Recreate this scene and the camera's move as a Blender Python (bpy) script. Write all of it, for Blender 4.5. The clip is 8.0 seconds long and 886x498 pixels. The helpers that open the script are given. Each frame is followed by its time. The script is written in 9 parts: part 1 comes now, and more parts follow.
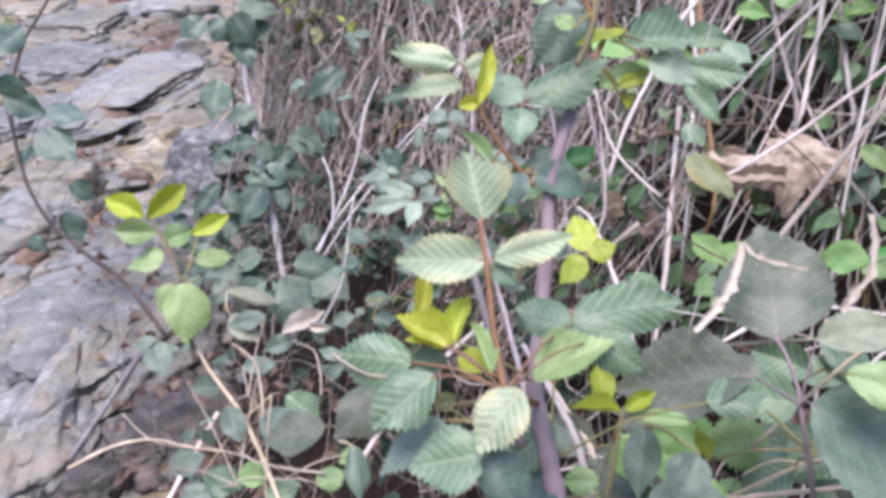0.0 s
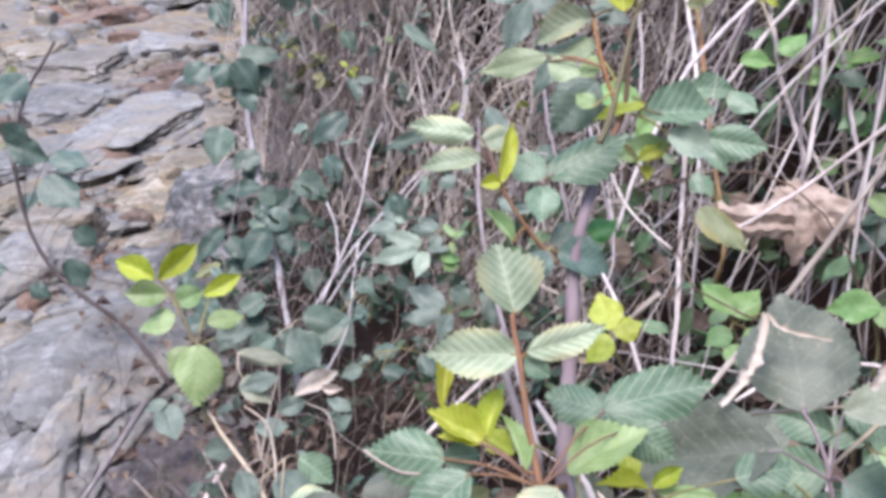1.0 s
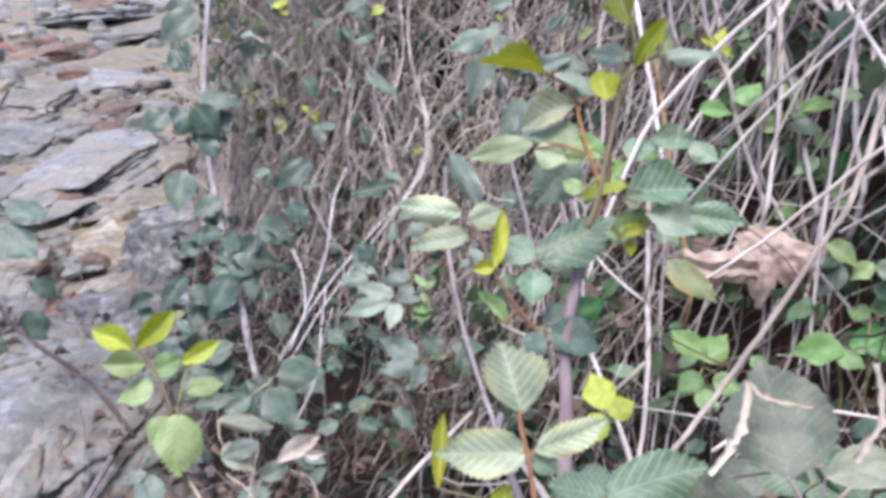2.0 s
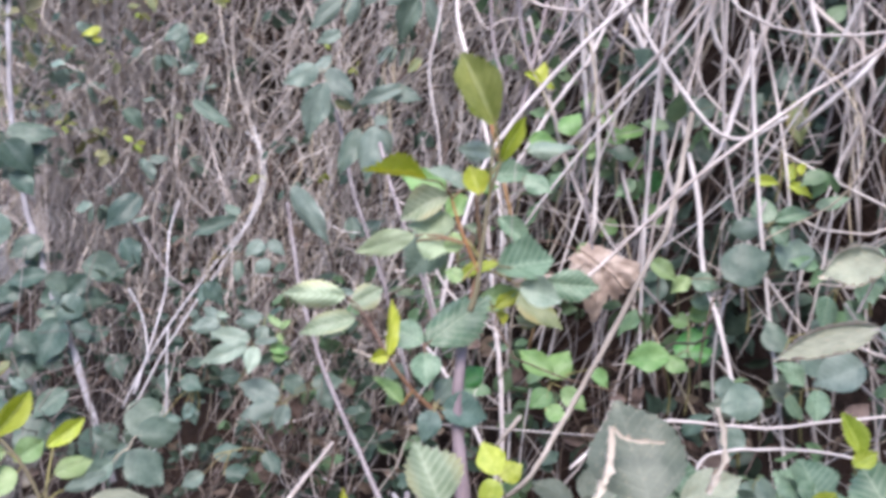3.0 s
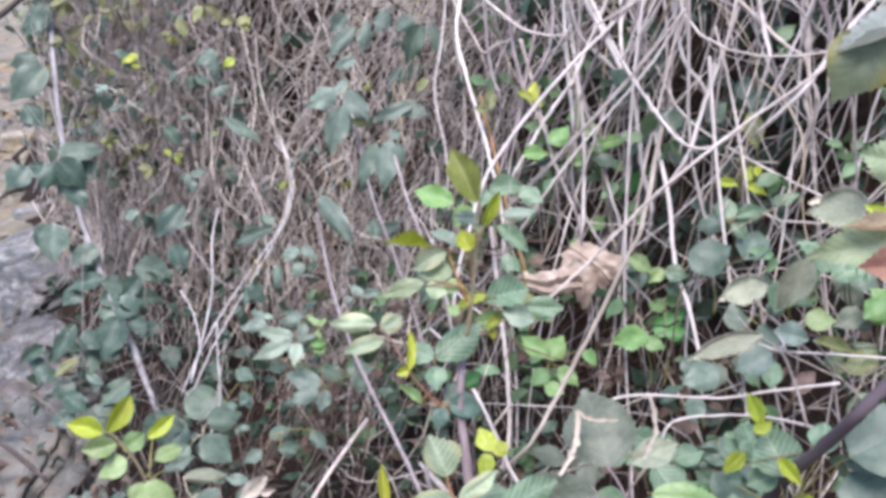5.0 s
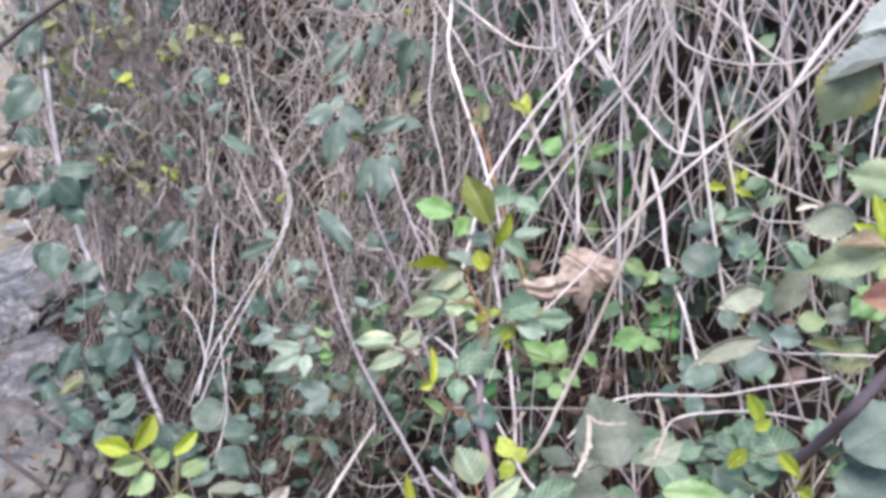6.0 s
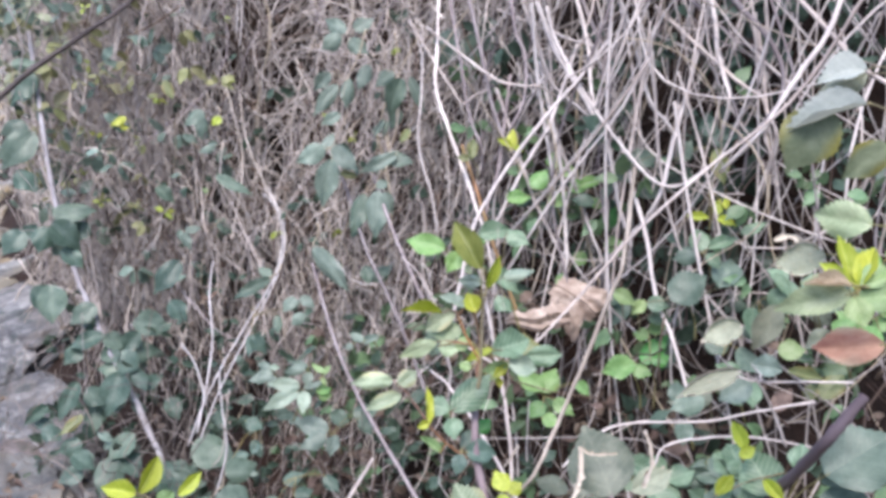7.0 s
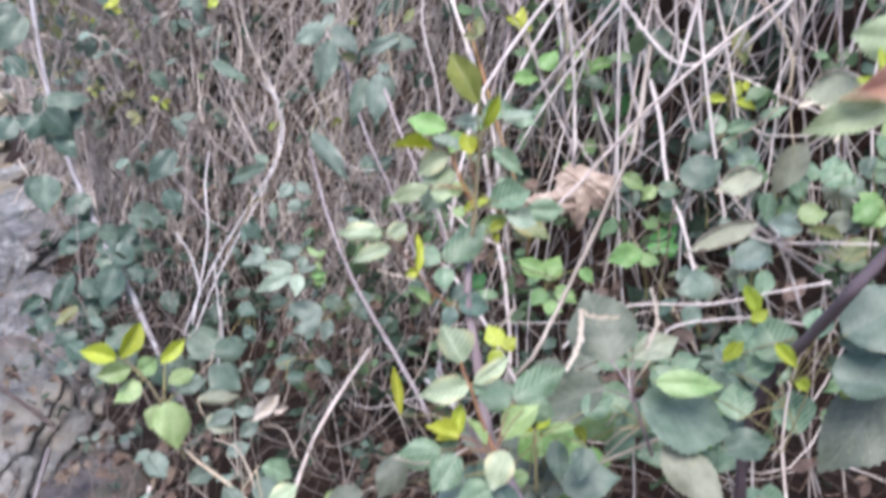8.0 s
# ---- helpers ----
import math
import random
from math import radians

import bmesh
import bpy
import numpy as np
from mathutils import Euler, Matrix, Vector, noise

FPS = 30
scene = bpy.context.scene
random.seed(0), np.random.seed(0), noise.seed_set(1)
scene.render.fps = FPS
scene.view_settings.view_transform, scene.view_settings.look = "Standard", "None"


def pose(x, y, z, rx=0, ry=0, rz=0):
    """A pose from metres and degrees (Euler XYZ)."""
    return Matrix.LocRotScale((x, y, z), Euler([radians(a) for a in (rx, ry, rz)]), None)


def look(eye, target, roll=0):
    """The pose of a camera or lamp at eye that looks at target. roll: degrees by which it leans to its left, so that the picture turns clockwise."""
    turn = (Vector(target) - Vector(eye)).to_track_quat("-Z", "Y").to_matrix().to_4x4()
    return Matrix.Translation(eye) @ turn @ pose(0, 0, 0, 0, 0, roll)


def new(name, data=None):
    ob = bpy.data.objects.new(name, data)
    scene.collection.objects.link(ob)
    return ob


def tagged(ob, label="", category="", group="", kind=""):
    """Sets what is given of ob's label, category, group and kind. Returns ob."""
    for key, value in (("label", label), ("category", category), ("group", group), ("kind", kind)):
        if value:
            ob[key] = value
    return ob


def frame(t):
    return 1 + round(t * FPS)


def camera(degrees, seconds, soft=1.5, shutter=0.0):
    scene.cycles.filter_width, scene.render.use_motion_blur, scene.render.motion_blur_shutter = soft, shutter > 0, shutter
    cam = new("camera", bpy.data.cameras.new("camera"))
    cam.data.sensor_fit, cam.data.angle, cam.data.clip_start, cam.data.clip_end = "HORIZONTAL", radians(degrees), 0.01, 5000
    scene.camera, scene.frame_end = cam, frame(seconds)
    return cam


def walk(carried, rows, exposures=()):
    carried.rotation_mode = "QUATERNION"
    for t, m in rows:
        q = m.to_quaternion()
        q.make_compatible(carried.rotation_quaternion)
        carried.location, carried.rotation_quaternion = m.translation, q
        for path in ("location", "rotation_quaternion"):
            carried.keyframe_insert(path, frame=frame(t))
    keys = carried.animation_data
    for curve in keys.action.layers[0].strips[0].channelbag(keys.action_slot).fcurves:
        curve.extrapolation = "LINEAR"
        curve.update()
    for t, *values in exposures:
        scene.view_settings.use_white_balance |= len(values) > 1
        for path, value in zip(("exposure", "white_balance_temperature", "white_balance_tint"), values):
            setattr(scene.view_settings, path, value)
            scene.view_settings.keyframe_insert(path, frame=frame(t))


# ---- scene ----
cam = camera(55.4, 8.0, soft=3.8, shutter=0.5)
ROWS = [
    (0, -0.0041, 0.0065, 1.2695, 64.665, 0.148, -0.109),
    (0.5, -0.0169, 0.0189, 1.2914, 65.199, 0.473, -0.642),
    (1, -0.0188, 0.0211, 1.2939, 66.778, 0.689, -0.500),
    (1.2, -0.0270, 0.0196, 1.2921, 67.588, 0.351, -0.802),
    (2.3, -0.0551, 0.0268, 1.3488, 68.643, 0.870, -6.523),
    (2.5, -0.0714, 0.0210, 1.3588, 68.662, 0.218, -9.322),
    (3, -0.0836, 0.0181, 1.4027, 68.057, 0.179, -16.399),
    (3.5, -0.0820, -0.0210, 1.4620, 67.591, 1.117, -18.318),
    (4, -0.0353, -0.0957, 1.4967, 66.588, 3.175, -16.081),
    (4.5, -0.0731, -0.1336, 1.5265, 65.733, 2.981, -15.810),
    (6, -0.1509, -0.1770, 1.5937, 65.214, 4.434, -18.028),
    (6.5, -0.1601, -0.1936, 1.6160, 65.950, 5.132, -18.699),
    (7, -0.1559, -0.2039, 1.6283, 66.731, 5.690, -19.142),
    (7.5, -0.1263, -0.2025, 1.5947, 65.404, 6.023, -18.546),
    (8, -0.1423, -0.1829, 1.5191, 62.164, 4.837, -18.018),
]
walk(cam, [(t, pose(x, y, z, rx, ry, rz)) for t, x, y, z, rx, ry, rz in ROWS],
     [(0.0, 1.61, 6500, 18.5), (3.0, 1.64, 6500, 16), (8.0, 1.68, 6500, 14)])

# ---- light: overcast sky with a veiled sun ----
world = bpy.data.worlds.new("overcast")
scene.world = world
world.use_nodes = True
wn = world.node_tree.nodes
sky = wn.new("ShaderNodeTexSky")
sky.sky_type = 'NISHITA'
sky.sun_disc = False
SUN_UP, SUN_ROUND = radians(70), radians(200)
sky.sun_elevation, sky.sun_rotation = SUN_UP, SUN_ROUND
sky.air_density, sky.dust_density, sky.ozone_density = 1.0, 1.5, 1.0
wn["Background"].inputs["Strength"].default_value = 0.15
world.node_tree.links.new(sky.outputs[0], wn["Background"].inputs["Color"])
sun_data = bpy.data.lights.new("veiled_sun", 'SUN')
sun_data.energy, sun_data.angle, sun_data.color = 1.5, radians(30), (1.0, 0.97, 0.94)
sun = new("veiled_sun", sun_data)
sun.matrix_world = look((math.sin(SUN_ROUND) * 10 * math.cos(SUN_UP), math.cos(SUN_ROUND) * 10 * math.cos(SUN_UP), 10 * math.sin(SUN_UP)), (0, 0, 0))


# ---- materials ----
VEINS = 8.0              # pairs of side veins on a blade


class Nodes:
    """A small builder of node materials."""

    def __init__(self, name):
        self.m = bpy.data.materials.new(name)
        self.m.use_nodes = True
        self.t = self.m.node_tree
        self.bsdf = self.t.nodes["Principled BSDF"]
        self.out = self.t.nodes["Material Output"]

    def put(self, socket, value):
        if isinstance(value, bpy.types.NodeSocket):
            self.t.links.new(value, socket)
        else:
            socket.default_value = value

    def math(self, op, a, b=0.0, c=0.0):
        n = self.t.nodes.new("ShaderNodeMath")
        n.operation = op
        for s, v in zip(n.inputs, (a, b, c)):
            self.put(s, v)
        return n.outputs[0]

    def noise(self, at, scale, detail=3.0, rough=0.55):
        n = self.t.nodes.new("ShaderNodeTexNoise")
        self.put(n.inputs["Vector"], at)
        n.inputs["Scale"].default_value, n.inputs["Detail"].default_value, n.inputs["Roughness"].default_value = scale, detail, rough
        return n.outputs["Fac"]

    def voronoi(self, at, scale, feature='F1'):
        n = self.t.nodes.new("ShaderNodeTexVoronoi")
        n.feature = feature
        self.put(n.inputs["Vector"], at)
        n.inputs["Scale"].default_value = scale
        return n.outputs["Distance"]

    def ramp(self, fac, *stops):
        n = self.t.nodes.new("ShaderNodeValToRGB")
        self.put(n.inputs[0], fac)
        e = n.color_ramp.elements
        while len(e) < len(stops):
            e.new(0.5)
        for el, (p, c) in zip(e, stops):
            el.position, el.color = p, (*c, 1.0)
        return n.outputs[0]

    def mix(self, fac, a, b, blend='MIX'):
        n = self.t.nodes.new("ShaderNodeMix")
        n.data_type, n.blend_type = 'RGBA', blend
        self.put(n.inputs[0], fac)
        for s, v in ((n.inputs[6], a), (n.inputs[7], b)):
            self.put(s, (*v, 1.0) if isinstance(v, tuple) else v)
        return n.outputs[2]

    def hsv(self, col, h=0.5, s=1.0, v=1.0):
        n = self.t.nodes.new("ShaderNodeHueSaturation")
        for key, val in (("Hue", h), ("Saturation", s), ("Value", v), ("Color", col)):
            self.put(n.inputs[key], val)
        return n.outputs[0]

    def at(self, kind="Object", scale=None):
        n = self.t.nodes.new("ShaderNodeTexCoord")
        if scale is None:
            return n.outputs[kind]
        m = self.t.nodes.new("ShaderNodeMapping")
        m.inputs["Scale"].default_value = scale
        self.t.links.new(n.outputs[kind], m.inputs["Vector"])
        return m.outputs[0]

    def xyz(self, v):
        n = self.t.nodes.new("ShaderNodeSeparateXYZ")
        self.t.links.new(v, n.inputs[0])
        return n.outputs

    def any(self):
        return self.t.nodes.new("ShaderNodeObjectInfo").outputs["Random"]

    def island(self):
        return self.t.nodes.new("ShaderNodeNewGeometry").outputs["Random Per Island"]

    def done(self, colour, rough=0.8, bump=None, strength=0.3, distance=0.002, spec=0.5, through_light=0.0):
        self.put(self.bsdf.inputs["Base Color"], (*colour, 1.0) if isinstance(colour, tuple) else colour)
        self.put(self.bsdf.inputs["Roughness"], rough)
        self.bsdf.inputs["Specular IOR Level"].default_value = spec
        if bump is not None:
            b = self.t.nodes.new("ShaderNodeBump")
            b.inputs["Strength"].default_value, b.inputs["Distance"].default_value = strength, distance
            self.put(b.inputs["Height"], bump)
            self.t.links.new(b.outputs[0], self.bsdf.inputs["Normal"])
        if through_light:
            tr = self.t.nodes.new("ShaderNodeBsdfTranslucent")
            mx = self.t.nodes.new("ShaderNodeMixShader")
            self.put(tr.inputs["Color"], self.hsv(colour, 0.48, 1.15, 1.4))
            mx.inputs[0].default_value = through_light
            self.t.links.new(self.bsdf.outputs[0], mx.inputs[1])
            self.t.links.new(tr.outputs[0], mx.inputs[2])
            self.t.links.new(mx.outputs[0], self.out.inputs["Surface"])
        return self.m


def leaf_material(name, dark, light, vein, vein_amount, rough=0.5, veins=VEINS, edge=None, through_light=0.22, spots=None, vein_thin=6.5):
    """A blade in its own axes: y from the stalk to the tip, x across."""
    n = Nodes(name)
    p = n.at()
    x, y, z = n.xyz(p)
    ax = n.math('ABSOLUTE', x)
    sway = n.math('MULTIPLY', n.math('SUBTRACT', n.noise(p, 3.0, 2.0), 0.5), 0.06)
    run = n.math('MULTIPLY', n.math('ADD', n.math('SUBTRACT', y, n.math('MULTIPLY', ax, 0.6)), sway), veins)
    ridge = n.math('PINGPONG', n.math('ADD', run, 100.0), 0.5)   # 0 on a side vein, 0.5 between two
    side = n.math('MULTIPLY', n.math('SUBTRACT', 1.0, n.math('SMOOTH_MIN', n.math('MULTIPLY', ridge, vein_thin), 1.0, 0.3)), n.math('ADD', 0.4, n.math('MULTIPLY', n.noise(p, 2.0, 2.0), 0.9)))
    mid = n.math('SUBTRACT', 1.0, n.math('SMOOTH_MIN', n.math('MULTIPLY', ax, 32.0), 1.0, 0.3))
    lines = n.math('MAXIMUM', n.math('MAXIMUM', side, mid), 0.0)
    shift = n.math('MULTIPLY', n.any(), 9.0)
    comb = n.t.nodes.new("ShaderNodeVectorMath")
    comb.operation = 'ADD'
    n.t.links.new(p, comb.inputs[0])
    n.t.links.new(shift, comb.inputs[1])
    big, fine = n.noise(comb.outputs[0], 2.2, 2.0), n.noise(comb.outputs[0], 22.0, 3.0)
    patch = n.noise(comb.outputs[0], 6.0, 3.0)
    col = n.mix(n.ramp(n.math('ADD', n.math('MULTIPLY', big, 0.6), n.math('MULTIPLY', patch, 0.4)), (0.36, (0, 0, 0)), (0.64, (1, 1, 1))), dark, light)
    if edge:
        col = n.mix(n.ramp(n.math('ADD', n.math('MULTIPLY', ax, 1.3), n.math('MULTIPLY', big, 0.55)), (0.62, (0, 0, 0)), (0.95, (1, 1, 1))), col, edge)
    if spots:
        col = n.mix(n.ramp(fine, (0.60, (0, 0, 0)), (0.68, (1, 1, 1))), col, spots)
    col = n.mix(n.math('MULTIPLY', lines, vein_amount), col, vein)
    col = n.hsv(col, n.math('ADD', 0.485, n.math('MULTIPLY', n.any(), 0.03)), 1.05, n.math('ADD', 0.80, n.math('MULTIPLY', n.math('FRACT', n.math('MULTIPLY', n.any(), 7.3)), 0.42)))
    col = n.mix(0.16, col, n.ramp(fine, (0.3, (0.02, 0.02, 0.02)), (0.7, (0.5, 0.5, 0.45))), 'OVERLAY')
    height = n.math('SUBTRACT', n.math('MULTIPLY', fine, 0.5), n.math('MULTIPLY', lines, 0.7))
    return n.done(col, n.math('ADD', rough - 0.14, n.math('MULTIPLY', fine, 0.16)), height, 0.3, 0.0010, 0.36, through_light)


def stem_material(name, dark, light, scale=60.0, island=False, rough=0.85, scuff=None):
    n = Nodes(name)
    p = n.at()
    a = n.noise(n.at("Object", (1.0, 1.0, 0.35)), scale, 4.0)
    b = n.noise(p, 9.0, 2.0)
    col = n.mix(n.ramp(a, (0.3, (0, 0, 0)), (0.72, (1, 1, 1))), dark, light)
    col = n.mix(n.ramp(b, (0.35, (0, 0, 0)), (0.75, (1, 1, 1))), col, scuff or tuple(v * 0.6 for v in dark))
    r = n.island() if island else n.any()
    col = n.hsv(col, n.math('ADD', 0.49, n.math('MULTIPLY', r, 0.02)), n.math('ADD', 0.75, n.math('MULTIPLY', r, 0.45)), n.math('ADD', 0.72, n.math('MULTIPLY', r, 0.56)))
    return n.done(col, rough, a, 0.5, 0.0015, 0.3)


LEAF = {}
LEAF["old"] = leaf_material("old_bramble_leaf", (0.046, 0.084, 0.068), (0.112, 0.165, 0.136), (0.18, 0.24, 0.20), 0.3, 0.46)
LEAF["blue"] = leaf_material("bluish_bramble_leaf", (0.074, 0.114, 0.090), (0.158, 0.210, 0.168), (0.21, 0.27, 0.22), 0.2, 0.48)
LEAF["grey"] = leaf_material("dull_grey_green_leaf", (0.090, 0.110, 0.086), (0.164, 0.186, 0.148), (0.24, 0.265, 0.215), 0.26, 0.55, spots=(0.21, 0.20, 0.15))
LEAF["sage"] = leaf_material("withered_sage_leaf", (0.185, 0.205, 0.152), (0.325, 0.345, 0.262), (0.38, 0.39, 0.31), 0.2, 0.55, spots=(0.30, 0.26, 0.19))
LEAF["mist"] = leaf_material("misty_blue_green_leaf", (0.106, 0.150, 0.124), (0.205, 0.258, 0.218), (0.32, 0.37, 0.32), 0.25, 0.5)
LEAF["mid"] = leaf_material("mid_green_leaf", (0.092, 0.162, 0.102), (0.190, 0.275, 0.190), (0.40, 0.48, 0.35), 0.55, 0.44)
LEAF["deep"] = leaf_material("deep_green_leaf", (0.035, 0.130, 0.040), (0.080, 0.230, 0.070), (0.16, 0.30, 0.12), 0.2, 0.42)
# Pale veins drawn broad: sky light caught by the pleats is painted in.
LEAF["pale"] = leaf_material("pale_veined_leaf", (0.232, 0.298, 0.186), (0.360, 0.420, 0.298), (0.60, 0.64, 0.50), 0.42, 0.52, VEINS, edge=(0.44, 0.43, 0.25), vein_thin=3.6)
LEAF["frost"] = leaf_material("frosty_pale_leaf", (0.225, 0.300, 0.235), (0.365, 0.440, 0.350), (0.55, 0.61, 0.52), 0.2, 0.45)
LEAF["mint"] = leaf_material("pale_mint_leaf", (0.260, 0.330, 0.195), (0.390, 0.450, 0.290), (0.50, 0.55, 0.40), 0.15, 0.48)
# Whitish: the sky's sheen on a leaf top is put into this colour.
LEAF["silvery"] = leaf_material("sky_sheen_leaf_strip", (0.40, 0.435, 0.40), (0.54, 0.57, 0.53), (0.46, 0.50, 0.44), 0.2, 0.6)
LEAF["fresh"] = leaf_material("fresh_green_leaf", (0.180, 0.275, 0.112), (0.295, 0.390, 0.200), (0.40, 0.49, 0.29), 0.26, 0.48)
LEAF["bright"] = leaf_material("bright_green_leaf", (0.125, 0.245, 0.085), (0.225, 0.360, 0.150), (0.31, 0.44, 0.21), 0.22, 0.46)
LEAF["young"] = leaf_material("young_yellow_leaf", (0.265, 0.330, 0.045), (0.430, 0.470, 0.100), (0.51, 0.51, 0.20), 0.3, 0.5, through_light=0.30)
LEAF["olive"] = leaf_material("yellowing_olive_leaf", (0.120, 0.150, 0.070), (0.215, 0.235, 0.120), (0.26, 0.27, 0.14), 0.18, 0.5, edge=(0.24, 0.205, 0.085))
LEAF["lime"] = leaf_material("yellow_olive_leaf", (0.165, 0.205, 0.060), (0.290, 0.325, 0.110), (0.33, 0.35, 0.14), 0.18, 0.5, through_light=0.35)
LEAF["moss"] = leaf_material("dark_olive_leaf", (0.125, 0.155, 0.095), (0.225, 0.255, 0.165), (0.26, 0.28, 0.18), 0.08, 0.5, edge=(0.22, 0.20, 0.06))
LEAF["rust"] = leaf_material("rusty_dead_leaf", (0.480, 0.255, 0.190), (0.600, 0.380, 0.290), (0.40, 0.22, 0.16), 0.10, 0.6, edge=(0.56, 0.45, 0.34), through_light=0.5)
LEAF["straw"] = leaf_material("dry_straw_leaf", (0.400, 0.315, 0.230), (0.600, 0.500, 0.390), (0.36, 0.28, 0.19), 0.4, 0.8, 5.0, spots=(0.28, 0.19, 0.12))
BARK = {}
BARK["dry"] = stem_material("dry_cane_bark", (0.390, 0.335, 0.315), (0.660, 0.590, 0.558), scuff=(0.28, 0.235, 0.22))
BARK["pale"] = stem_material("pale_cane_bark", (0.490, 0.435, 0.418), (0.745, 0.680, 0.652), scuff=(0.37, 0.325, 0.31))
BARK["lilac"] = stem_material("lilac_grey_cane_bark", (0.205, 0.175, 0.180), (0.360, 0.318, 0.325), scuff=(0.16, 0.13, 0.135))
BARK["purple"] = stem_material("purple_cane_bark", (0.120, 0.082, 0.092), (0.255, 0.190, 0.205), scuff=(0.33, 0.275, 0.295))
BARK["silver"] = stem_material("silvery_cane_bark", (0.290, 0.272, 0.298), (0.500, 0.478, 0.505), scuff=(0.22, 0.195, 0.205))
BARK["ashen"] = stem_material("ash_white_dead_bark", (0.430, 0.408, 0.418), (0.660, 0.633, 0.640), scuff=(0.32, 0.295, 0.30))
BARK["plum"] = stem_material("plum_cane_bark", (0.030, 0.022, 0.026), (0.066, 0.052, 0.060), scuff=(0.10, 0.082, 0.092))
BARK["rusty"] = stem_material("rusty_shoot_bark", (0.165, 0.072, 0.042), (0.310, 0.150, 0.085), scuff=(0.20, 0.16, 0.075))
BARK["green"] = stem_material("green_shoot_bark", (0.150, 0.145, 0.065), (0.250, 0.235, 0.115), scuff=(0.22, 0.16, 0.09))
BARK["tan"] = stem_material("straw_twig_bark", (0.380, 0.310, 0.240), (0.590, 0.510, 0.420))
BARK["dark"] = stem_material("dark_twig_bark", (0.070, 0.052, 0.050), (0.150, 0.118, 0.112))
BARK["thatch"] = stem_material("dead_stem_thatch", (0.440, 0.378, 0.342), (0.730, 0.655, 0.606), island=True)
BARK["thicket"] = stem_material("dry_thicket_bark", (0.405, 0.350, 0.330), (0.705, 0.640, 0.606), island=True)
BARK["litter"] = stem_material("weathered_twig_litter", (0.150, 0.122, 0.108), (0.365, 0.312, 0.282), island=True)
# Brown dead bark, darkened further to put the gaps' shade into it.
BARK["brown"] = stem_material("shade_darkened_brown_bark", (0.078, 0.052, 0.042), (0.200, 0.145, 0.120), island=True)


def rock_material(name, low, middle, high, stain, lichen):
    """Weathered stone: bedding bands, blotches of stain and lichen, grit."""
    n = Nodes(name)
    p = n.at()
    r = n.any()
    big, fine, grit = n.noise(p, 6.0, 4.0), n.noise(n.at("Object", (1, 1, 2.2)), 19.0, 6.0, 0.68), n.noise(p, 140.0, 3.0)
    blot = n.noise(p, 13.0, 5.0, 0.6)
    bands = n.noise(n.at("Object", (0.5, 1.0, 5.0)), 5.0, 3.0, 0.5)
    mixed = n.math('ADD', n.math('MULTIPLY', fine, 0.55), n.math('MULTIPLY', bands, 0.45))
    col = n.ramp(mixed, (0.34, low), (0.48, middle), (0.62, high))
    col = n.mix(n.ramp(big, (0.47, (0, 0, 0)), (0.60, (0.75, 0.75, 0.75))), col, stain)
    col = n.mix(n.ramp(blot, (0.50, (0, 0, 0)), (0.60, (0.85, 0.85, 0.85))), col, lichen)
    col = n.mix(n.ramp(n.noise(p, 24.0, 4.0), (0.60, (0, 0, 0)), (0.70, (0.7, 0.7, 0.7))), col, tuple(v * 0.45 for v in middle))
    col = n.hsv(col, 0.5, n.math('ADD', 0.6, n.math('MULTIPLY', r, 0.6)), n.math('ADD', 0.78, n.math('MULTIPLY', r, 0.42)))
    crack = n.voronoi(n.at("Object", (1.0, 2.2, 3.0)), 4.0, 'DISTANCE_TO_EDGE')
    h = n.math('ADD', n.math('MULTIPLY', fine, 1.0), n.math('ADD', n.math('MULTIPLY', grit, 0.25), n.math('SMOOTH_MIN', n.math('MULTIPLY', crack, 40.0), 0.4, 0.1)))
    return n.done(col, 0.8, h, 0.6, 0.016, 0.35)


def soil_material(name, dark, light, tan, scale=14.0, relief=0.015):
    n = Nodes(name)
    p = n.at()
    a, b, c = n.noise(p, scale, 6.0, 0.65), n.noise(p, 2.5, 3.0), n.noise(p, 120.0, 3.0)
    col = n.ramp(a, (0.3, dark), (0.7, light))
    col = n.mix(n.ramp(b, (0.45, (0, 0, 0)), (0.68, (1, 1, 1))), col, tan)
    peb = n.voronoi(p, 38.0)
    return n.done(n.hsv(col, 0.5, 1.0, n.math('ADD', 0.7, n.math('MULTIPLY', c, 0.6))), 0.9, n.math('ADD', a, n.math('SUBTRACT', c, peb)), 0.7, relief, 0.25)


ROCK = rock_material("streambed_rock", (0.072, 0.073, 0.075), (0.166, 0.166, 0.168), (0.318, 0.316, 0.312), (0.245, 0.212, 0.170), (0.185, 0.187, 0.180))
BEIGE_ROCK = rock_material("beige_streambed_rock", (0.084, 0.073, 0.060), (0.202, 0.177, 0.145), (0.370, 0.344, 0.305), (0.228, 0.176, 0.110), (0.140, 0.134, 0.112))
MOTTLED = rock_material("mottled_lichen_rock", (0.030, 0.031, 0.036), (0.110, 0.108, 0.118), (0.300, 0.295, 0.298), (0.165, 0.145, 0.135), (0.055, 0.068, 0.070))
BROWN_ROCK = rock_material("brown_iron_stone", (0.070, 0.040, 0.030), (0.165, 0.095, 0.068), (0.290, 0.205, 0.160), (0.210, 0.110, 0.060), (0.100, 0.075, 0.065))
# A darker, purple-grey stone for the hedge foot.
PURPLE_ROCK = rock_material("dark_purple_grey_rock", (0.030, 0.026, 0.028), (0.090, 0.078, 0.082), (0.235, 0.210, 0.208), (0.120, 0.082, 0.060), (0.060, 0.066, 0.056))
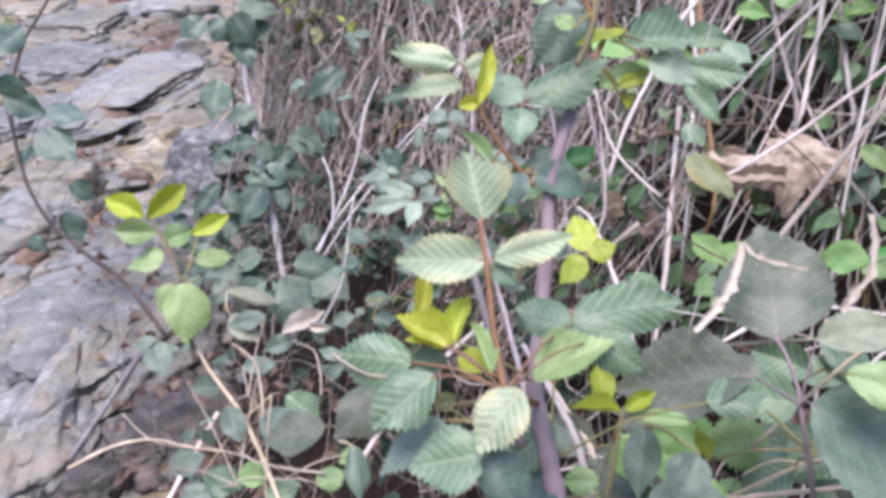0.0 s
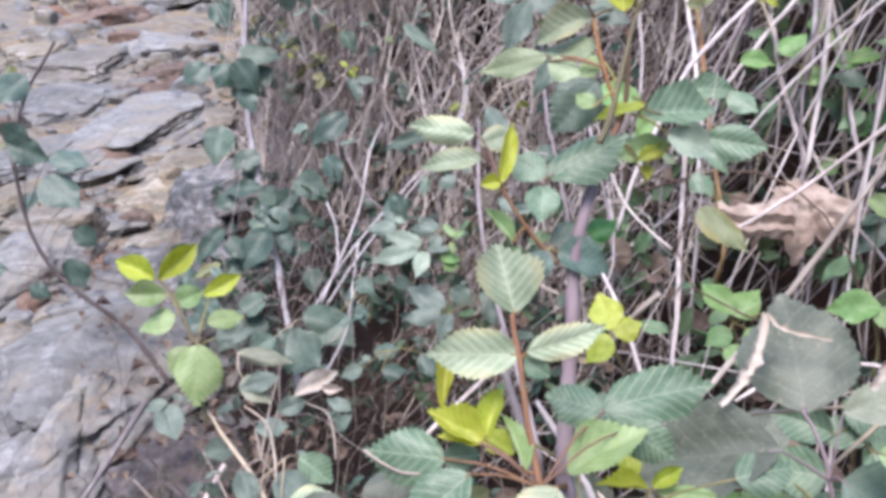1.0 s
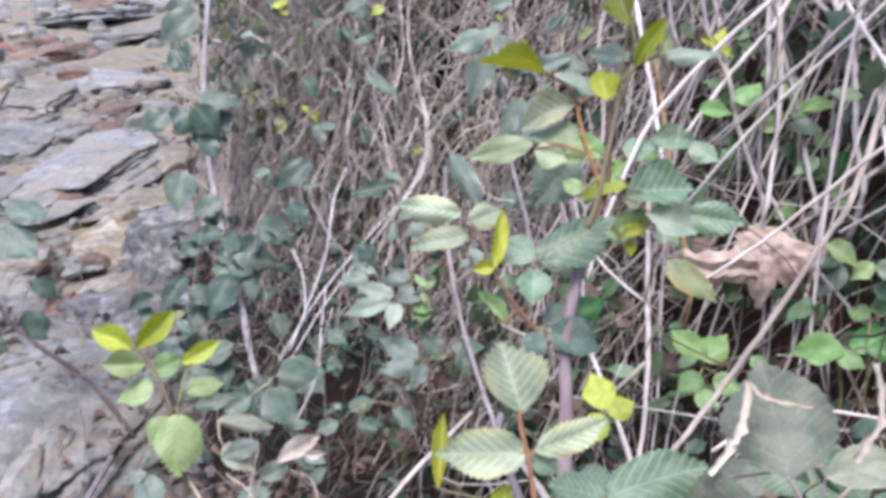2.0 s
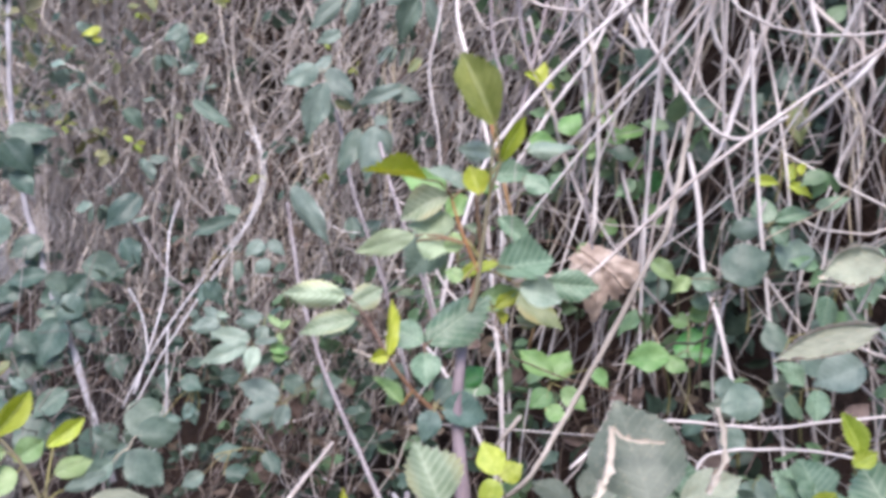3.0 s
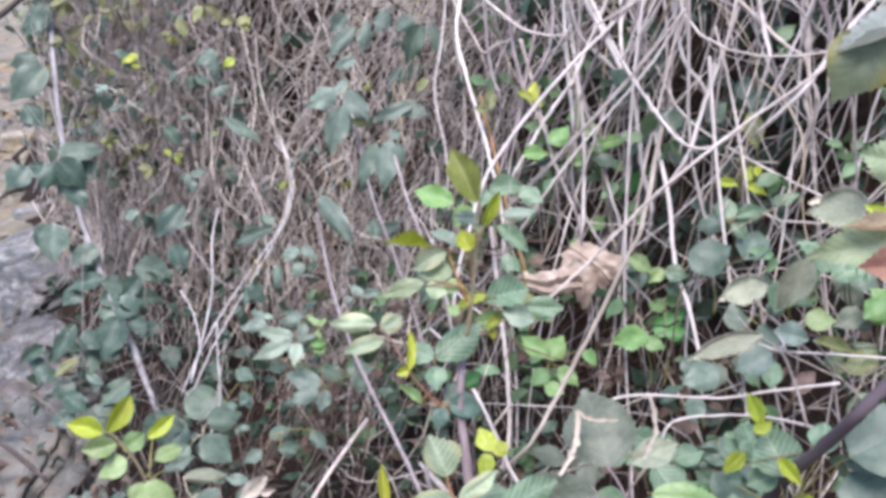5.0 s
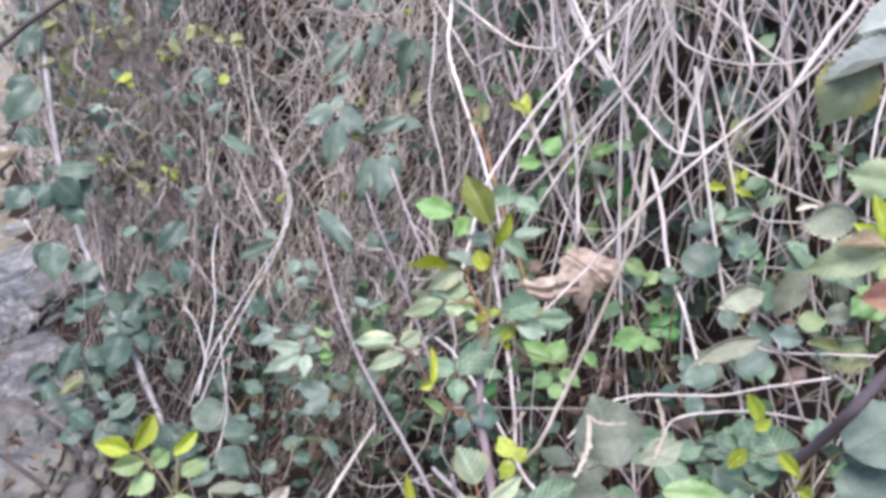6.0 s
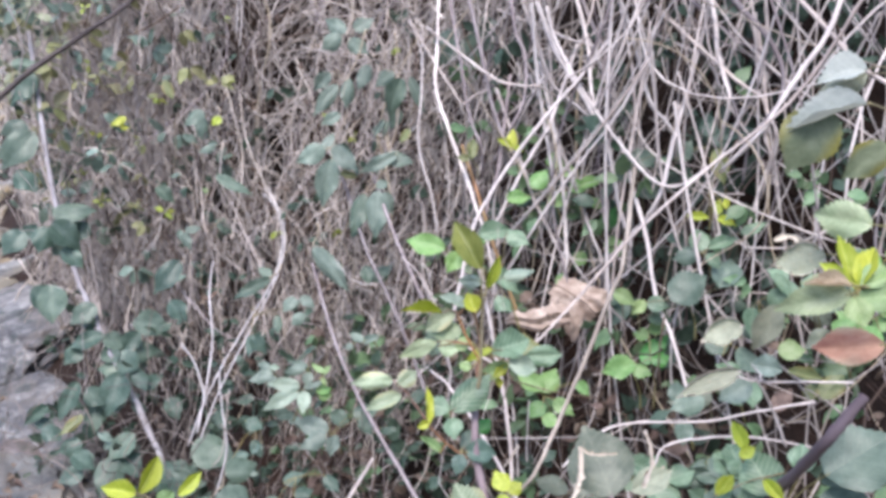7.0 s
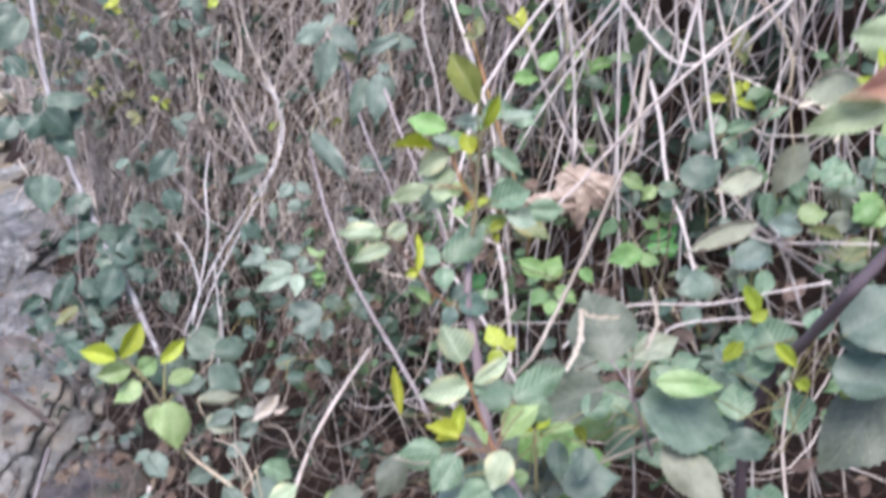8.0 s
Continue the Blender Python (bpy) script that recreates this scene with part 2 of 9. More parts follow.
BED = soil_material("streambed_silt", (0.070, 0.060, 0.048), (0.275, 0.246, 0.212), (0.225, 0.168, 0.100), 11.0, 0.004)
SCRUB = soil_material("overgrown_slope", (0.030, 0.034, 0.018), (0.095, 0.092, 0.055), (0.085, 0.066, 0.045), 9.0)
# Near black: the shade of the hedge's gaps is put into this colour.
GAP_SHADE_SOIL = soil_material("gap_shade_bank_soil", (0.009, 0.0055, 0.0045), (0.030, 0.018, 0.0145), (0.030, 0.015, 0.010), 30.0)


# ---- building ----
PLACE = {}


def attach(ob, parent, m):
    """Puts ob at the world pose m, under parent if there is one."""
    if parent is not None:
        ob.parent = parent
        ob.matrix_parent_inverse = PLACE[parent].inverted()
    ob.matrix_basis = m
    PLACE[ob] = m.copy()
    return ob


def mesh_of(name, verts, faces, material=None, smooth=True):
    me = bpy.data.meshes.new(name)
    me.from_pydata([tuple(v) for v in verts], [], [tuple(f) for f in faces])
    if material:
        me.materials.append(material)
    if smooth:
        me.polygons.foreach_set("use_smooth", [True] * len(me.polygons))
    me.update()
    return me


def spline(points, steps=5):
    """A smooth line through the control points."""
    p = np.array(points, float)
    if len(p) == 2:
        return np.array([p[0] + (p[1] - p[0]) * k / 4 for k in range(5)])
    e = np.vstack([2 * p[0] - p[1], p, 2 * p[-1] - p[-2]])
    out = []
    for i in range(1, len(e) - 2):
        a, b, c, d = e[i - 1:i + 3]
        for k in range(steps):
            u = k / steps
            out.append(0.5 * (2 * b + (c - a) * u + (2 * a - 5 * b + 4 * c - d) * u * u + (3 * b - a - 3 * c + d) * u ** 3))
    out.append(p[-1])
    return np.array(out)


def tubes(lines, radii, sides=6):
    """Vertices and faces of many round stems at once: lines (n, k, 3), radii (n, k)."""
    lines, radii = np.asarray(lines, float), np.asarray(radii, float)
    n, k, _ = lines.shape
    along = np.gradient(lines, axis=1)
    along /= np.linalg.norm(along, axis=2, keepdims=True) + 1e-9
    ref = np.where(np.abs(along[:, :1, 2:3]) > 0.8, np.array([[[1.0, 0.1, 0.0]]]), np.array([[[0.0, 0.1, 1.0]]]))
    u = np.cross(along, np.broadcast_to(ref, along.shape))
    u /= np.linalg.norm(u, axis=2, keepdims=True) + 1e-9
    v = np.cross(along, u)
    a = np.arange(sides) * 2 * np.pi / sides
    ring = u[:, :, None] * np.cos(a)[None, None, :, None] + v[:, :, None] * np.sin(a)[None, None, :, None]
    verts = (lines[:, :, None] + ring * radii[:, :, None, None]).reshape(-1, 3)
    faces = []
    i, j, s = np.meshgrid(np.arange(n), np.arange(k - 1), np.arange(sides), indexing='ij')
    base, up, s2 = (i * k + j) * sides, (i * k + j + 1) * sides, (s + 1) % sides
    quads = np.stack([base + s, base + s2, up + s2, up + s], -1).reshape(-1, 4)
    return verts, quads


def thing(name, at, label, category, group="", kind=""):
    """The Empty at the base of a thing that has parts."""
    return tagged(attach(new(name), None, Matrix.Translation(at)), label, category, group, kind)


RNG = random.Random(11)


def stem_mesh(name, points, r0, r1, bark, wobble=0.02, sides=7, steps=5, knots=True):
    line = spline(points, steps)
    k = len(line)
    length = float(np.linalg.norm(np.diff(line, axis=0), axis=1).sum())
    off = np.array([[RNG.gauss(0, 1) for _ in range(3)] for _ in range(k)]) * wobble * length / max(k, 6)
    off[0] = off[-1] = 0
    rad = np.linspace(r0, r1, k) * np.array([1 + (RNG.uniform(-0.12, 0.12) if knots else 0) for _ in range(k)])
    origin = np.array(points[0], float)
    v, q = tubes((line + off - origin)[None], rad[None], sides)
    q = [tuple(f) for f in q] + [tuple(range(sides - 1, -1, -1)), tuple(range((k - 1) * sides, k * sides))]
    return mesh_of(name, v, q, BARK[bark]), Vector(origin)


def part_stem(name, points, r0, r1, bark, parent, label=""):
    me, origin = stem_mesh(name, points, r0, r1, bark)
    return tagged(attach(new(name, me), parent, Matrix.Translation(origin)), label)


def blade_mesh(name, rows, cols, teeth, peak, fold, droop, pleat, cup, seed, rim=0.0):
    """A serrated leaf blade, 1 long and about 1 wide, pleated between its side veins; peak: where it is widest; rim: how far a dry margin rolls up."""
    r = random.Random(seed)
    lean, twist, bend = r.uniform(-0.07, 0.07), r.uniform(-0.30, 0.30), r.uniform(-0.10, 0.10)
    power = math.log(0.5) / math.log(peak)
    verts, faces = [], []
    for i in range(rows + 1):
        s = i / rows
        half = 0.52 * max(0.0, math.sin(math.pi * s ** power)) ** (0.72 if s < peak else 0.98)
        if s > 0.62:
            half *= 1 - 0.34 * ((s - 0.62) / 0.38) ** 1.3        # drawn out into a point
        for j in range(-cols, cols + 1):
            f = j / cols
            side = 1 if f > 0 else -1
            x = half * f * (1 + 0.14 * noise.noise((s * 3.0, side * 3.0 + seed, 0.5)) * abs(f))
            tooth = 0.0
            if abs(j) == cols and 0 < i < rows:
                tooth = teeth * ((-0.45, -0.05, 0.35, 0.75)[i % 4] if rows > 40 else 0.55 if i % 2 else -0.35) * (0.6 + 0.7 * r.random())
                if rim and r.random() < 0.25:
                    tooth -= 0.10 * r.random()
                x += side * tooth
            y = s + (0.06 * abs(f) * half if i < rows else 0) + (max(0.0, tooth) * 0.55)
            run = (s - abs(x) * 0.6) * VEINS
            swell = 2 * abs(run - math.floor(run) - 0.5)              # 1 on a side vein, 0 between two
            z = fold * abs(x) - droop * s * s - cup * (x * x) * 2.0 + twist * x * s
            z -= pleat * swell ** 2 * min(1, 5 * abs(f)) * min(1, 4 * s) * min(1, 4 * (1 - s))
            z += 0.035 * f * f * math.sin(s * (8 + seed % 4) + seed + 2 * side) * min(1, 4 * s) * min(1, 4 * (1 - s))
            z += 0.04 * noise.noise((x * 2.4 + seed, y * 2.4, 1.7))
            if rim and abs(f) > 0.6:
                over = (abs(f) - 0.6) / 0.4
                z += rim * over * over * half
                x -= side * rim * 0.45 * over * over * half
            verts.append((x + lean * s * s + bend * math.sin(math.pi * s) * 0.3, y, z))
    w = 2 * cols + 1
    for i in range(rows):
        for j in range(w - 1):
            a = i * w + j
            faces.append((a, a + 1, a + w + 1, a + w))
    me = mesh_of(name, verts, faces, LEAF["old"])
    if rim:
        me.materials.append(BLEACHED)
        me.polygons.foreach_set("material_index", [1 if k % (w - 1) in (0, w - 2) or (k // (w - 1) > rows - 4 and seed % 2) else 0 for k in range(len(faces))])
    return me


BLEACHED = leaf_material("bleached_dry_margin", (0.40, 0.34, 0.275), (0.70, 0.66, 0.60), (0.45, 0.36, 0.28), 0.2, 0.7, spots=(0.25, 0.17, 0.12))
LEAF["bleached"] = BLEACHED
NEAR_BLADES = [blade_mesh("leaflet", 54, 5, 0.046 + 0.012 * (k % 3), 0.38 + 0.03 * (k % 4), 0.08 + 0.11 * (k % 4), 0.02 + 0.08 * (k % 5), 0.009 + 0.004 * (k % 3), 0.22 * (k % 3) - 0.1, k) for k in range(14)]
FAR_BLADES = [blade_mesh("leaflet", 26, 3, 0.036, 0.37 + 0.013 * k, 0.08 + 0.10 * (k % 4), 0.05 + 0.08 * (k % 4), 0.004, 0.2 * (k % 3), 20 + k) for k in range(8)]
CURLED_BLADES = [blade_mesh("leaflet", 18, 4, 0.03, 0.40, 0.9, 0.35, 0.02, -1.1, 40), blade_mesh("leaflet", 18, 4, 0.03, 0.38, -0.5, -0.3, 0.02, 1.0, 41)]
MASS_BLADES = [blade_mesh("leaflet", 8, 2, 0.0, 0.38 + 0.03 * k, 0.10 + 0.20 * k, 0.05 + 0.12 * k, 0.0, 0.2 * k, 70 + k) for k in range(4)]
RIM_BLADES = [blade_mesh("leaflet", 34, 6, 0.05, 0.44, 0.10, 0.10, 0.012, 0.2, 50, 0.30), blade_mesh("leaflet", 34, 6, 0.05, 0.42, 0.12, -0.06, 0.012, 0.1, 51, 0.42), blade_mesh("leaflet", 34, 6, 0.05, 0.40, 0.10, 0.14, 0.012, 0.2, 53, 0.30)]
FOLDED_BLADES = [blade_mesh("leaflet", 42, 5, 0.06, 0.40, 0.45, 0.05, 0.014, -0.2, 60), blade_mesh("leaflet", 42, 5, 0.06, 0.44, 0.60, 0.15, 0.014, 0.1, 61), blade_mesh("leaflet", 42, 5, 0.06, 0.42, 0.35, -0.10, 0.014, 0.0, 62)]
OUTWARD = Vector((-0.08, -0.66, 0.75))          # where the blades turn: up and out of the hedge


def blade(parent, base, tip, width, look_of, near=True, face=None, curled=False):
    """One leaflet from its stalk to its tip, as an object on a shared mesh."""
    b, d = Vector(base), Vector(tip) - Vector(base)
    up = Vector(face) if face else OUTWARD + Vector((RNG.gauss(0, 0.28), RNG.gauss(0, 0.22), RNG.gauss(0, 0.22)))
    y = d.normalized()
    z = (up - y * up.dot(y)).normalized()
    x = y.cross(z)
    L = max(d.length, min(width / 0.74, d.length * 1.3))
    width = min(width, 0.80 * L)
    m = Matrix(((x.x * width, y.x * L, z.x * L, b.x), (x.y * width, y.y * L, z.y * L, b.y), (x.z * width, y.z * L, z.z * L, b.z), (0, 0, 0, 1)))
    me = RNG.choice(RIM_BLADES if curled == "rim" else FOLDED_BLADES if curled == "fold" else CURLED_BLADES if curled else NEAR_BLADES if near else FAR_BLADES)
    ob = attach(new("leaflet", me), parent, m)
    ob.material_slots[0].link = 'OBJECT'
    ob.material_slots[0].material = LEAF[look_of]
    return ob


def leaf(plant, node, look_of, leaflets, bark="green", r=0.0011, near=True, curled=False):
    """A compound leaf: its stalk is the part, its leaflets are the sub-parts. leaflets: (base, tip, width) or (base, tip, width, face)."""
    node = Vector(node)
    lines = []
    for base, tip, *_ in leaflets:
        b = Vector(base)
        d = b - node
        mid = node + d * 0.5 + Vector((0, 0, 0.08 * d.length))
        lines.append(spline([node, mid, b, b + (Vector(tip) - b) * 0.08], 3) - np.array(node))
    lines = np.array(lines)
    rad = np.repeat(np.linspace(r, r * 0.45, lines.shape[1])[None], len(lines), 0)
    v, q = tubes(lines, rad, 5)
    stalk = attach(new("leaf", mesh_of("leaf_stalk", v, q, BARK[bark])), plant, Matrix.Translation(node))
    for base, tip, w, *face in leaflets:
        blade(stalk, base, tip, w, look_of, near, face[0] if face else None, curled)
    return stalk


def cane(name, label, category, points, r0, r1, bark, group=""):
    """A single bare cane or twig: a thing of one mesh. Those that hang in the hedge run on at both ends, back into it."""
    if group == "hanging dry canes":
        ends = [Vector(points[0]), Vector(points[-1])]
        rise_way, fall_way = (ends[0] - Vector(points[1])).normalized(), (ends[1] - Vector(points[-2])).normalized()
        points = [tuple(ends[0] + rise_way * 0.14 + Vector((0.02, 0.08, 0.02))), *points, tuple(ends[1] + fall_way * 0.06 + Vector((0.0, 0.05, -0.03)))]
    me, origin = stem_mesh(name, points, r0, r1, bark)
    return tagged(attach(new(name, me), None, Matrix.Translation(origin)), label, category, group)


def curl(label, points, wide):
    """The white margin of a dead leaf, rolled into a brittle ribbon."""
    line = spline(points, 6)
    k = len(line)
    origin = np.array(points[0], float)
    line = line + np.array([[noise.noise((i * 0.9, wide * 700 + a * 9, 3.0)) * wide * 0.9 for a in range(3)] for i in range(k)])
    along = np.gradient(line, axis=0)
    along /= np.linalg.norm(along, axis=1, keepdims=True)
    u = np.cross(along, np.array((-0.05, -0.75, 0.65)))
    u /= np.linalg.norm(u, axis=1, keepdims=True)
    v = np.cross(u, along)
    verts, faces, n = [], [], 7
    for i in range(k):
        s = i / (k - 1)
        w = wide * (0.55 + 0.9 * math.sin(math.pi * (0.15 + 0.75 * s))) * (1 + 0.9 * noise.noise((s * 9, wide * 900, 2.0)))
        for j in range(n):
            a = -0.4 + 3.6 * j / (n - 1) + 0.5 * noise.noise((s * 5, 4.0, wide * 500))
            ragged = 1 + (0.9 * noise.noise((s * 17, j * 3.0, 1.0)) if j in (0, n - 1) else 0)
            verts.append(line[i] - origin + u[i] * math.cos(a) * w * ragged - v[i] * (math.sin(a) - 0.6) * w * 0.8)
    for i in range(k - 1):
        for j in range(n - 1):
            a = i * n + j
            faces.append((a, a + 1, a + n + 1, a + n))
    tagged(attach(new("dry_leaf_curl", mesh_of("dry_leaf_curl", verts, faces, BLEACHED)), None, Matrix.Translation(origin)), label, "dead leaf", "dry curls")


# ---- ground ----
def rise(x, y):
    """Height of the streambed and of the ground beside it."""
    v = 0.05 * noise.noise((x * 1.3, y * 1.3, 0.3)) + 0.025 * noise.noise((x * 4.1, y * 4.1, 2.0)) + 0.012 * noise.noise((x * 11.0, y * 11.0, 5.0))
    return v - 0.05


def ground():
    xs = sorted({*np.arange(-5, 3.01, 0.09).round(3), *[s * v for s in (-1, 1) for v in (6, 8, 12, 20, 50, 150, 600, 2500)]})
    ys = sorted({*np.arange(-1.5, 10.01, 0.09).round(3), *[s * v for s in (-1, 1) for v in (12, 16, 25, 60, 150, 600, 2500)]})
    verts = [(x, y, rise(x, y)) for y in ys for x in xs]
    w = len(xs)
    faces = [(j * w + i, j * w + i + 1, (j + 1) * w + i + 1, (j + 1) * w + i) for j in range(len(ys) - 1) for i in range(w - 1)]
    tagged(attach(new("ground", mesh_of("ground", verts, faces, BED)), None, Matrix()), "pale silty streambed of broken stone", "ground", "", "structure")


ground()

# The foot of the hedge in plan, from the near end to the far end, and the way out of it.
EDGE = spline([(2.4, 0.1, 0), (1.5, 0.45, 0), (0.95, 0.72, 0), (0.6, 0.95, 0), (0.44, 1.14, 0), (0.26, 1.52, 0), (0.06, 1.88, 0), (-0.22, 2.12, 0), (-0.46, 2.38, 0), (-0.66, 3.0, 0), (-0.95, 4.6, 0), (-1.5, 9.0, 0)], 12)
EDGE_RUN = np.concatenate([[0], np.cumsum(np.linalg.norm(np.diff(EDGE, axis=0), axis=1))])
EDGE_WAY = np.gradient(EDGE, axis=0)
EDGE_WAY /= np.linalg.norm(EDGE_WAY, axis=1, keepdims=True)


def hedge(s, h, o):
    """World place at run s along the hedge, height h, and o metres behind its face (arrays)."""
    s, h, o = np.broadcast_arrays(np.asarray(s, float), np.asarray(h, float), np.asarray(o, float))
    x, y = np.interp(s, EDGE_RUN, EDGE[:, 0]), np.interp(s, EDGE_RUN, EDGE[:, 1])
    wx, wy = np.interp(s, EDGE_RUN, EDGE_WAY[:, 0]), np.interp(s, EDGE_RUN, EDGE_WAY[:, 1])
    back = o + np.interp(s, (3.0, 3.7), (0.45, 0.16)) * (h - 0.9)
    return np.stack([x + wy * back, y - wx * back, h], -1)


def bank():
    s = np.linspace(0, EDGE_RUN[-1], 160)
    hs = [0.0, 0.12, 0.25, 0.4, 0.55, 0.7, 0.85, 1.0, 1.15, 1.3, 1.5, 1.7, 1.9, 2.1]
    verts = [tuple(hedge(a, -0.12, float(np.interp(a, (3.0, 3.7), (-0.62, -0.22))) - 0.12 * noise.noise((a * 4, 0, 7.0)))) for a in s]
    verts += [tuple(hedge(a, 0.0, float(np.interp(a, (3.0, 3.7), (-0.42, -0.05))) - 0.15 * noise.noise((a * 4, 0, 7.0)))) for a in s]
    for h in hs[1:]:
        for a in s:
            verts.append(tuple(hedge(a, h, float(np.interp(a, (2.8, 3.4), (1.25, 0.5))) - 0.5 * max(0, 0.4 - h) + 0.10 * noise.noise((a * 3, h * 3, 1.0)) + 0.05 * noise.noise((a * 9, h * 9, 4.0)))))
    for z, far in ((2.25, 3.0), (-0.3, 3.4)):
        for a in s:
            p = hedge(a, 2.1, 0.8)
            verts.append((p[0] + far, p[1] + far * 0.6, z))
    n, rows = len(s), len(hs) + 3
    faces = [(j * n + i, j * n + i + 1, (j + 1) * n + i + 1, (j + 1) * n + i) for j in range(rows - 1) for i in range(n - 1)]
    faces += [tuple(j * n for j in range(rows)), tuple(j * n + n - 1 for j in reversed(range(rows)))]        # the cut ends
    me = mesh_of("bank", verts, faces, GAP_SHADE_SOIL)
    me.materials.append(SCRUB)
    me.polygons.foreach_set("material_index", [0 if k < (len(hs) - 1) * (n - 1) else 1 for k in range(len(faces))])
    tagged(attach(new("bank", me), None, Matrix()), "near-black earth bank behind the brambles, gap shade in its colour", "bank", "", "structure")


bank()


def valley_side():
    """An unseen slope behind and beside the eye, added to cut low sky light."""
    foot = spline([(-7.5, 6.5, 0), (-6.0, 2.0, 0), (-5.2, -2.0, 0), (-2.5, -4.4, 0), (1.0, -4.8, 0), (4.0, -3.4, 0), (5.6, -0.8, 0), (6.4, 3.0, 0)], 8)
    out = np.gradient(foot, axis=0)
    out = np.stack([out[:, 1], -out[:, 0]], 1)
    out /= np.linalg.norm(out, axis=1, keepdims=True)
    verts = []
    levels = ((-0.2, 0.0), (0.5, 0.15), (1.2, 0.4), (2.0, 0.7), (3.0, 1.1), (4.0, 1.6), (4.6, 2.6), (-0.3, 3.2))
    for z, back in levels:
        for p, o in zip(foot, out):
            w = 0.35 * noise.noise((p[0] * 0.9, p[1] * 0.9, z)) + 0.12 * noise.noise((p[0] * 3, p[1] * 3, z * 2))
            verts.append((p[0] + o[0] * (back + w), p[1] + o[1] * (back + w), z))
    n = len(foot)
    faces = [(j * n + i, j * n + i + 1, (j + 1) * n + i + 1, (j + 1) * n + i) for j in range(len(levels) - 1) for i in range(n - 1)]
    tagged(attach(new("valley_side", mesh_of("valley_side", verts, faces, SCRUB)), None, Matrix()), "unseen brown-green slope added to cut the low sky light", "slope", "", "structure")


valley_side()


def rock(x, y, z, sx, sy, sz, turn, seed, label, material=None, name="rock", group="stones of the streambed", fine=5):
    """A weathered stone: a block cut by random planes, with bedding ledges and a worn surface."""
    g = random.Random(seed)
    cuts = [(Vector((g.gauss(0, 1), g.gauss(0, 1), g.gauss(0, 0.55))).normalized(), g.uniform(0.60, 0.88)) for _ in range(13)]
    splits = [(Vector((g.gauss(0, 1), g.gauss(0, 1), g.gauss(0, 0.7))).normalized(), g.uniform(-0.55, 0.55)) for _ in range(3 if fine > 3 else 1)]
    bm = bmesh.new()
    bmesh.ops.create_icosphere(bm, subdivisions=fine, radius=1.0)
    for v in bm.verts:
        c = v.co.copy()
        c = c / max(abs(c.x), abs(c.y), abs(c.z)) * 0.45 + c * 0.55
        for way, far in cuts:
            over = c.dot(way) - far
            if over > 0:
                c -= way * over * 0.92
        c *= 1 + 0.10 * noise.noise(c * 1.4 + Vector((seed, 0, 0)))
        bed = c.z * 4.4 + 1.1 * c.x * math.cos(seed) + 0.7 * noise.noise(c * 1.7 + Vector((seed, seed, 0)))
        ledge = (bed - math.floor(bed)) ** 3
        out = Vector((c.x, c.y, 0))
        c += out * (0.085 * ledge - 0.03)
        rough = noise.noise(c * 2.6 + Vector((0, seed, 3))) * 0.07 + noise.noise(c * 5 + Vector((0, seed, 0))) * 0.05 + noise.noise(c * 13 + Vector((0, 0, seed))) * 0.016 + noise.noise(c * 31 + Vector((seed, 0, 0))) * 0.007
        for way, far in splits:
            gap = abs(c.dot(way) - far + 0.16 * noise.noise(c * 2.2 + way * seed) + 0.05 * noise.noise(c * 7.0 + way))
            if gap < 0.045:
                rough -= 0.11 * (1 - gap / 0.045) ** 0.7
        c *= 1 + rough
        flare = 1 + 0.55 * max(0.0, 0.15 - c.z)              # wide at the foot, sunk in the silt
        v.co = (c.x * flare * sx / 2, c.y * flare * sy / 2, c.z * sz / 2)
    me = bpy.data.meshes.new(name)
    bm.to_mesh(me)
    bm.free()
    me.materials.append(material or ROCK)
    me.polygons.foreach_set("use_smooth", [True] * len(me.polygons))
    tagged(attach(new(name, me), None, pose(x, y, z, RNG.uniform(-6, 6), RNG.uniform(-6, 6), turn)), label, "rock", group)


rock(-1.00, 2.09, 0.02, 0.59, 0.93, 0.32, 8, 21.4, "large pale grey boulder split by a dark crack", fine=6)
rock(-0.99, 1.65, -0.00, 0.37, 0.67, 0.27, -15, 49.0, "blue-grey rounded boulder beside the bramble hedge", fine=6)
rock(-0.64, 1.74, -0.02, 0.37, 0.46, 0.13, 20, 33.3, "flat purplish grey slab at the hedge foot", PURPLE_ROCK)
rock(-1.10, 2.53, -0.01, 0.49, 0.46, 0.17, 5, 54.4, "grey brown stone ledge above the boulder")
rock(-1.53, 2.83, -0.01, 0.42, 0.65, 0.23, -10, 56.3, "pale grey weathered slab lying in the streambed")
rock(-1.65, 3.23, -0.01, 0.50, 0.60, 0.21, 12, 5.9, "pale beige weathered slab lying in the streambed", BEIGE_ROCK)
rock(-1.18, 2.75, -0.02, 0.35, 0.37, 0.15, -24, 75.4, "pale grey weathered slab lying in the streambed")
rock(-1.14, 3.13, -0.02, 0.36, 0.37, 0.13, -12, 21.1, "pale beige weathered slab lying in the streambed", BEIGE_ROCK)
rock(-1.32, 3.61, -0.02, 0.40, 0.73, 0.07, 4, 89.6, "flat ochre-stained stone in the streambed", BEIGE_ROCK)
rock(-1.00, 3.32, -0.01, 0.27, 0.49, 0.19, -1, 75.3, "mottled white and blue-grey stone at the hedge foot", MOTTLED)
rock(-1.45, 3.39, -0.02, 0.38, 0.37, 0.08, -1, 57.5, "pale grey weathered slab lying in the streambed")
rock(-1.85, 5.05, -0.02, 0.99, 1.70, 0.14, -5, 13.6, "broad cracked pale slab in the streambed")
rock(-1.94, 4.32, -0.02, 0.65, 0.57, 0.13, 7, 78.1, "pale grey weathered slab lying in the streambed")
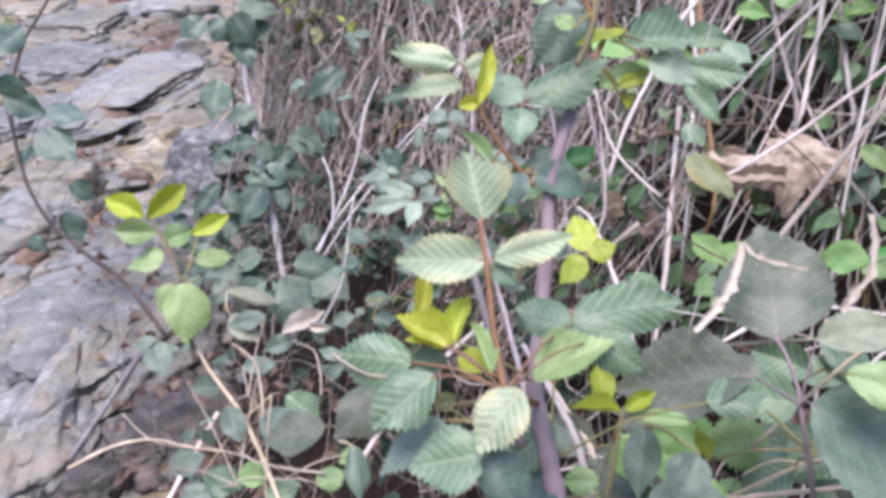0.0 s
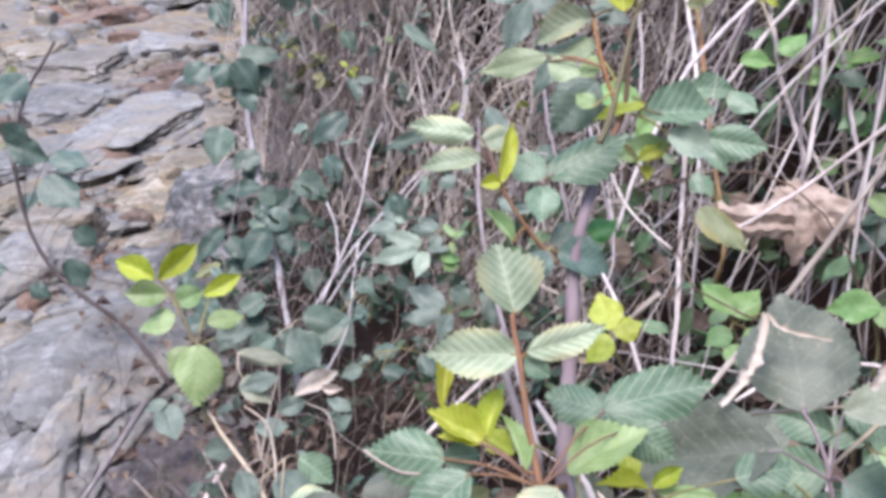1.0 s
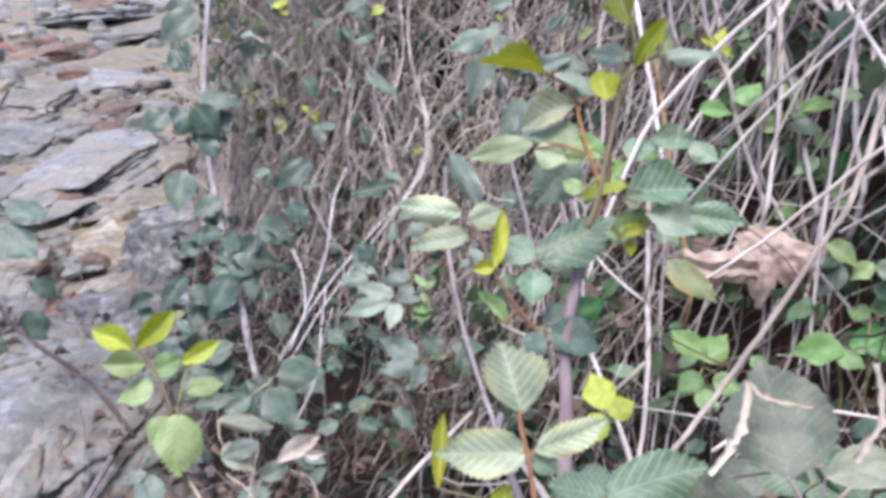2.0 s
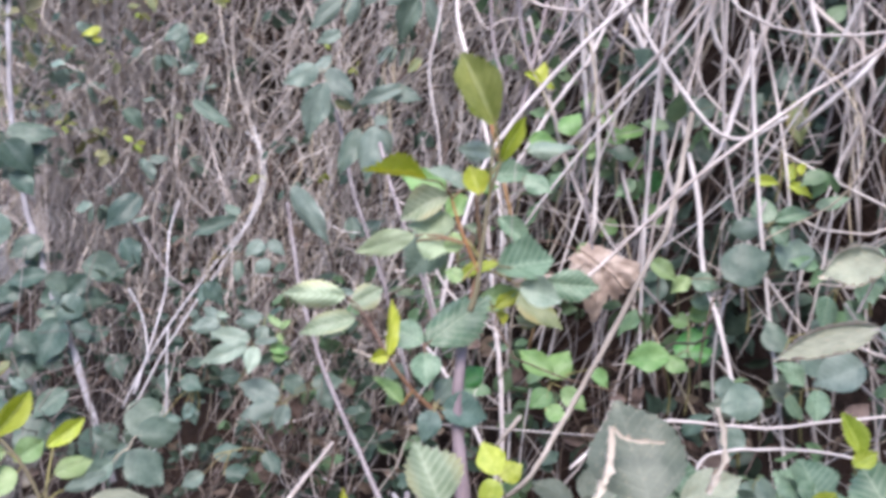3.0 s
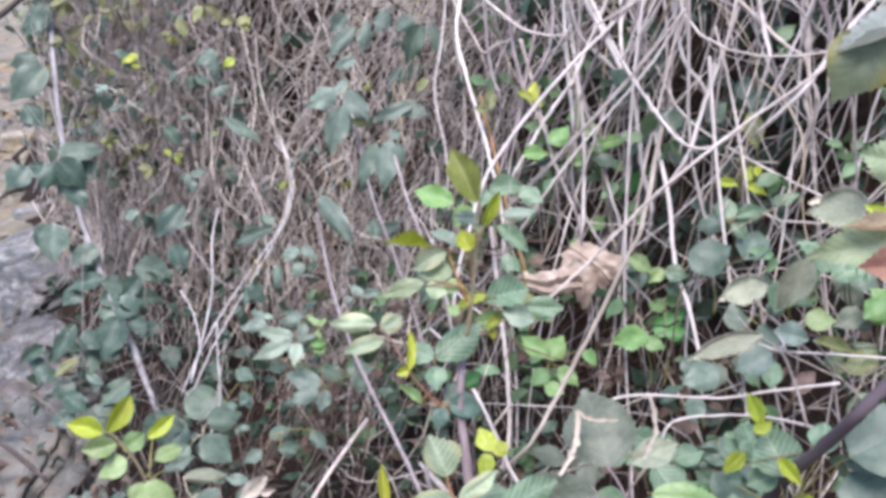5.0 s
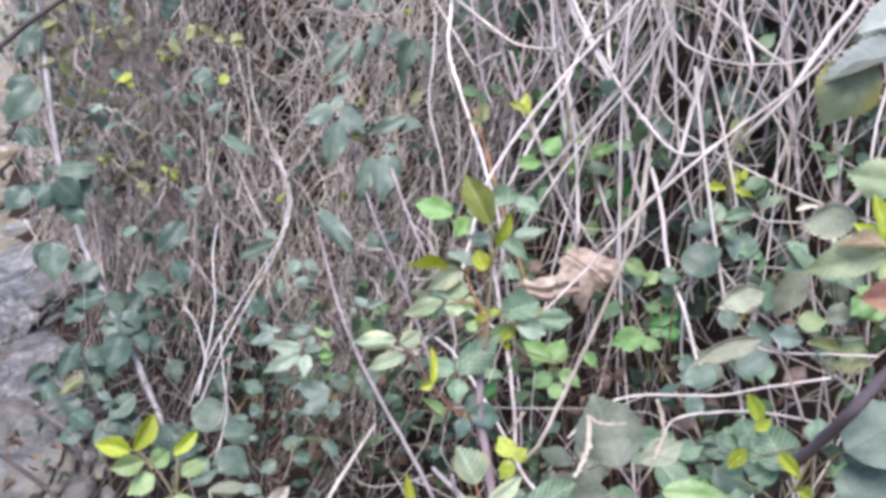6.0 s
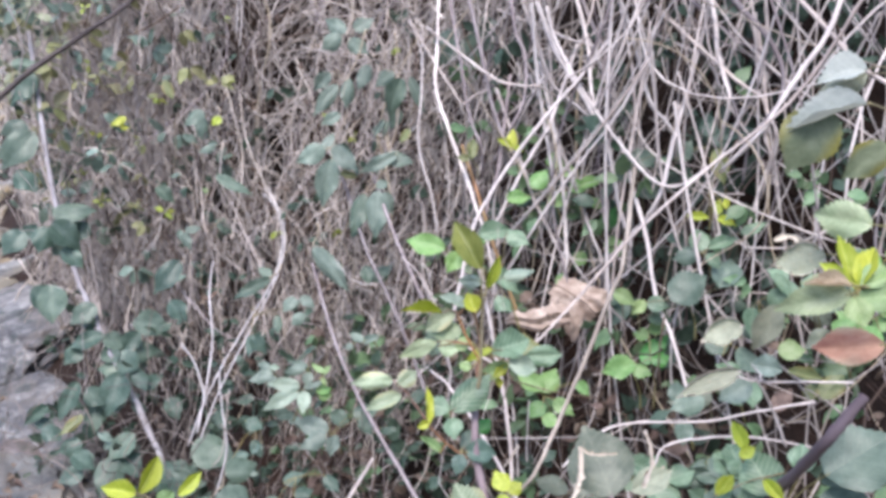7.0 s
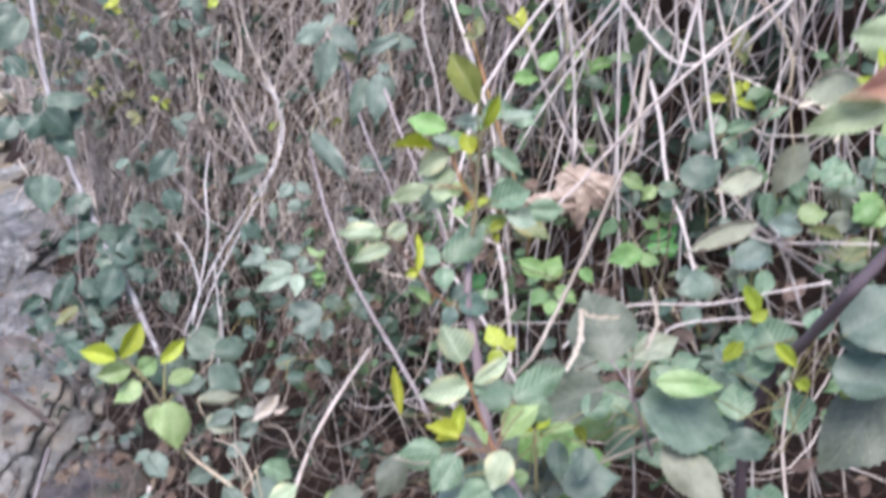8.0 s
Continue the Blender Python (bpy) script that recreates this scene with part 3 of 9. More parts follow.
rock(-1.33, 4.27, -0.02, 0.51, 0.62, 0.13, 1, 66.7, "pale beige weathered slab lying in the streambed", BEIGE_ROCK)
rock(-2.62, 5.83, -0.02, 0.62, 1.11, 0.13, 9, 5.8, "pale grey weathered slab lying in the streambed")
rock(-2.96, 7.12, -0.01, 0.95, 1.61, 0.16, 13, 53.2, "pale beige weathered slab lying in the streambed", BEIGE_ROCK)
rock(-2.14, 6.59, -0.02, 0.44, 0.79, 0.13, -10, 2.8, "rust-brown stone lying on pale slabs", BROWN_ROCK)
rock(-3.49, 7.39, -0.01, 0.63, 1.13, 0.16, 18, 42.5, "pale beige weathered slab lying in the streambed", BEIGE_ROCK)
rock(-2.42, 7.68, -0.01, 0.87, 0.90, 0.20, 11, 79.1, "pale grey weathered slab lying in the streambed")
rock(-1.38, 5.05, -0.02, 0.35, 0.62, 0.13, 11, 82.9, "pale beige weathered slab lying in the streambed", BEIGE_ROCK)
rock(-2.26, 4.43, -0.02, 0.48, 0.87, 0.12, -5, 72.1, "pale grey weathered slab lying in the streambed")
rock(-1.97, 3.69, -0.02, 0.34, 0.61, 0.12, -3, 84.2, "pale beige weathered slab lying in the streambed", BEIGE_ROCK)
rock(-1.05, 3.94, -0.02, 0.24, 0.43, 0.10, 19, 8.8, "pale grey weathered slab lying in the streambed")
rock(-1.28, 2.22, -0.01, 0.27, 0.33, 0.17, -18, 19.5, "pale beige weathered slab lying in the streambed", BEIGE_ROCK)
rock(-0.73, 1.63, -0.02, 0.17, 0.20, 0.11, 23, 39.3, "small grey stone at the foot of the hedge", PURPLE_ROCK)
rock(-0.80, 1.49, -0.02, 0.22, 0.20, 0.11, 6, 27.1, "small grey stone at the foot of the hedge", PURPLE_ROCK)
rock(-0.90, 2.49, -0.01, 0.35, 0.48, 0.17, 0, 34.7, "dull purple-brown stone half under leaf litter", PURPLE_ROCK)
rock(-0.87, 2.11, -0.02, 0.29, 0.33, 0.14, -7, 52.7, "dull purple-brown stone half under leaf litter", PURPLE_ROCK)
rock(-0.76, 2.17, -0.02, 0.20, 0.26, 0.11, 4, 81.4, "dull purple-brown stone half under leaf litter", PURPLE_ROCK)
rock(-0.71, 1.83, -0.02, 0.18, 0.21, 0.08, 9, 83.6, "dull grey stone half under leaf litter", PURPLE_ROCK)
rock(-1.01, 3.59, 0.00, 0.54, 0.97, 0.32, 18, 89.2, "pale speckled rock at the far hedge foot", MOTTLED)
rock(-0.90, 2.69, -0.00, 0.49, 0.85, 0.27, 25, 60.4, "mottled grey and white rock beside the leaning cane", MOTTLED)
rock(-3.35, 11.3, -0.01, 1.0, 1.5, 0.16, 10, 31.5, "pale beige weathered slab lying in the streambed", BEIGE_ROCK)
rock(-4.45, 13.6, 0.0, 1.5, 2.0, 0.22, -14, 44.2, "broad pale grey slab far up the streambed")
rock(-3.9, 15.9, 0.0, 1.8, 2.2, 0.26, 6, 12.9, "pale beige slab far up the streambed", BEIGE_ROCK)
rock(-5.2, 16.6, 0.0, 1.3, 2.0, 0.26, 21, 62.0, "rust-brown stone far up the streambed", BROWN_ROCK)
rock(-3.68, 9.89, -0.01, 0.71, 1.29, 0.21, -17, 77.5, "dark hollowed stone with a rusty edge", BROWN_ROCK)


def stones():
    """Smaller stones strewn between the slabs."""
    r = random.Random(31)
    for k in range(380):
        y = 1.5 + 15.5 * r.random() ** 1.5
        x = -0.52 * y + r.uniform(-0.15, 0.42) * y
        if x > np.interp(y, (1.5, 2.4, 3.0, 4.6, 9.0, 17.0), (-0.55, -0.62, -0.75, -1.05, -1.6, -3.2)):
            continue
        a = r.uniform(0.05, 0.15) * (0.7 + 0.16 * y)
        sort = k % 9
        label = "small rust-brown stone lying in the streambed" if sort == 4 else "small beige stone lying in the streambed" if sort % 2 else "small pale grey stone lying in the streambed"
        rock(x, y, rise(x, y) + 0.02, a * r.uniform(0.8, 1.7), a * r.uniform(0.7, 1.2), a * r.uniform(0.45, 0.95), r.uniform(-40, 40), r.uniform(0, 90), label,
             BROWN_ROCK if sort == 4 else BEIGE_ROCK if sort % 2 else ROCK, "stone", "loose stones", 3)


stones()


def pebbles():
    """Loose gravel between the slabs."""
    r = random.Random(5)
    verts, faces = [], []
    ico = bmesh.new()
    bmesh.ops.create_icosphere(ico, subdivisions=1, radius=1.0)
    iv = [v.co.copy() for v in ico.verts]
    jf = [[v.index for v in f.verts] for f in ico.faces]
    ico.free()
    for _ in range(2600):
        y = 0.8 + 6.0 * r.random() ** 1.6
        x = -0.35 - 0.28 * y + r.gauss(0, 0.28 + 0.20 * y)
        a = 0.008 + 0.035 * r.random() ** 3
        sx, sy, sz, off = a * r.uniform(0.7, 1.6), a * r.uniform(0.7, 1.3), a * r.uniform(0.35, 0.8), len(verts)
        t = r.uniform(0, 6.28)
        for c in iv:
            k = 1 + 0.25 * r.uniform(-1, 1)
            px, py = c.x * sx * k, c.y * sy * k
            verts.append((x + px * math.cos(t) - py * math.sin(t), y + px * math.sin(t) + py * math.cos(t), rise(x, y) + sz * 0.4 + c.z * sz * k))
        faces += [[off + i for i in f] for f in jf]
    tagged(attach(new("gravel", mesh_of("gravel", verts, faces, ROCK, False)), None, Matrix()), "loose grey gravel between streambed slabs", "gravel", "", "stuff")


pebbles()


# ---- the dead growth of the hedge ----
def strands(seed, count, s_range, h_range, o_range, length, r_range, lean, sway, sides=3, k=8, up=0.0, gaps=False):
    """Hanging or standing dead stems: random walks along the hedge's face; gaps: they leave dark hollows between them."""
    g = np.random.default_rng(seed)
    s0, h0 = g.uniform(*s_range, count), g.uniform(*h_range, count)
    o0 = g.uniform(*o_range, count)
    if gaps:
        thick = np.array([noise.noise((a * 5.0, b * 4.0, 3.0)) + 0.5 * noise.noise((a * 13.0, b * 11.0, 6.0)) for a, b in zip(s0, h0)])
        keep = thick > -0.16
        s0, h0, o0, count = s0[keep], h0[keep], o0[keep], int(keep.sum())
    L = g.uniform(*length, count)
    a = g.normal(up, lean, count)
    u = np.linspace(0, 1, k)
    bend, wave, ph = g.normal(0, sway, count), g.normal(0, sway * 0.5, count), g.uniform(0, 6.28, count)
    ang = a[:, None] + bend[:, None] * (u - 0.5)[None] * 2 + wave[:, None] * np.sin(u[None] * 7 + ph[:, None])
    step = L[:, None] / (k - 1)
    s = s0[:, None] + np.concatenate([np.zeros((count, 1)), np.cumsum(np.sin(ang) * step, 1)[:, :-1]], 1)
    h = h0[:, None] - np.concatenate([np.zeros((count, 1)), np.cumsum(np.cos(ang) * step, 1)[:, :-1]], 1)
    o = o0[:, None] + g.normal(0, 0.05, count)[:, None] * (u - 0.5)[None] * 2 + g.normal(0, 0.02, count)[:, None] * np.sin(u[None] * 9 + ph[:, None])
    r = g.uniform(*r_range, count)[:, None] * np.linspace(1.0, 0.55, k)[None]
    return tubes(hedge(s, h, o), r, sides)


def stuff(name, label, category, batches, bark):
    verts, faces, off = [], [], 0
    for v, q in batches:
        verts.append(v)
        faces.append(q + off)
        off += len(v)
    return tagged(attach(new(name, mesh_of(name, np.concatenate(verts).tolist(), np.concatenate(faces).tolist(), BARK[bark])), None, Matrix()), label, category, "", "stuff")


def dead_leaf(at):
    """A large dry lobed leaf, pleated from its stalk and crumpled, caught in the canes; one lobe is folded into a trough."""
    reach = ((-90, 0.040), (-78, 0.026), (-66, 0.040), (-35, 0.034), (-12, 0.060), (6, 0.062), (18, 0.066), (28, 0.048), (48, 0.044), (75, 0.050), (100, 0.060), (118, 0.052), (150, 0.062), (180, 0.056), (205, 0.068), (222, 0.050), (243, 0.060), (258, 0.072), (264, 0.044), (270, 0.040))
    g = random.Random(8)
    creases = [(g.uniform(0, 6.28), g.uniform(-0.045, 0.045), g.choice((-1, 1)) * g.uniform(0.16, 0.42)) for _ in range(16)]
    pleats = [g.uniform(0.04, 0.17) for _ in range(24)]
    verts, faces = [], []
    rings, sectors = 11, 72
    for i in range(rings + 1):
        u = i / rings
        for j in range(sectors):
            a = -90 + j * 360 / sectors
            q = u * float(np.interp(a, [k for k, _ in reach], [k for _, k in reach])) * (1 + (0.16 * noise.noise((math.cos(radians(a)) * 9, math.sin(radians(a)) * 9, 2.0)) if u > 0.5 else 0))
            x, y = q * math.cos(radians(a)), q * math.sin(radians(a))
            fx, fy = x + 0.012, y - 0.040                       # pleats fan out from the stalk at the top
            turn = (math.atan2(fx, -fy) / math.pi + 1) * 9
            k = int(turn)
            z = pleats[k % 24] * math.hypot(fx, fy) * (1 - 2 * abs(turn - k - 0.5))
            z += 0.5 * sum(w * abs(x * math.cos(t) + y * math.sin(t) - c) for t, c, w in creases)
            z -= 1.1 * max(0.0, y - 0.022) + 0.5 * max(0.0, -y - 0.02)
            z += 0.9 * max(0.0, -x - 0.035) + 0.004 * noise.noise((x * 90, y * 90, 2.0))
            verts.append((x, y, z))
    for i in range(rings):
        for j in range(sectors):
            k = (j + 1) % sectors
            a, b, c, d = i * sectors + j, i * sectors + k, (i + 1) * sectors + k, (i + 1) * sectors + j
            faces += [(a, b, c), (a, c, d)] if (i + j) % 2 else [(a, b, d), (b, c, d)]
    ob = new("dead_leaf", mesh_of("dead_leaf", verts, faces, DRY_LEAF, False))
    m = Matrix.Translation(at) @ look((0, 0, 0), (0.1, 0.8, -0.45)).to_3x3().to_4x4()
    tagged(attach(ob, None, m), "large crumpled tan dead leaf caught among dry canes", "dead leaf")
    trough, fold = [], []
    for i in range(23):
        u = i / 22
        wide = 0.004 + 0.016 * math.sin(math.pi * min(1.0, 0.30 + u * 0.68)) * (1 + 0.35 * noise.noise((u * 7, 3.0, 8.0)))
        bend = 0.004 * math.sin(u * 9) + 0.004 * noise.noise((u * 12, 1.0, 4.0))
        for j, (dy, dz) in enumerate(((1.1, 0.1), (0.75, 0.75), (0.2, 0.95), (-0.35, 0.35), (-0.8, 0.55), (-1.2, 0.05))):
            w = wide * (1 + 0.30 * noise.noise((u * 8, j * 2.0, 5.0)))
            trough.append((-0.034 - 0.118 * u, -0.016 + 0.010 * u + bend + w * dy, 0.006 + w * dz))
    for i in range(22):
        for j in range(5):
            a = i * 6 + j
            fold.append((a, a + 1, a + 7, a + 6))
    attach(new("folded_lobe", mesh_of("folded_lobe", trough, fold, DRY_LEAF, False)), ob, m.copy())


def dry_leaf_material():
    n = Nodes("crumpled_dead_leaf")
    p = n.at()
    a, b = n.noise(p, 30.0, 5.0), n.noise(p, 160.0, 3.0)
    col = n.ramp(a, (0.3, (0.25, 0.185, 0.150)), (0.5, (0.40, 0.315, 0.262)), (0.72, (0.58, 0.48, 0.410)))
    return n.done(col, 0.85, n.math('ADD', a, n.math('MULTIPLY', b, 0.4)), 0.4, 0.0012, 0.2, 0.22)


DRY_LEAF = dry_leaf_material()


def leaf_mass(name, label, seed, count, s_range, h_range, o_range, size, look_of, turn=0.5):
    """Leaves too many to count, one mesh: simple folded blades in threes on the hedge."""
    g = random.Random(seed)
    src = MASS_BLADES[seed % len(MASS_BLADES)]
    co = np.array([tuple(v.co) for v in src.vertices])
    po = [tuple(p.vertices) for p in src.polygons]
    verts, faces, off = [], [], 0
    for _ in range(count):
        s, h, o = g.uniform(*s_range), g.uniform(*h_range), g.uniform(*o_range)
        c = Vector(hedge(s, h, o))
        L0 = g.uniform(*size)
        a0 = g.uniform(0, 6.28)
        for k in range(g.choice((1, 2, 3, 3, 4))):
            a = a0 + (k - 1) * g.uniform(0.8, 1.4)
            y = Vector((math.cos(a), 0.3 * math.sin(a * 3), math.sin(a) * 0.9 - 0.35)).normalized()
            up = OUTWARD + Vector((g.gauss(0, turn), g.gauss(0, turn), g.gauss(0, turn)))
            z = (up - y * up.dot(y)).normalized()
            x = y.cross(z)
            L = L0 * g.uniform(0.7, 1.1)
            wd = L * g.uniform(0.42, 0.62)
            b = np.array(c + y * L * 0.12)
            verts.append(b + co[:, :1] * np.array(x) * wd + co[:, 1:2] * np.array(y) * L + co[:, 2:] * np.array(z) * L)
            faces += [tuple(i + off for i in f) for f in po]
            off += len(co)
    me = mesh_of(name, np.concatenate(verts).tolist(), faces, LEAF_MASS[look_of])
    tagged(attach(new(name, me), None, Matrix()), label, "leaves", "", "stuff")


def mass_leaf_material(name, dark, light, rough):
    n = Nodes(name)
    p = n.at()
    r = n.island()
    a = n.noise(p, 60.0, 3.0)
    col = n.mix(n.ramp(a, (0.3, (0, 0, 0)), (0.7, (1, 1, 1))), dark, light)
    col = n.hsv(col, n.math('ADD', 0.47, n.math('MULTIPLY', r, 0.04)), 1.0, n.math('ADD', 0.65, n.math('MULTIPLY', r, 0.7)))
    return n.done(col, rough, a, 0.3, 0.003, 0.45, 0.2)


# The "old" and "dead" tones are lowered to deepen the shade between stems.
LEAF_MASS = {
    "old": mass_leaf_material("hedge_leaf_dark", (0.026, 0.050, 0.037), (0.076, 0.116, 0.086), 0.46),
    "mid": mass_leaf_material("hedge_leaf_mid", (0.080, 0.150, 0.080), (0.140, 0.230, 0.120), 0.5),
    "fresh": mass_leaf_material("hedge_leaf_fresh", (0.22, 0.30, 0.06), (0.36, 0.42, 0.10), 0.5),
    "sage": mass_leaf_material("hedge_leaf_sage", (0.170, 0.195, 0.130), (0.320, 0.345, 0.245), 0.55),
    "blue": mass_leaf_material("hedge_leaf_bluish", (0.085, 0.130, 0.108), (0.190, 0.250, 0.208), 0.5),
    "olive": mass_leaf_material("hedge_leaf_olive", (0.150, 0.165, 0.070), (0.280, 0.285, 0.140), 0.55),
    "dead": mass_leaf_material("hedge_leaf_dead", (0.10, 0.073, 0.056), (0.25, 0.19, 0.147), 0.8),
}


def litter():
    """Dead leaves and bits of twig on the ground at the hedge foot."""
    g = random.Random(77)
    co = np.array([tuple(v.co) for v in CURLED_BLADES[0].vertices])
    po = [tuple(p.vertices) for p in CURLED_BLADES[0].polygons]
    verts, faces, off = [], [], 0
    for k in range(190):
        s, o = (g.uniform(1.8, 4.6), g.uniform(-0.4, 0.05)) if k % 2 else (g.uniform(3.0, 3.9), g.uniform(-0.50, -0.1))
        c = Vector(hedge(s, 0.9, o - 0.35))
        c.z = max(0.03, 0.10 + 0.25 * (o + 0.3)) + g.uniform(0, 0.04)
        a = g.uniform(0, 6.28)
        y = Vector((math.cos(a), math.sin(a), g.uniform(-0.3, 0.3))).normalized()
        z = Vector((g.gauss(0, 0.3), g.gauss(0, 0.3), 1))
        z = (z - y * z.dot(y)).normalized()
        x = y.cross(z)
        L = g.uniform(0.02, 0.05)
        verts.append(np.array(c) + co[:, :1] * np.array(x) * L * 0.6 + co[:, 1:2] * np.array(y) * L + co[:, 2:] * np.array(z) * L * 0.4)
        faces += [tuple(i + off for i in f) for f in po]
        off += len(co)
    tagged(attach(new("leaf_litter", mesh_of("leaf_litter", np.concatenate(verts).tolist(), faces, LEAF_MASS["dead"])), None, Matrix()), "brown curled leaf litter on the ground at the hedge foot", "leaf litter", "", "stuff")


def loose(name, label, category, group, batch, size, barks):
    """Each stem of a batch as a thing of its own."""
    v, q = batch
    for i in range(len(v) // size):
        part_v = v[i * size:(i + 1) * size]
        part_q = q[(q[:, 0] >= i * size) & (q[:, 0] < (i + 1) * size)] - i * size
        me = mesh_of(name, (part_v - part_v[0]).tolist(), part_q.tolist(), BARK[barks[i * 5 % len(barks)]])
        tagged(attach(new(name, me), None, Matrix.Translation(part_v[0])), label, category, group)


def dead_growth():
    n0, n1 = 0.5, 3.0            # the near end of the hedge, where thick canes hang
    t0, t1 = 2.6, 4.6            # the thatch of fine dead stems
    stuff("thatch", "dense brown thatch of fine dead stems", "dead stems", [
        strands(1, 1700, (t0, t1), (0.55, 1.80), (0.03, 0.34), (0.20, 0.55), (0.0013, 0.0031), 0.45, 0.75, 4, 11, gaps=True),
        strands(2, 520, (t0, t1), (0.3, 1.7), (0.0, 0.24), (0.06, 0.22), (0.0009, 0.0019), 1.2, 1.1),
        strands(31, 1500, (t0, t1 + 0.6), (0.4, 1.95), (0.24, 0.46), (0.2, 0.6), (0.0018, 0.0040), 0.45, 0.6, gaps=True),
        strands(33, 600, (3.5, t1 + 0.6), (0.6, 1.9), (0.0, 0.24), (0.2, 0.5), (0.0014, 0.0032), 0.45, 0.7, 4, 11),
        strands(8, 1000, (t1, t1 + 4.5), (0.2, 1.8), (0.0, 0.3), (0.2, 0.6), (0.0022, 0.005), 0.4, 0.5)], "thatch")
    loose("dead_cane", "thin dead cane standing in the brown thatch", "dead cane", "canes of the thatch", strands(3, 260, (t0, t1), (0.5, 1.8), (-0.02, 0.12), (0.25, 0.6), (0.0012, 0.0026), 0.38, 0.6, 4, 12), 12 * 4, ("dry", "tan", "lilac", "dry"))
    stuff("dead_twigs", "brown dead stems between the pale ones of the thatch", "dead stems", [
        strands(32, 330, (t0, t1 - 0.6), (0.45, 1.8), (0.0, 0.30), (0.12, 0.45), (0.0010, 0.0026), 0.6, 0.8, 4, 10)], "brown")
    stuff("dry_thicket", "thicket of dry pinkish-grey bramble canes", "dead stems", [
        strands(4, 105, (n0, n1), (0.9, 2.2), (0.0, 0.40), (0.5, 1.1), (0.0018, 0.0036), 0.50, 0.45, 4, 14),
        strands(14, 70, (n0, n1), (0.8, 2.0), (0.15, 0.40), (0.35, 0.9), (0.0016, 0.0032), 0.7, 0.6, 4, 12),
        strands(5, 70, (n0, n1), (0.5, 1.8), (0.06, 0.45), (0.12, 0.45), (0.0008, 0.0016), 0.9, 0.8),
        # These stems are added above the view to shade the canes.
        strands(13, 320, (0.2, 4.6), (1.75, 2.3), (-0.20, 0.6), (0.3, 0.7), (0.0016, 0.0036), 0.9, 0.6, 4, 10)], "thicket")
    loose("dry_cane", "dry pinkish-grey bramble cane hanging in the hedge", "cane", "hanging dry canes", strands(6, 105, (n0, 2.45), (1.2, 2.2), (0.0, 0.16), (0.7, 1.3), (0.0020, 0.0034), 0.50, 0.48, 5, 16), 16 * 5, ("pale", "dry", "pale", "lilac", "pale", "dry", "tan"))
    loose("dry_cane", "thin bent dry cane lying across the others", "cane", "hanging dry canes", strands(12, 95, (n0, 2.5), (0.95, 1.9), (-0.04, 0.22), (0.35, 0.9), (0.0008, 0.0018), 0.9, 0.8, 4, 16, 0.5), 16 * 4, ("dry", "tan", "lilac"))
    stuff("dead_twigs", "tangle of thin dead twigs low at the hedge foot", "dead stems", [
        strands(9, 220, (2.3, 3.9), (0.15, 0.62), (-0.62, 0.05), (0.10, 0.35), (0.0008, 0.0020), 1.1, 0.6),
        strands(10, 40, (3.2, 4.4), (0.05, 0.35), (-0.30, 0.05), (0.10, 0.30), (0.0010, 0.0024), 1.2, 0.5)], "litter")
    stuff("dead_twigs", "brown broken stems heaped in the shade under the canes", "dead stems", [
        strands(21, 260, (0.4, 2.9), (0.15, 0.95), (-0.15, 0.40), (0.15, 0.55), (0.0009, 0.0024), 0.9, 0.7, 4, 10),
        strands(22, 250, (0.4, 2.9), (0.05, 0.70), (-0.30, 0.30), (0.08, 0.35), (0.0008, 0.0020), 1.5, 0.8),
        # Deep stems: the darkened brown bark paints the shade behind the canes.
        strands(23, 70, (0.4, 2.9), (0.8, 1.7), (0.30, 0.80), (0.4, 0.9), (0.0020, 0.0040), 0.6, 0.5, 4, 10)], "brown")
    stuff("dead_twigs", "pale thin dead twigs fallen across the hedge foot", "dead stems", [
        strands(24, 80, (0.6, 2.9), (0.35, 0.90), (-0.20, 0.12), (0.15, 0.55), (0.0008, 0.0019), 1.2, 0.6, 4, 10)], "thicket")
    leaf_mass("hedge_leaves", "small dark bramble leaves scattered through the hedge foot", 1, 190, (2.3, 3.9), (0.15, 0.70), (-0.22, 0.10), (0.022, 0.045), "old")
    leaf_mass("hedge_leaves", "dull bluish leaves of low brambles at the hedge foot", 7, 34, (2.5, 3.6), (0.15, 0.62), (-0.55, -0.05), (0.028, 0.052), "blue")
    leaf_mass("hedge_leaves", "dull dark leaves at the foot of the leaning cane", 8, 14, (3.45, 4.0), (0.05, 0.45), (-0.34, 0.04), (0.04, 0.08), "old")
    leaf_mass("hedge_leaves", "small dark bramble leaves scattered through the thatch", 2, 110, (2.6, 4.6), (0.7, 1.6), (-0.05, 0.10), (0.025, 0.05), "old")
    leaf_mass("hedge_leaves", "green bramble leaves under the dry canes", 3, 170, (0.7, 2.9), (0.3, 0.85), (-0.08, 0.15), (0.03, 0.06), "mid")
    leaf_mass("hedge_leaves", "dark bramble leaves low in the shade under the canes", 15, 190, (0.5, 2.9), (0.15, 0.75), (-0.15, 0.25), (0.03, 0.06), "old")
    leaf_mass("hedge_leaves", "dark bramble leaves behind the dry canes", 4, 120, (0.6, 2.9), (0.8, 1.5), (0.05, 0.22), (0.035, 0.06), "old")
    leaf_mass("hedge_leaves", "tiny yellow-green leaves in the thatch", 6, 28, (2.8, 4.6), (0.7, 1.5), (-0.05, 0.05), (0.014, 0.028), "fresh")
    leaf_mass("hedge_leaves", "dull olive-yellow leaves high in the thatch", 9, 70, (3.2, 4.6), (0.85, 1.7), (-0.06, 0.06), (0.025, 0.06), "olive")
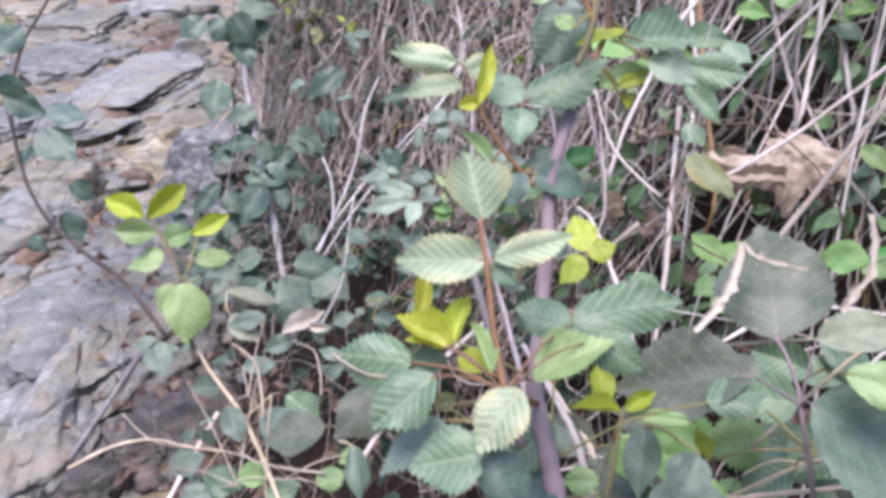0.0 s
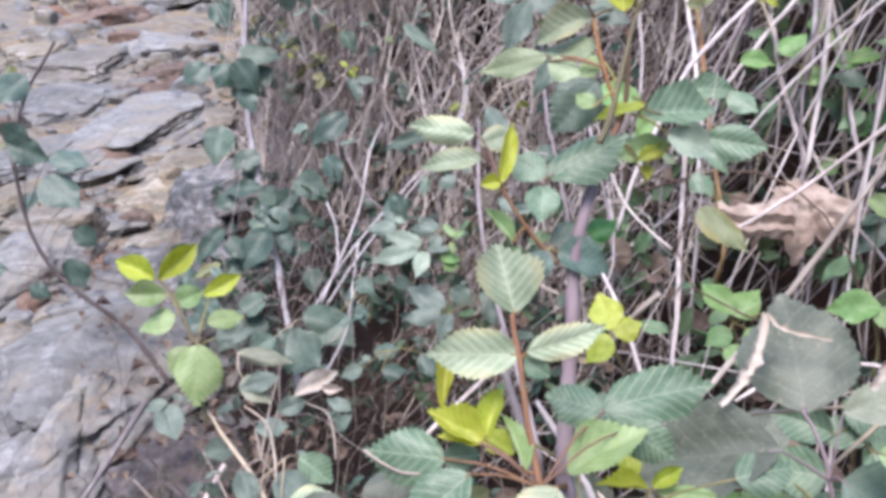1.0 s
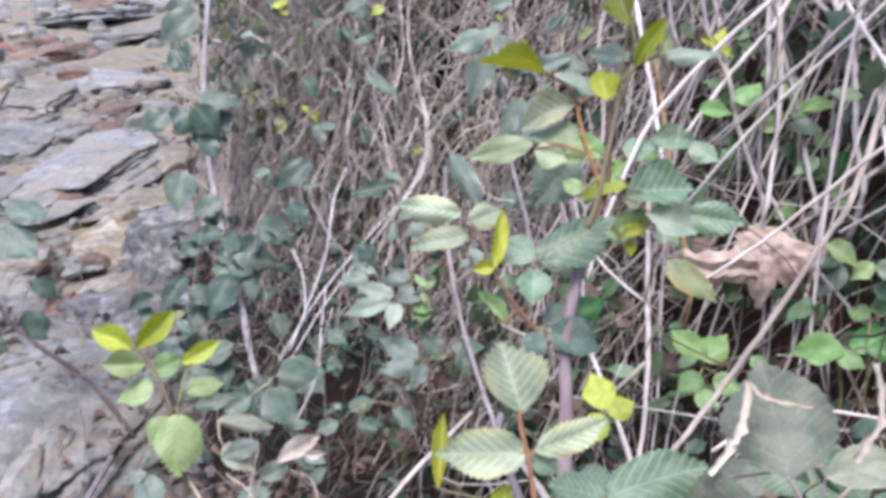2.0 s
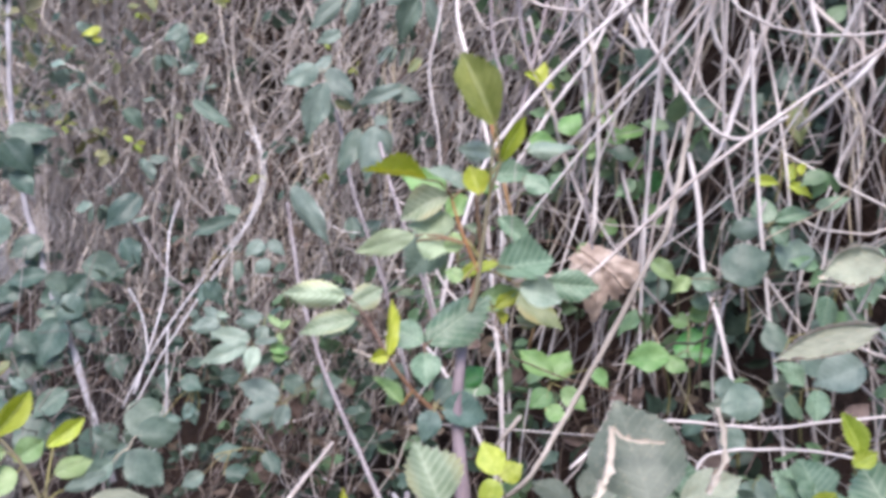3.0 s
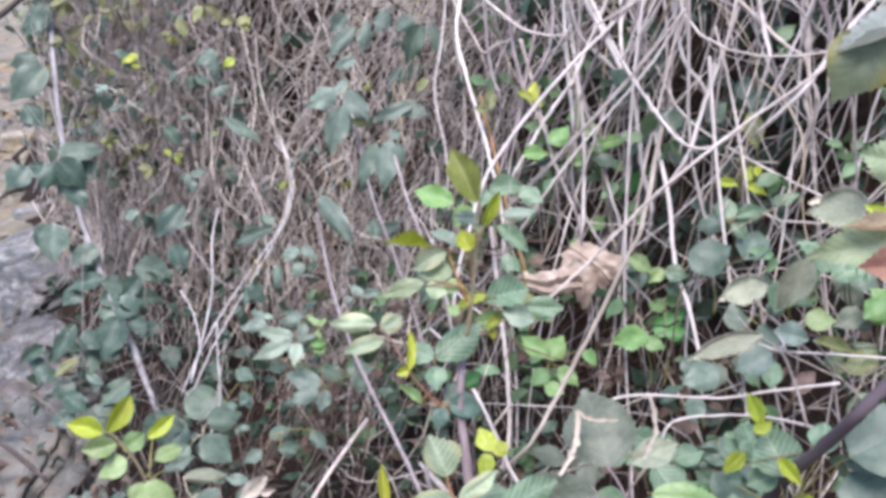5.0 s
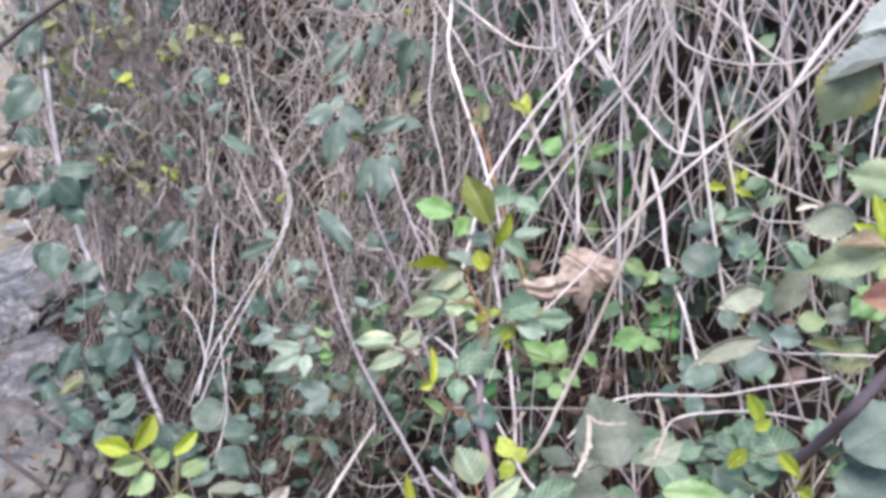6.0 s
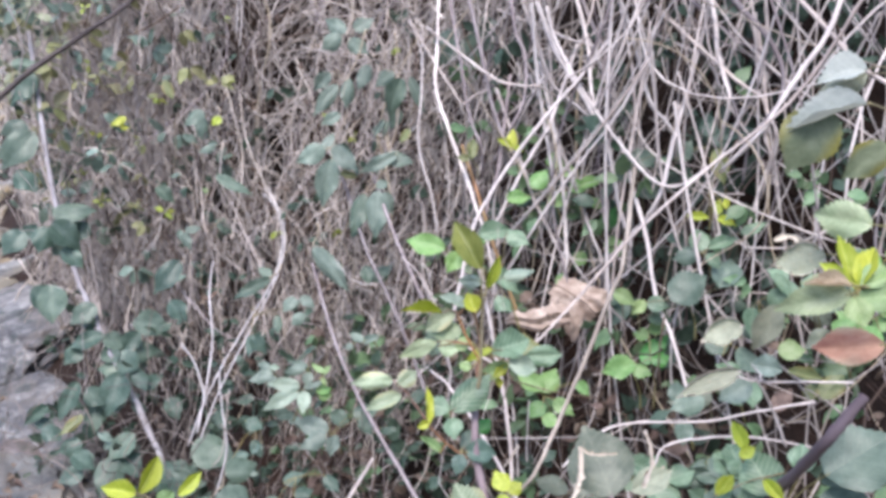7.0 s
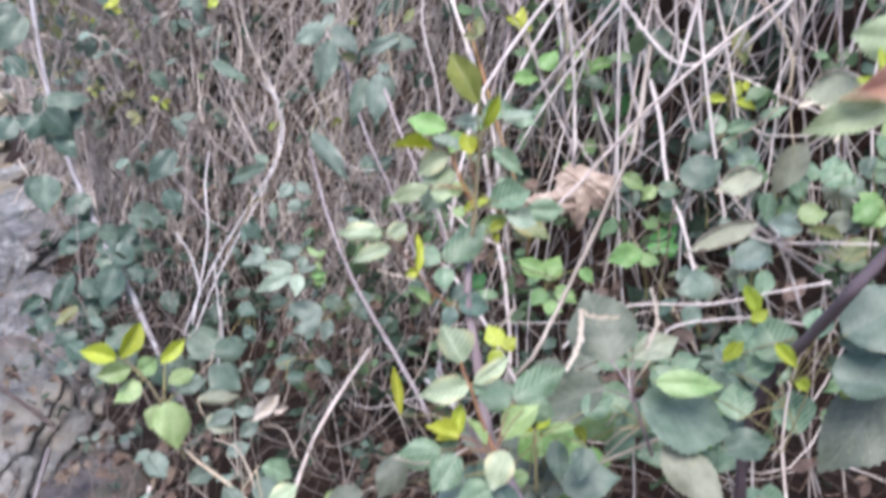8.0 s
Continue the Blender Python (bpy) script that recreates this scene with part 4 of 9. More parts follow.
    leaf_mass("hedge_leaves", "pale bluish-green leaves high in the thatch", 10, 95, (3.3, 4.6), (0.7, 1.7), (-0.10, 0.05), (0.03, 0.06), "blue")
    leaf_mass("hedge_leaves", "pale sage leaves at the far top of the thatch", 11, 60, (3.75, 4.7), (1.1, 1.75), (-0.10, 0.03), (0.025, 0.055), "sage")
    leaf_mass("hedge_leaves", "bright bramble leaves deep among the dry canes", 12, 70, (0.9, 2.7), (0.75, 1.25), (0.02, 0.14), (0.03, 0.06), "mid")
    leaf_mass("hedge_leaves", "brown dead leaves caught in the hedge", 5, 190, (1.5, 4.6), (0.05, 0.9), (0.0, 0.22), (0.02, 0.05), "dead", 1.0)
    leaf_mass("hedge_leaves", "small shrivelled brown leaves hanging in the thatch", 13, 190, (t0, t1), (0.55, 1.75), (0.0, 0.20), (0.010, 0.026), "dead", 1.2)
    leaf_mass("hedge_leaves", "brown dead leaves heaped under the dry canes", 14, 260, (0.5, 2.9), (0.10, 0.80), (-0.15, 0.30), (0.025, 0.055), "dead", 1.0)
    # An added canopy, out of view, that keeps sky light off the canes.
    leaf_mass("hedge_leaves", "unseen dark leaves added above the dry canes to shade them", 16, 1400, (0.2, 3.3), (1.80, 2.7), (0.05, 1.5), (0.06, 0.10), "old", 0.8)
    # Added as a dark backing: it stands in for deep shade in the gaps.
    leaf_mass("hedge_leaves", "dark leaves added deep behind the canes to darken the gaps", 17, 420, (0.3, 2.9), (0.5, 1.9), (0.50, 1.15), (0.05, 0.09), "old", 0.9)
    litter()


# ---- the young sprig nearest to the eye ----
p = thing("bramble_sprig", (0.049, 0.401, 0.986), "young bramble sprig with pale pleated leaves on a rusty stem", "bramble")
part_stem("cane", [(0.049, 0.401, 0.986), (0.037, 0.362, 1.016), (0.026, 0.326, 1.045), (0.023, 0.317, 1.055), (0.021, 0.324, 1.064), (0.018, 0.334, 1.081), (0.016, 0.344, 1.099), (0.014, 0.351, 1.109), (0.013, 0.357, 1.117)], 0.0020, 0.0011, "rusty", p)
leaf(p, (0.013, 0.357, 1.117), "pale", [((0.014, 0.357, 1.118), (0.009, 0.377, 1.137), 0.034, (0.10, -0.69, 0.71))], "rusty", 0.0007, curled="fold")
leaf(p, (0.016, 0.345, 1.101), "pale", [((0.015, 0.346, 1.103), (-0.027, 0.349, 1.103), 0.022, (-0.05, -0.82, 0.56)), ((0.019, 0.348, 1.103), (0.058, 0.354, 1.111), 0.015, (0.05, -0.93, 0.37))], "rusty", 0.0007)
leaf(p, (0.016, 0.345, 1.101), "mid", [((0.018, 0.351, 1.098), (0.027, 0.346, 1.094), 0.011, (-0.04, -0.69, 0.73))], "rusty", 0.0007)
leaf(p, (0.022, 0.318, 1.053), "young", [((-0.001, 0.331, 1.067), (-0.026, 0.344, 1.077), 0.015, (0.09, -0.51, 0.85)), ((0.000, 0.336, 1.065), (0.009, 0.355, 1.081), 0.012, (-0.25, -0.55, 0.80)), ((-0.002, 0.329, 1.068), (-0.022, 0.331, 1.069), 0.011, (0.06, -0.17, 0.98))], "rusty", 0.0007, curled="fold")
leaf(p, (0.021, 0.320, 1.058), "fresh", [((0.017, 0.321, 1.059), (0.009, 0.342, 1.076), 0.008, (0.29, -0.51, 0.81))], "rusty", 0.0007, curled="fold")
leaf(p, (0.022, 0.318, 1.053), "mid", [((-0.018, 0.328, 1.061), (-0.055, 0.332, 1.065), 0.024, (0.00, -0.73, 0.69)), ((-0.020, 0.332, 1.058), (-0.001, 0.334, 1.059), 0.012, (0.05, -0.75, 0.66)), ((-0.007, 0.317, 1.061), (-0.036, 0.300, 1.048), 0.024, (-0.12, -0.47, 0.87))], "rusty", 0.0007)
leaf(p, (0.024, 0.317, 1.054), "pale", [((0.030, 0.310, 1.058), (0.011, 0.294, 1.044), 0.024, (-0.20, -0.50, 0.84))], "rusty", 0.0007)
leaf(p, (0.024, 0.318, 1.053), "mid", [((0.061, 0.370, 1.056), (0.118, 0.380, 1.074), 0.027, (-0.17, -0.51, 0.85)), ((0.060, 0.370, 1.056), (0.032, 0.380, 1.060), 0.021, (-0.04, -0.49, 0.87)), ((0.070, 0.362, 1.051), (0.091, 0.349, 1.044), 0.020, (-0.22, -0.73, 0.65))], "rusty", 0.0007)
leaf(p, (0.024, 0.318, 1.053), "fresh", [((0.039, 0.341, 1.042), (0.079, 0.357, 1.058), 0.024, (-0.18, -0.45, 0.88))], "rusty", 0.0007)
leaf(p, (0.026, 0.302, 1.038), "mid", [((0.016, 0.304, 1.029), (-0.016, 0.301, 1.025), 0.027, (-0.02, -0.65, 0.76))], "green", 0.0010)
leaf(p, (0.026, 0.302, 1.038), "old", [((0.016, 0.303, 1.031), (0.026, 0.284, 1.018), 0.021, (-0.20, -0.62, 0.76))], "green", 0.0010)
leaf(p, (0.026, 0.303, 1.040), "mist", [((-0.004, 0.321, 1.034), (-0.034, 0.303, 1.021), 0.018, (-0.00, -0.59, 0.81))], "green", 0.0010)
leaf(p, (0.025, 0.313, 1.047), "olive", [((-0.008, 0.335, 1.030), (0.003, 0.341, 1.034), 0.009, (0.01, -0.60, 0.80))], "green", 0.0010)
cane("dry_twig", "thin pale twig lying across the leaves", "twig", [(-0.055, 0.338, 1.059), (-0.045, 0.331, 1.056), (-0.034, 0.327, 1.054), (-0.015, 0.326, 1.056)], 0.0009, 0.0007, "tan", "dry twigs")

# ---- the tall bramble behind it ----
p = thing("bramble_cane", (0.064, 0.361, 0.921), "tall purple bramble cane with dark and pale leaves", "bramble")
part_stem("cane", [(0.062, 0.354, 0.928), (0.059, 0.372, 0.943), (0.056, 0.384, 0.957), (0.051, 0.399, 0.977), (0.049, 0.410, 0.989), (0.052, 0.427, 1.013), (0.055, 0.443, 1.034), (0.058, 0.460, 1.059), (0.060, 0.476, 1.081), (0.065, 0.491, 1.101), (0.075, 0.512, 1.123), (0.087, 0.533, 1.142)], 0.0062, 0.0036, "purple", p)
part_stem("cane", [(0.084, 0.528, 1.136), (0.092, 0.541, 1.148), (0.100, 0.551, 1.163), (0.103, 0.561, 1.183), (0.103, 0.570, 1.209)], 0.0022, 0.0014, "rusty", p)
part_stem("side_cane", [(0.039, 0.376, 0.975), (0.030, 0.391, 1.006), (0.024, 0.400, 1.026), (0.017, 0.415, 1.045), (0.013, 0.427, 1.060), (0.016, 0.440, 1.064)], 0.0030, 0.0020, "lilac", p, "thin lilac-grey side cane")
part_stem("shoot", [(0.051, 0.479, 1.087), (0.040, 0.482, 1.099), (0.029, 0.486, 1.113), (0.019, 0.490, 1.129), (0.017, 0.490, 1.134)], 0.0018, 0.0009, "rusty", p)
leaf(p, (0.046, 0.483, 1.095), "old", [((0.048, 0.488, 1.095), (0.071, 0.497, 1.107), 0.016, (-0.08, -0.74, 0.67)), ((0.051, 0.482, 1.093), (0.083, 0.474, 1.088), 0.024, (-0.05, -0.64, 0.76)), ((0.045, 0.477, 1.096), (0.034, 0.468, 1.084), 0.016, (-0.19, -0.67, 0.72))], "green", 0.0010)
leaf(p, (0.046, 0.483, 1.095), "deep", [((0.074, 0.509, 1.092), (0.091, 0.513, 1.100), 0.016, (-0.12, -0.74, 0.66))], "green", 0.0010)
leaf(p, (0.017, 0.490, 1.134), "young", [((0.017, 0.489, 1.134), (0.024, 0.513, 1.164), 0.010, (0.22, -0.79, 0.57)), ((0.018, 0.490, 1.135), (0.005, 0.489, 1.134), 0.009, (-0.02, -0.88, 0.48))], "rusty", 0.0010, curled="fold")
leaf(p, (0.032, 0.484, 1.109), "fresh", [((0.025, 0.485, 1.099), (0.009, 0.500, 1.116), 0.009, (0.10, -0.67, 0.73))], "rusty", 0.0010, curled="fold")
leaf(p, (0.044, 0.499, 1.131), "mid", [((0.046, 0.499, 1.134), (0.096, 0.513, 1.158), 0.030, (-0.18, -0.64, 0.75)), ((0.045, 0.505, 1.132), (0.026, 0.516, 1.142), 0.020, (0.03, -0.69, 0.72)), ((0.043, 0.494, 1.131), (0.041, 0.483, 1.117), 0.026, (-0.07, -0.78, 0.63))], "rusty", 0.0010)
leaf(p, (0.017, 0.490, 1.134), "pale", [((0.006, 0.579, 1.139), (-0.040, 0.584, 1.145), 0.019, (-0.04, -0.89, 0.45)), ((0.010, 0.564, 1.127), (-0.032, 0.563, 1.124), 0.017, (-0.04, -0.65, 0.76)), ((0.009, 0.577, 1.132), (0.035, 0.583, 1.140), 0.018, (-0.02, -0.80, 0.60))], "rusty", 0.0010)
leaf(p, (0.104, 0.548, 1.164), "mid", [((0.113, 0.551, 1.157), (0.159, 0.547, 1.166), 0.034, (-0.18, -0.68, 0.71)), ((0.151, 0.550, 1.143), (0.191, 0.536, 1.140), 0.022, (-0.26, -0.86, 0.44))], "green", 0.0010)
leaf(p, (0.104, 0.547, 1.160), "frost", [((0.125, 0.536, 1.150), (0.154, 0.522, 1.140), 0.021, (-0.23, -0.82, 0.52))], "green", 0.0010)
leaf(p, (0.095, 0.534, 1.145), "fresh", [((0.098, 0.549, 1.130), (0.131, 0.551, 1.141), 0.018, (-0.15, -0.78, 0.61))], "green", 0.0010)
leaf(p, (0.095, 0.534, 1.146), "young", [((0.110, 0.544, 1.131), (0.131, 0.547, 1.141), 0.011, (-0.09, -0.87, 0.48)), ((0.116, 0.542, 1.116), (0.118, 0.551, 1.127), 0.008, (-0.17, -0.76, 0.62))], "green", 0.0010)
leaf(p, (0.105, 0.551, 1.170), "young", [((0.112, 0.544, 1.166), (0.079, 0.548, 1.162), 0.011, (-0.15, -0.40, 0.90))], "green", 0.0010)
leaf(p, (0.106, 0.560, 1.176), "blue", [((0.099, 0.641, 1.162), (0.065, 0.624, 1.128), 0.036, (-0.13, -0.82, 0.56))], "green", 0.0010)
part_stem("shoot", [(0.074, 0.494, 1.156), (0.080, 0.498, 1.169), (0.086, 0.508, 1.188), (0.091, 0.515, 1.204), (0.097, 0.524, 1.224), (0.108, 0.534, 1.244)], 0.0022, 0.0011, "green", p)
part_stem("shoot", [(0.083, 0.503, 1.179), (0.078, 0.514, 1.196), (0.075, 0.527, 1.212), (0.074, 0.537, 1.223)], 0.0013, 0.0008, "rusty", p)
leaf(p, (0.078, 0.514, 1.196), "mint", [((0.047, 0.532, 1.199), (0.006, 0.535, 1.192), 0.016, (-0.16, -0.83, 0.53)), ((0.076, 0.533, 1.203), (0.044, 0.546, 1.207), 0.020, (-0.17, -0.66, 0.73)), ((0.047, 0.525, 1.198), (0.065, 0.517, 1.192), 0.016, (-0.17, -0.75, 0.64))], "rusty", 0.0010)
leaf(p, (0.075, 0.536, 1.222), "pale", [((0.075, 0.546, 1.221), (0.040, 0.547, 1.209), 0.022, (-0.21, -0.76, 0.61))], "rusty", 0.0010)
leaf(p, (0.075, 0.536, 1.222), "frost", [((0.087, 0.541, 1.225), (0.061, 0.557, 1.235), 0.016, (0.02, -0.51, 0.86))], "rusty", 0.0010, curled="fold")
leaf(p, (0.075, 0.536, 1.222), "young", [((0.048, 0.501, 1.247), (0.009, 0.516, 1.254), 0.010, (-0.07, -0.56, 0.83))], "rusty", 0.0010, curled="fold")
leaf(p, (0.108, 0.534, 1.244), "young", [((0.108, 0.534, 1.244), (0.131, 0.547, 1.272), 0.011, (-0.13, -0.85, 0.51)), ((0.091, 0.524, 1.226), (0.088, 0.538, 1.242), 0.017, (-0.24, -0.75, 0.61)), ((0.108, 0.543, 1.268), (0.090, 0.556, 1.277), 0.010, (-0.16, -0.72, 0.68))], "green", 0.0010, curled="fold")
leaf(p, (0.108, 0.534, 1.244), "frost", [((0.108, 0.541, 1.248), (0.083, 0.553, 1.253), 0.014, (-0.20, -0.68, 0.71)), ((0.128, 0.538, 1.250), (0.161, 0.530, 1.256), 0.015, (-0.29, -0.65, 0.71))], "green", 0.0010)
leaf(p, (0.086, 0.506, 1.185), "fresh", [((0.078, 0.521, 1.199), (0.063, 0.520, 1.193), 0.013, (-0.22, -0.74, 0.64)), ((0.072, 0.502, 1.176), (0.064, 0.508, 1.180), 0.011, (-0.21, -0.71, 0.67))], "green", 0.0010)
leaf(p, (0.097, 0.524, 1.224), "lime", [((0.099, 0.521, 1.274), (0.085, 0.547, 1.321), 0.027, (-0.29, -0.87, 0.40))], "green", 0.0010)

# ---- the yellow-tipped shoot in front of the streambed ----
p = thing("young_shoot", (-0.260, 0.744, 0.793), "light green shoot with bright yellow tip leaves", "shrub shoot")
part_stem("stem", [(-0.260, 0.744, 0.793), (-0.267, 0.764, 0.835), (-0.274, 0.779, 0.867), (-0.286, 0.795, 0.898), (-0.303, 0.809, 0.920), (-0.313, 0.813, 0.925)], 0.0026, 0.0011, "green", p)
part_stem("side_stem", [(-0.269, 0.779, 0.867), (-0.264, 0.790, 0.887), (-0.258, 0.804, 0.908)], 0.0015, 0.0009, "green", p)
leaf(p, (-0.313, 0.813, 0.925), "young", [((-0.314, 0.813, 0.925), (-0.355, 0.819, 0.946), 0.025, (0.19, -0.80, 0.58)), ((-0.311, 0.812, 0.924), (-0.276, 0.852, 0.950), 0.024, (0.41, -0.73, 0.55))], "green", 0.0010, curled="fold")
leaf(p, (-0.258, 0.804, 0.908), "young", [((-0.264, 0.804, 0.909), (-0.229, 0.828, 0.922), 0.018, (0.32, -0.76, 0.57))], "green", 0.0010, curled="fold")
leaf(p, (-0.286, 0.795, 0.898), "fresh", [((-0.300, 0.802, 0.912), (-0.341, 0.793, 0.918), 0.026, (0.26, -0.77, 0.59)), ((-0.292, 0.793, 0.892), (-0.326, 0.778, 0.890), 0.028, (0.19, -0.54, 0.82)), ((-0.294, 0.798, 0.903), (-0.272, 0.813, 0.909), 0.025, (0.25, -0.67, 0.70))], "green", 0.0010)
leaf(p, (-0.269, 0.781, 0.872), "fresh", [((-0.259, 0.788, 0.887), (-0.223, 0.802, 0.889), 0.023, (0.22, -0.67, 0.71)), ((-0.265, 0.770, 0.871), (-0.263, 0.733, 0.837), 0.045, (0.22, -0.65, 0.72)), ((-0.277, 0.773, 0.867), (-0.291, 0.750, 0.851), 0.024, (0.23, -0.65, 0.73))], "green", 0.0010)
leaf(p, (-0.268, 0.777, 0.864), "mist", [((-0.251, 0.781, 0.872), (-0.210, 0.795, 0.873), 0.015, (0.28, -0.85, 0.44))], "green", 0.0010)

# ---- low brambles at the hedge foot ----
p = thing("low_bramble", (-0.146, 0.611, 0.676), "low bramble with dull grey-green leaves and dry twigs", "bramble")
part_stem("cane", [(-0.146, 0.611, 0.676), (-0.171, 0.652, 0.716), (-0.203, 0.694, 0.759), (-0.240, 0.730, 0.788), (-0.261, 0.755, 0.806)], 0.0030, 0.0018, "tan", p)
part_stem("twig", [(-0.116, 0.639, 0.735), (-0.169, 0.650, 0.735), (-0.215, 0.664, 0.741), (-0.281, 0.667, 0.749), (-0.320, 0.688, 0.769)], 0.0016, 0.0009, "tan", p)
part_stem("twig", [(-0.360, 0.641, 0.740), (-0.317, 0.650, 0.759), (-0.283, 0.661, 0.758), (-0.252, 0.662, 0.749), (-0.215, 0.664, 0.741)], 0.0017, 0.0010, "tan", p)
part_stem("twig", [(-0.181, 0.686, 0.765), (-0.185, 0.706, 0.784), (-0.194, 0.727, 0.804), (-0.219, 0.743, 0.815)], 0.0014, 0.0009, "tan", p)
part_stem("twig", [(-0.122, 0.687, 0.790), (-0.125, 0.705, 0.805), (-0.133, 0.723, 0.819), (-0.154, 0.735, 0.822)], 0.0010, 0.0007, "tan", p)
leaf(p, (-0.303, 0.754, 0.814), "mist", [((-0.304, 0.753, 0.812), (-0.287, 0.728, 0.787), 0.030, (0.25, -0.61, 0.75)), ((-0.300, 0.754, 0.814), (-0.321, 0.744, 0.813), 0.013, (0.18, -0.49, 0.85))], "tan", 0.0010)
leaf(p, (-0.227, 0.767, 0.843), "sage", [((-0.223, 0.764, 0.835), (-0.193, 0.749, 0.815), 0.026, (0.18, -0.64, 0.75)), ((-0.229, 0.783, 0.854), (-0.174, 0.784, 0.840), 0.018, (0.14, -0.83, 0.54))], "tan", 0.0010)
leaf(p, (-0.213, 0.989, 0.773), "blue", [((-0.207, 1.037, 0.758), (-0.153, 1.047, 0.758), 0.043, (0.13, -0.68, 0.72)), ((-0.217, 1.003, 0.758), (-0.183, 0.974, 0.724), 0.046, (0.14, -0.67, 0.73)), ((-0.235, 0.983, 0.760), (-0.262, 0.967, 0.752), 0.028, (0.16, -0.66, 0.73))], "tan", 0.0010)
leaf(p, (-0.198, 0.704, 0.779), "mist", [((-0.184, 0.696, 0.764), (-0.149, 0.680, 0.745), 0.036, (0.15, -0.58, 0.80)), ((-0.219, 0.699, 0.769), (-0.202, 0.672, 0.745), 0.025, (0.18, -0.58, 0.79)), ((-0.208, 0.733, 0.793), (-0.175, 0.742, 0.794), 0.021, (0.17, -0.61, 0.77)), ((-0.187, 0.764, 0.835), (-0.225, 0.751, 0.832), 0.019, (0.16, -0.64, 0.75))], "tan", 0.0010)
leaf(p, (-0.093, 0.587, 0.814), "blue", [((-0.080, 0.577, 0.816), (-0.076, 0.541, 0.791), 0.019, (-0.18, -0.58, 0.79))], "tan", 0.0010)
leaf(p, (-0.177, 0.664, 0.741), "pale", [((-0.169, 0.668, 0.751), (-0.128, 0.683, 0.754), 0.026, (0.14, -0.57, 0.81))], "tan", 0.0010)
leaf(p, (-0.160, 0.652, 0.716), "fresh", [((-0.125, 0.635, 0.727), (-0.097, 0.647, 0.731), 0.023, (0.10, -0.54, 0.83)), ((-0.081, 0.647, 0.754), (-0.102, 0.640, 0.750), 0.018, (0.07, -0.57, 0.82)), ((-0.204, 0.652, 0.716), (-0.179, 0.662, 0.718), 0.025, (0.17, -0.54, 0.83))], "tan", 0.0010)
leaf(p, (-0.175, 0.704, 0.779), "mid", [((-0.168, 0.737, 0.755), (-0.136, 0.722, 0.739), 0.032, (0.13, -0.60, 0.79)), ((-0.243, 0.670, 0.708), (-0.209, 0.666, 0.697), 0.031, (0.19, -0.54, 0.82)), ((-0.177, 0.645, 0.701), (-0.151, 0.657, 0.704), 0.027, (0.14, -0.53, 0.84))], "tan", 0.0010)
leaf(p, (-0.167, 0.747, 0.824), "bleached", [((-0.166, 0.738, 0.829), (-0.124, 0.765, 0.843), 0.020, (0.14, -0.63, 0.76)), ((-0.140, 0.742, 0.837), (-0.117, 0.742, 0.834), 0.009, (0.06, -0.94, 0.34))], "tan", 0.0010, curled="fold")
leaf(p, (-0.204, 0.650, 0.711), "mist", [((-0.187, 0.749, 0.803), (-0.159, 0.762, 0.809), 0.020, (0.15, -0.62, 0.77)), ((-0.263, 0.731, 0.767), (-0.230, 0.742, 0.766), 0.026, (0.21, -0.59, 0.78)), ((-0.283, 0.688, 0.700), (-0.258, 0.703, 0.702), 0.028, (0.22, -0.54, 0.81)), ((-0.232, 0.663, 0.693), (-0.257, 0.650, 0.690), 0.025, (0.18, -0.53, 0.83))], "tan", 0.0010)

# ---- the large dull leaves on the near side ----
p = thing("broad_bramble", (0.229, 0.415, 0.895), "old bramble with broad dull grey-green leaves and dry curled edges", "bramble")
part_stem("cane", [(0.229, 0.415, 0.895), (0.225, 0.431, 0.927), (0.220, 0.443, 0.953), (0.219, 0.447, 0.962), (0.215, 0.459, 0.976), (0.209, 0.470, 0.987)], 0.0018, 0.0011, "purple", p)
part_stem("stalk", [(0.220, 0.443, 0.953), (0.206, 0.447, 0.962), (0.191, 0.451, 0.970)], 0.0012, 0.0008, "purple", p)
leaf(p, (0.191, 0.451, 0.970), "grey", [((0.191, 0.451, 0.970), (0.106, 0.470, 0.957), 0.058, (-0.25, -0.50, 0.83))], "purple", 0.0010, near=False)
leaf(p, (0.209, 0.470, 0.987), "grey", [((0.212, 0.469, 0.985), (0.214, 0.522, 1.028), 0.077, (-0.28, -0.60, 0.75))], "purple", 0.0010, near=False)
leaf(p, (0.220, 0.443, 0.953), "blue", [((0.214, 0.419, 0.972), (0.275, 0.368, 0.958), 0.071, (-0.30, -0.56, 0.78))], "purple", 0.0010, near=False)
leaf(p, (0.220, 0.443, 0.953), "sage", [((0.235, 0.469, 0.985), (0.287, 0.465, 1.003), 0.030, (-0.31, -0.59, 0.74))], "purple", 0.0010, near=False)
leaf(p, (0.220, 0.443, 0.953), "mid", [((0.228, 0.460, 0.943), (0.193, 0.473, 0.940), 0.030, (-0.30, -0.62, 0.72))], "purple", 0.0010)
leaf(p, (0.225, 0.431, 0.927), "fresh", [((0.197, 0.479, 0.936), (0.152, 0.493, 0.931), 0.017, (-0.26, -0.61, 0.75)), ((0.228, 0.492, 0.893), (0.188, 0.494, 0.880), 0.035, (-0.28, -0.58, 0.77))], "green", 0.0010)
leaf(p, (0.225, 0.431, 0.927), "young", [((0.178, 0.468, 0.889), (0.175, 0.490, 0.903), 0.013, (-0.04, -0.54, 0.84))], "green", 0.0010)
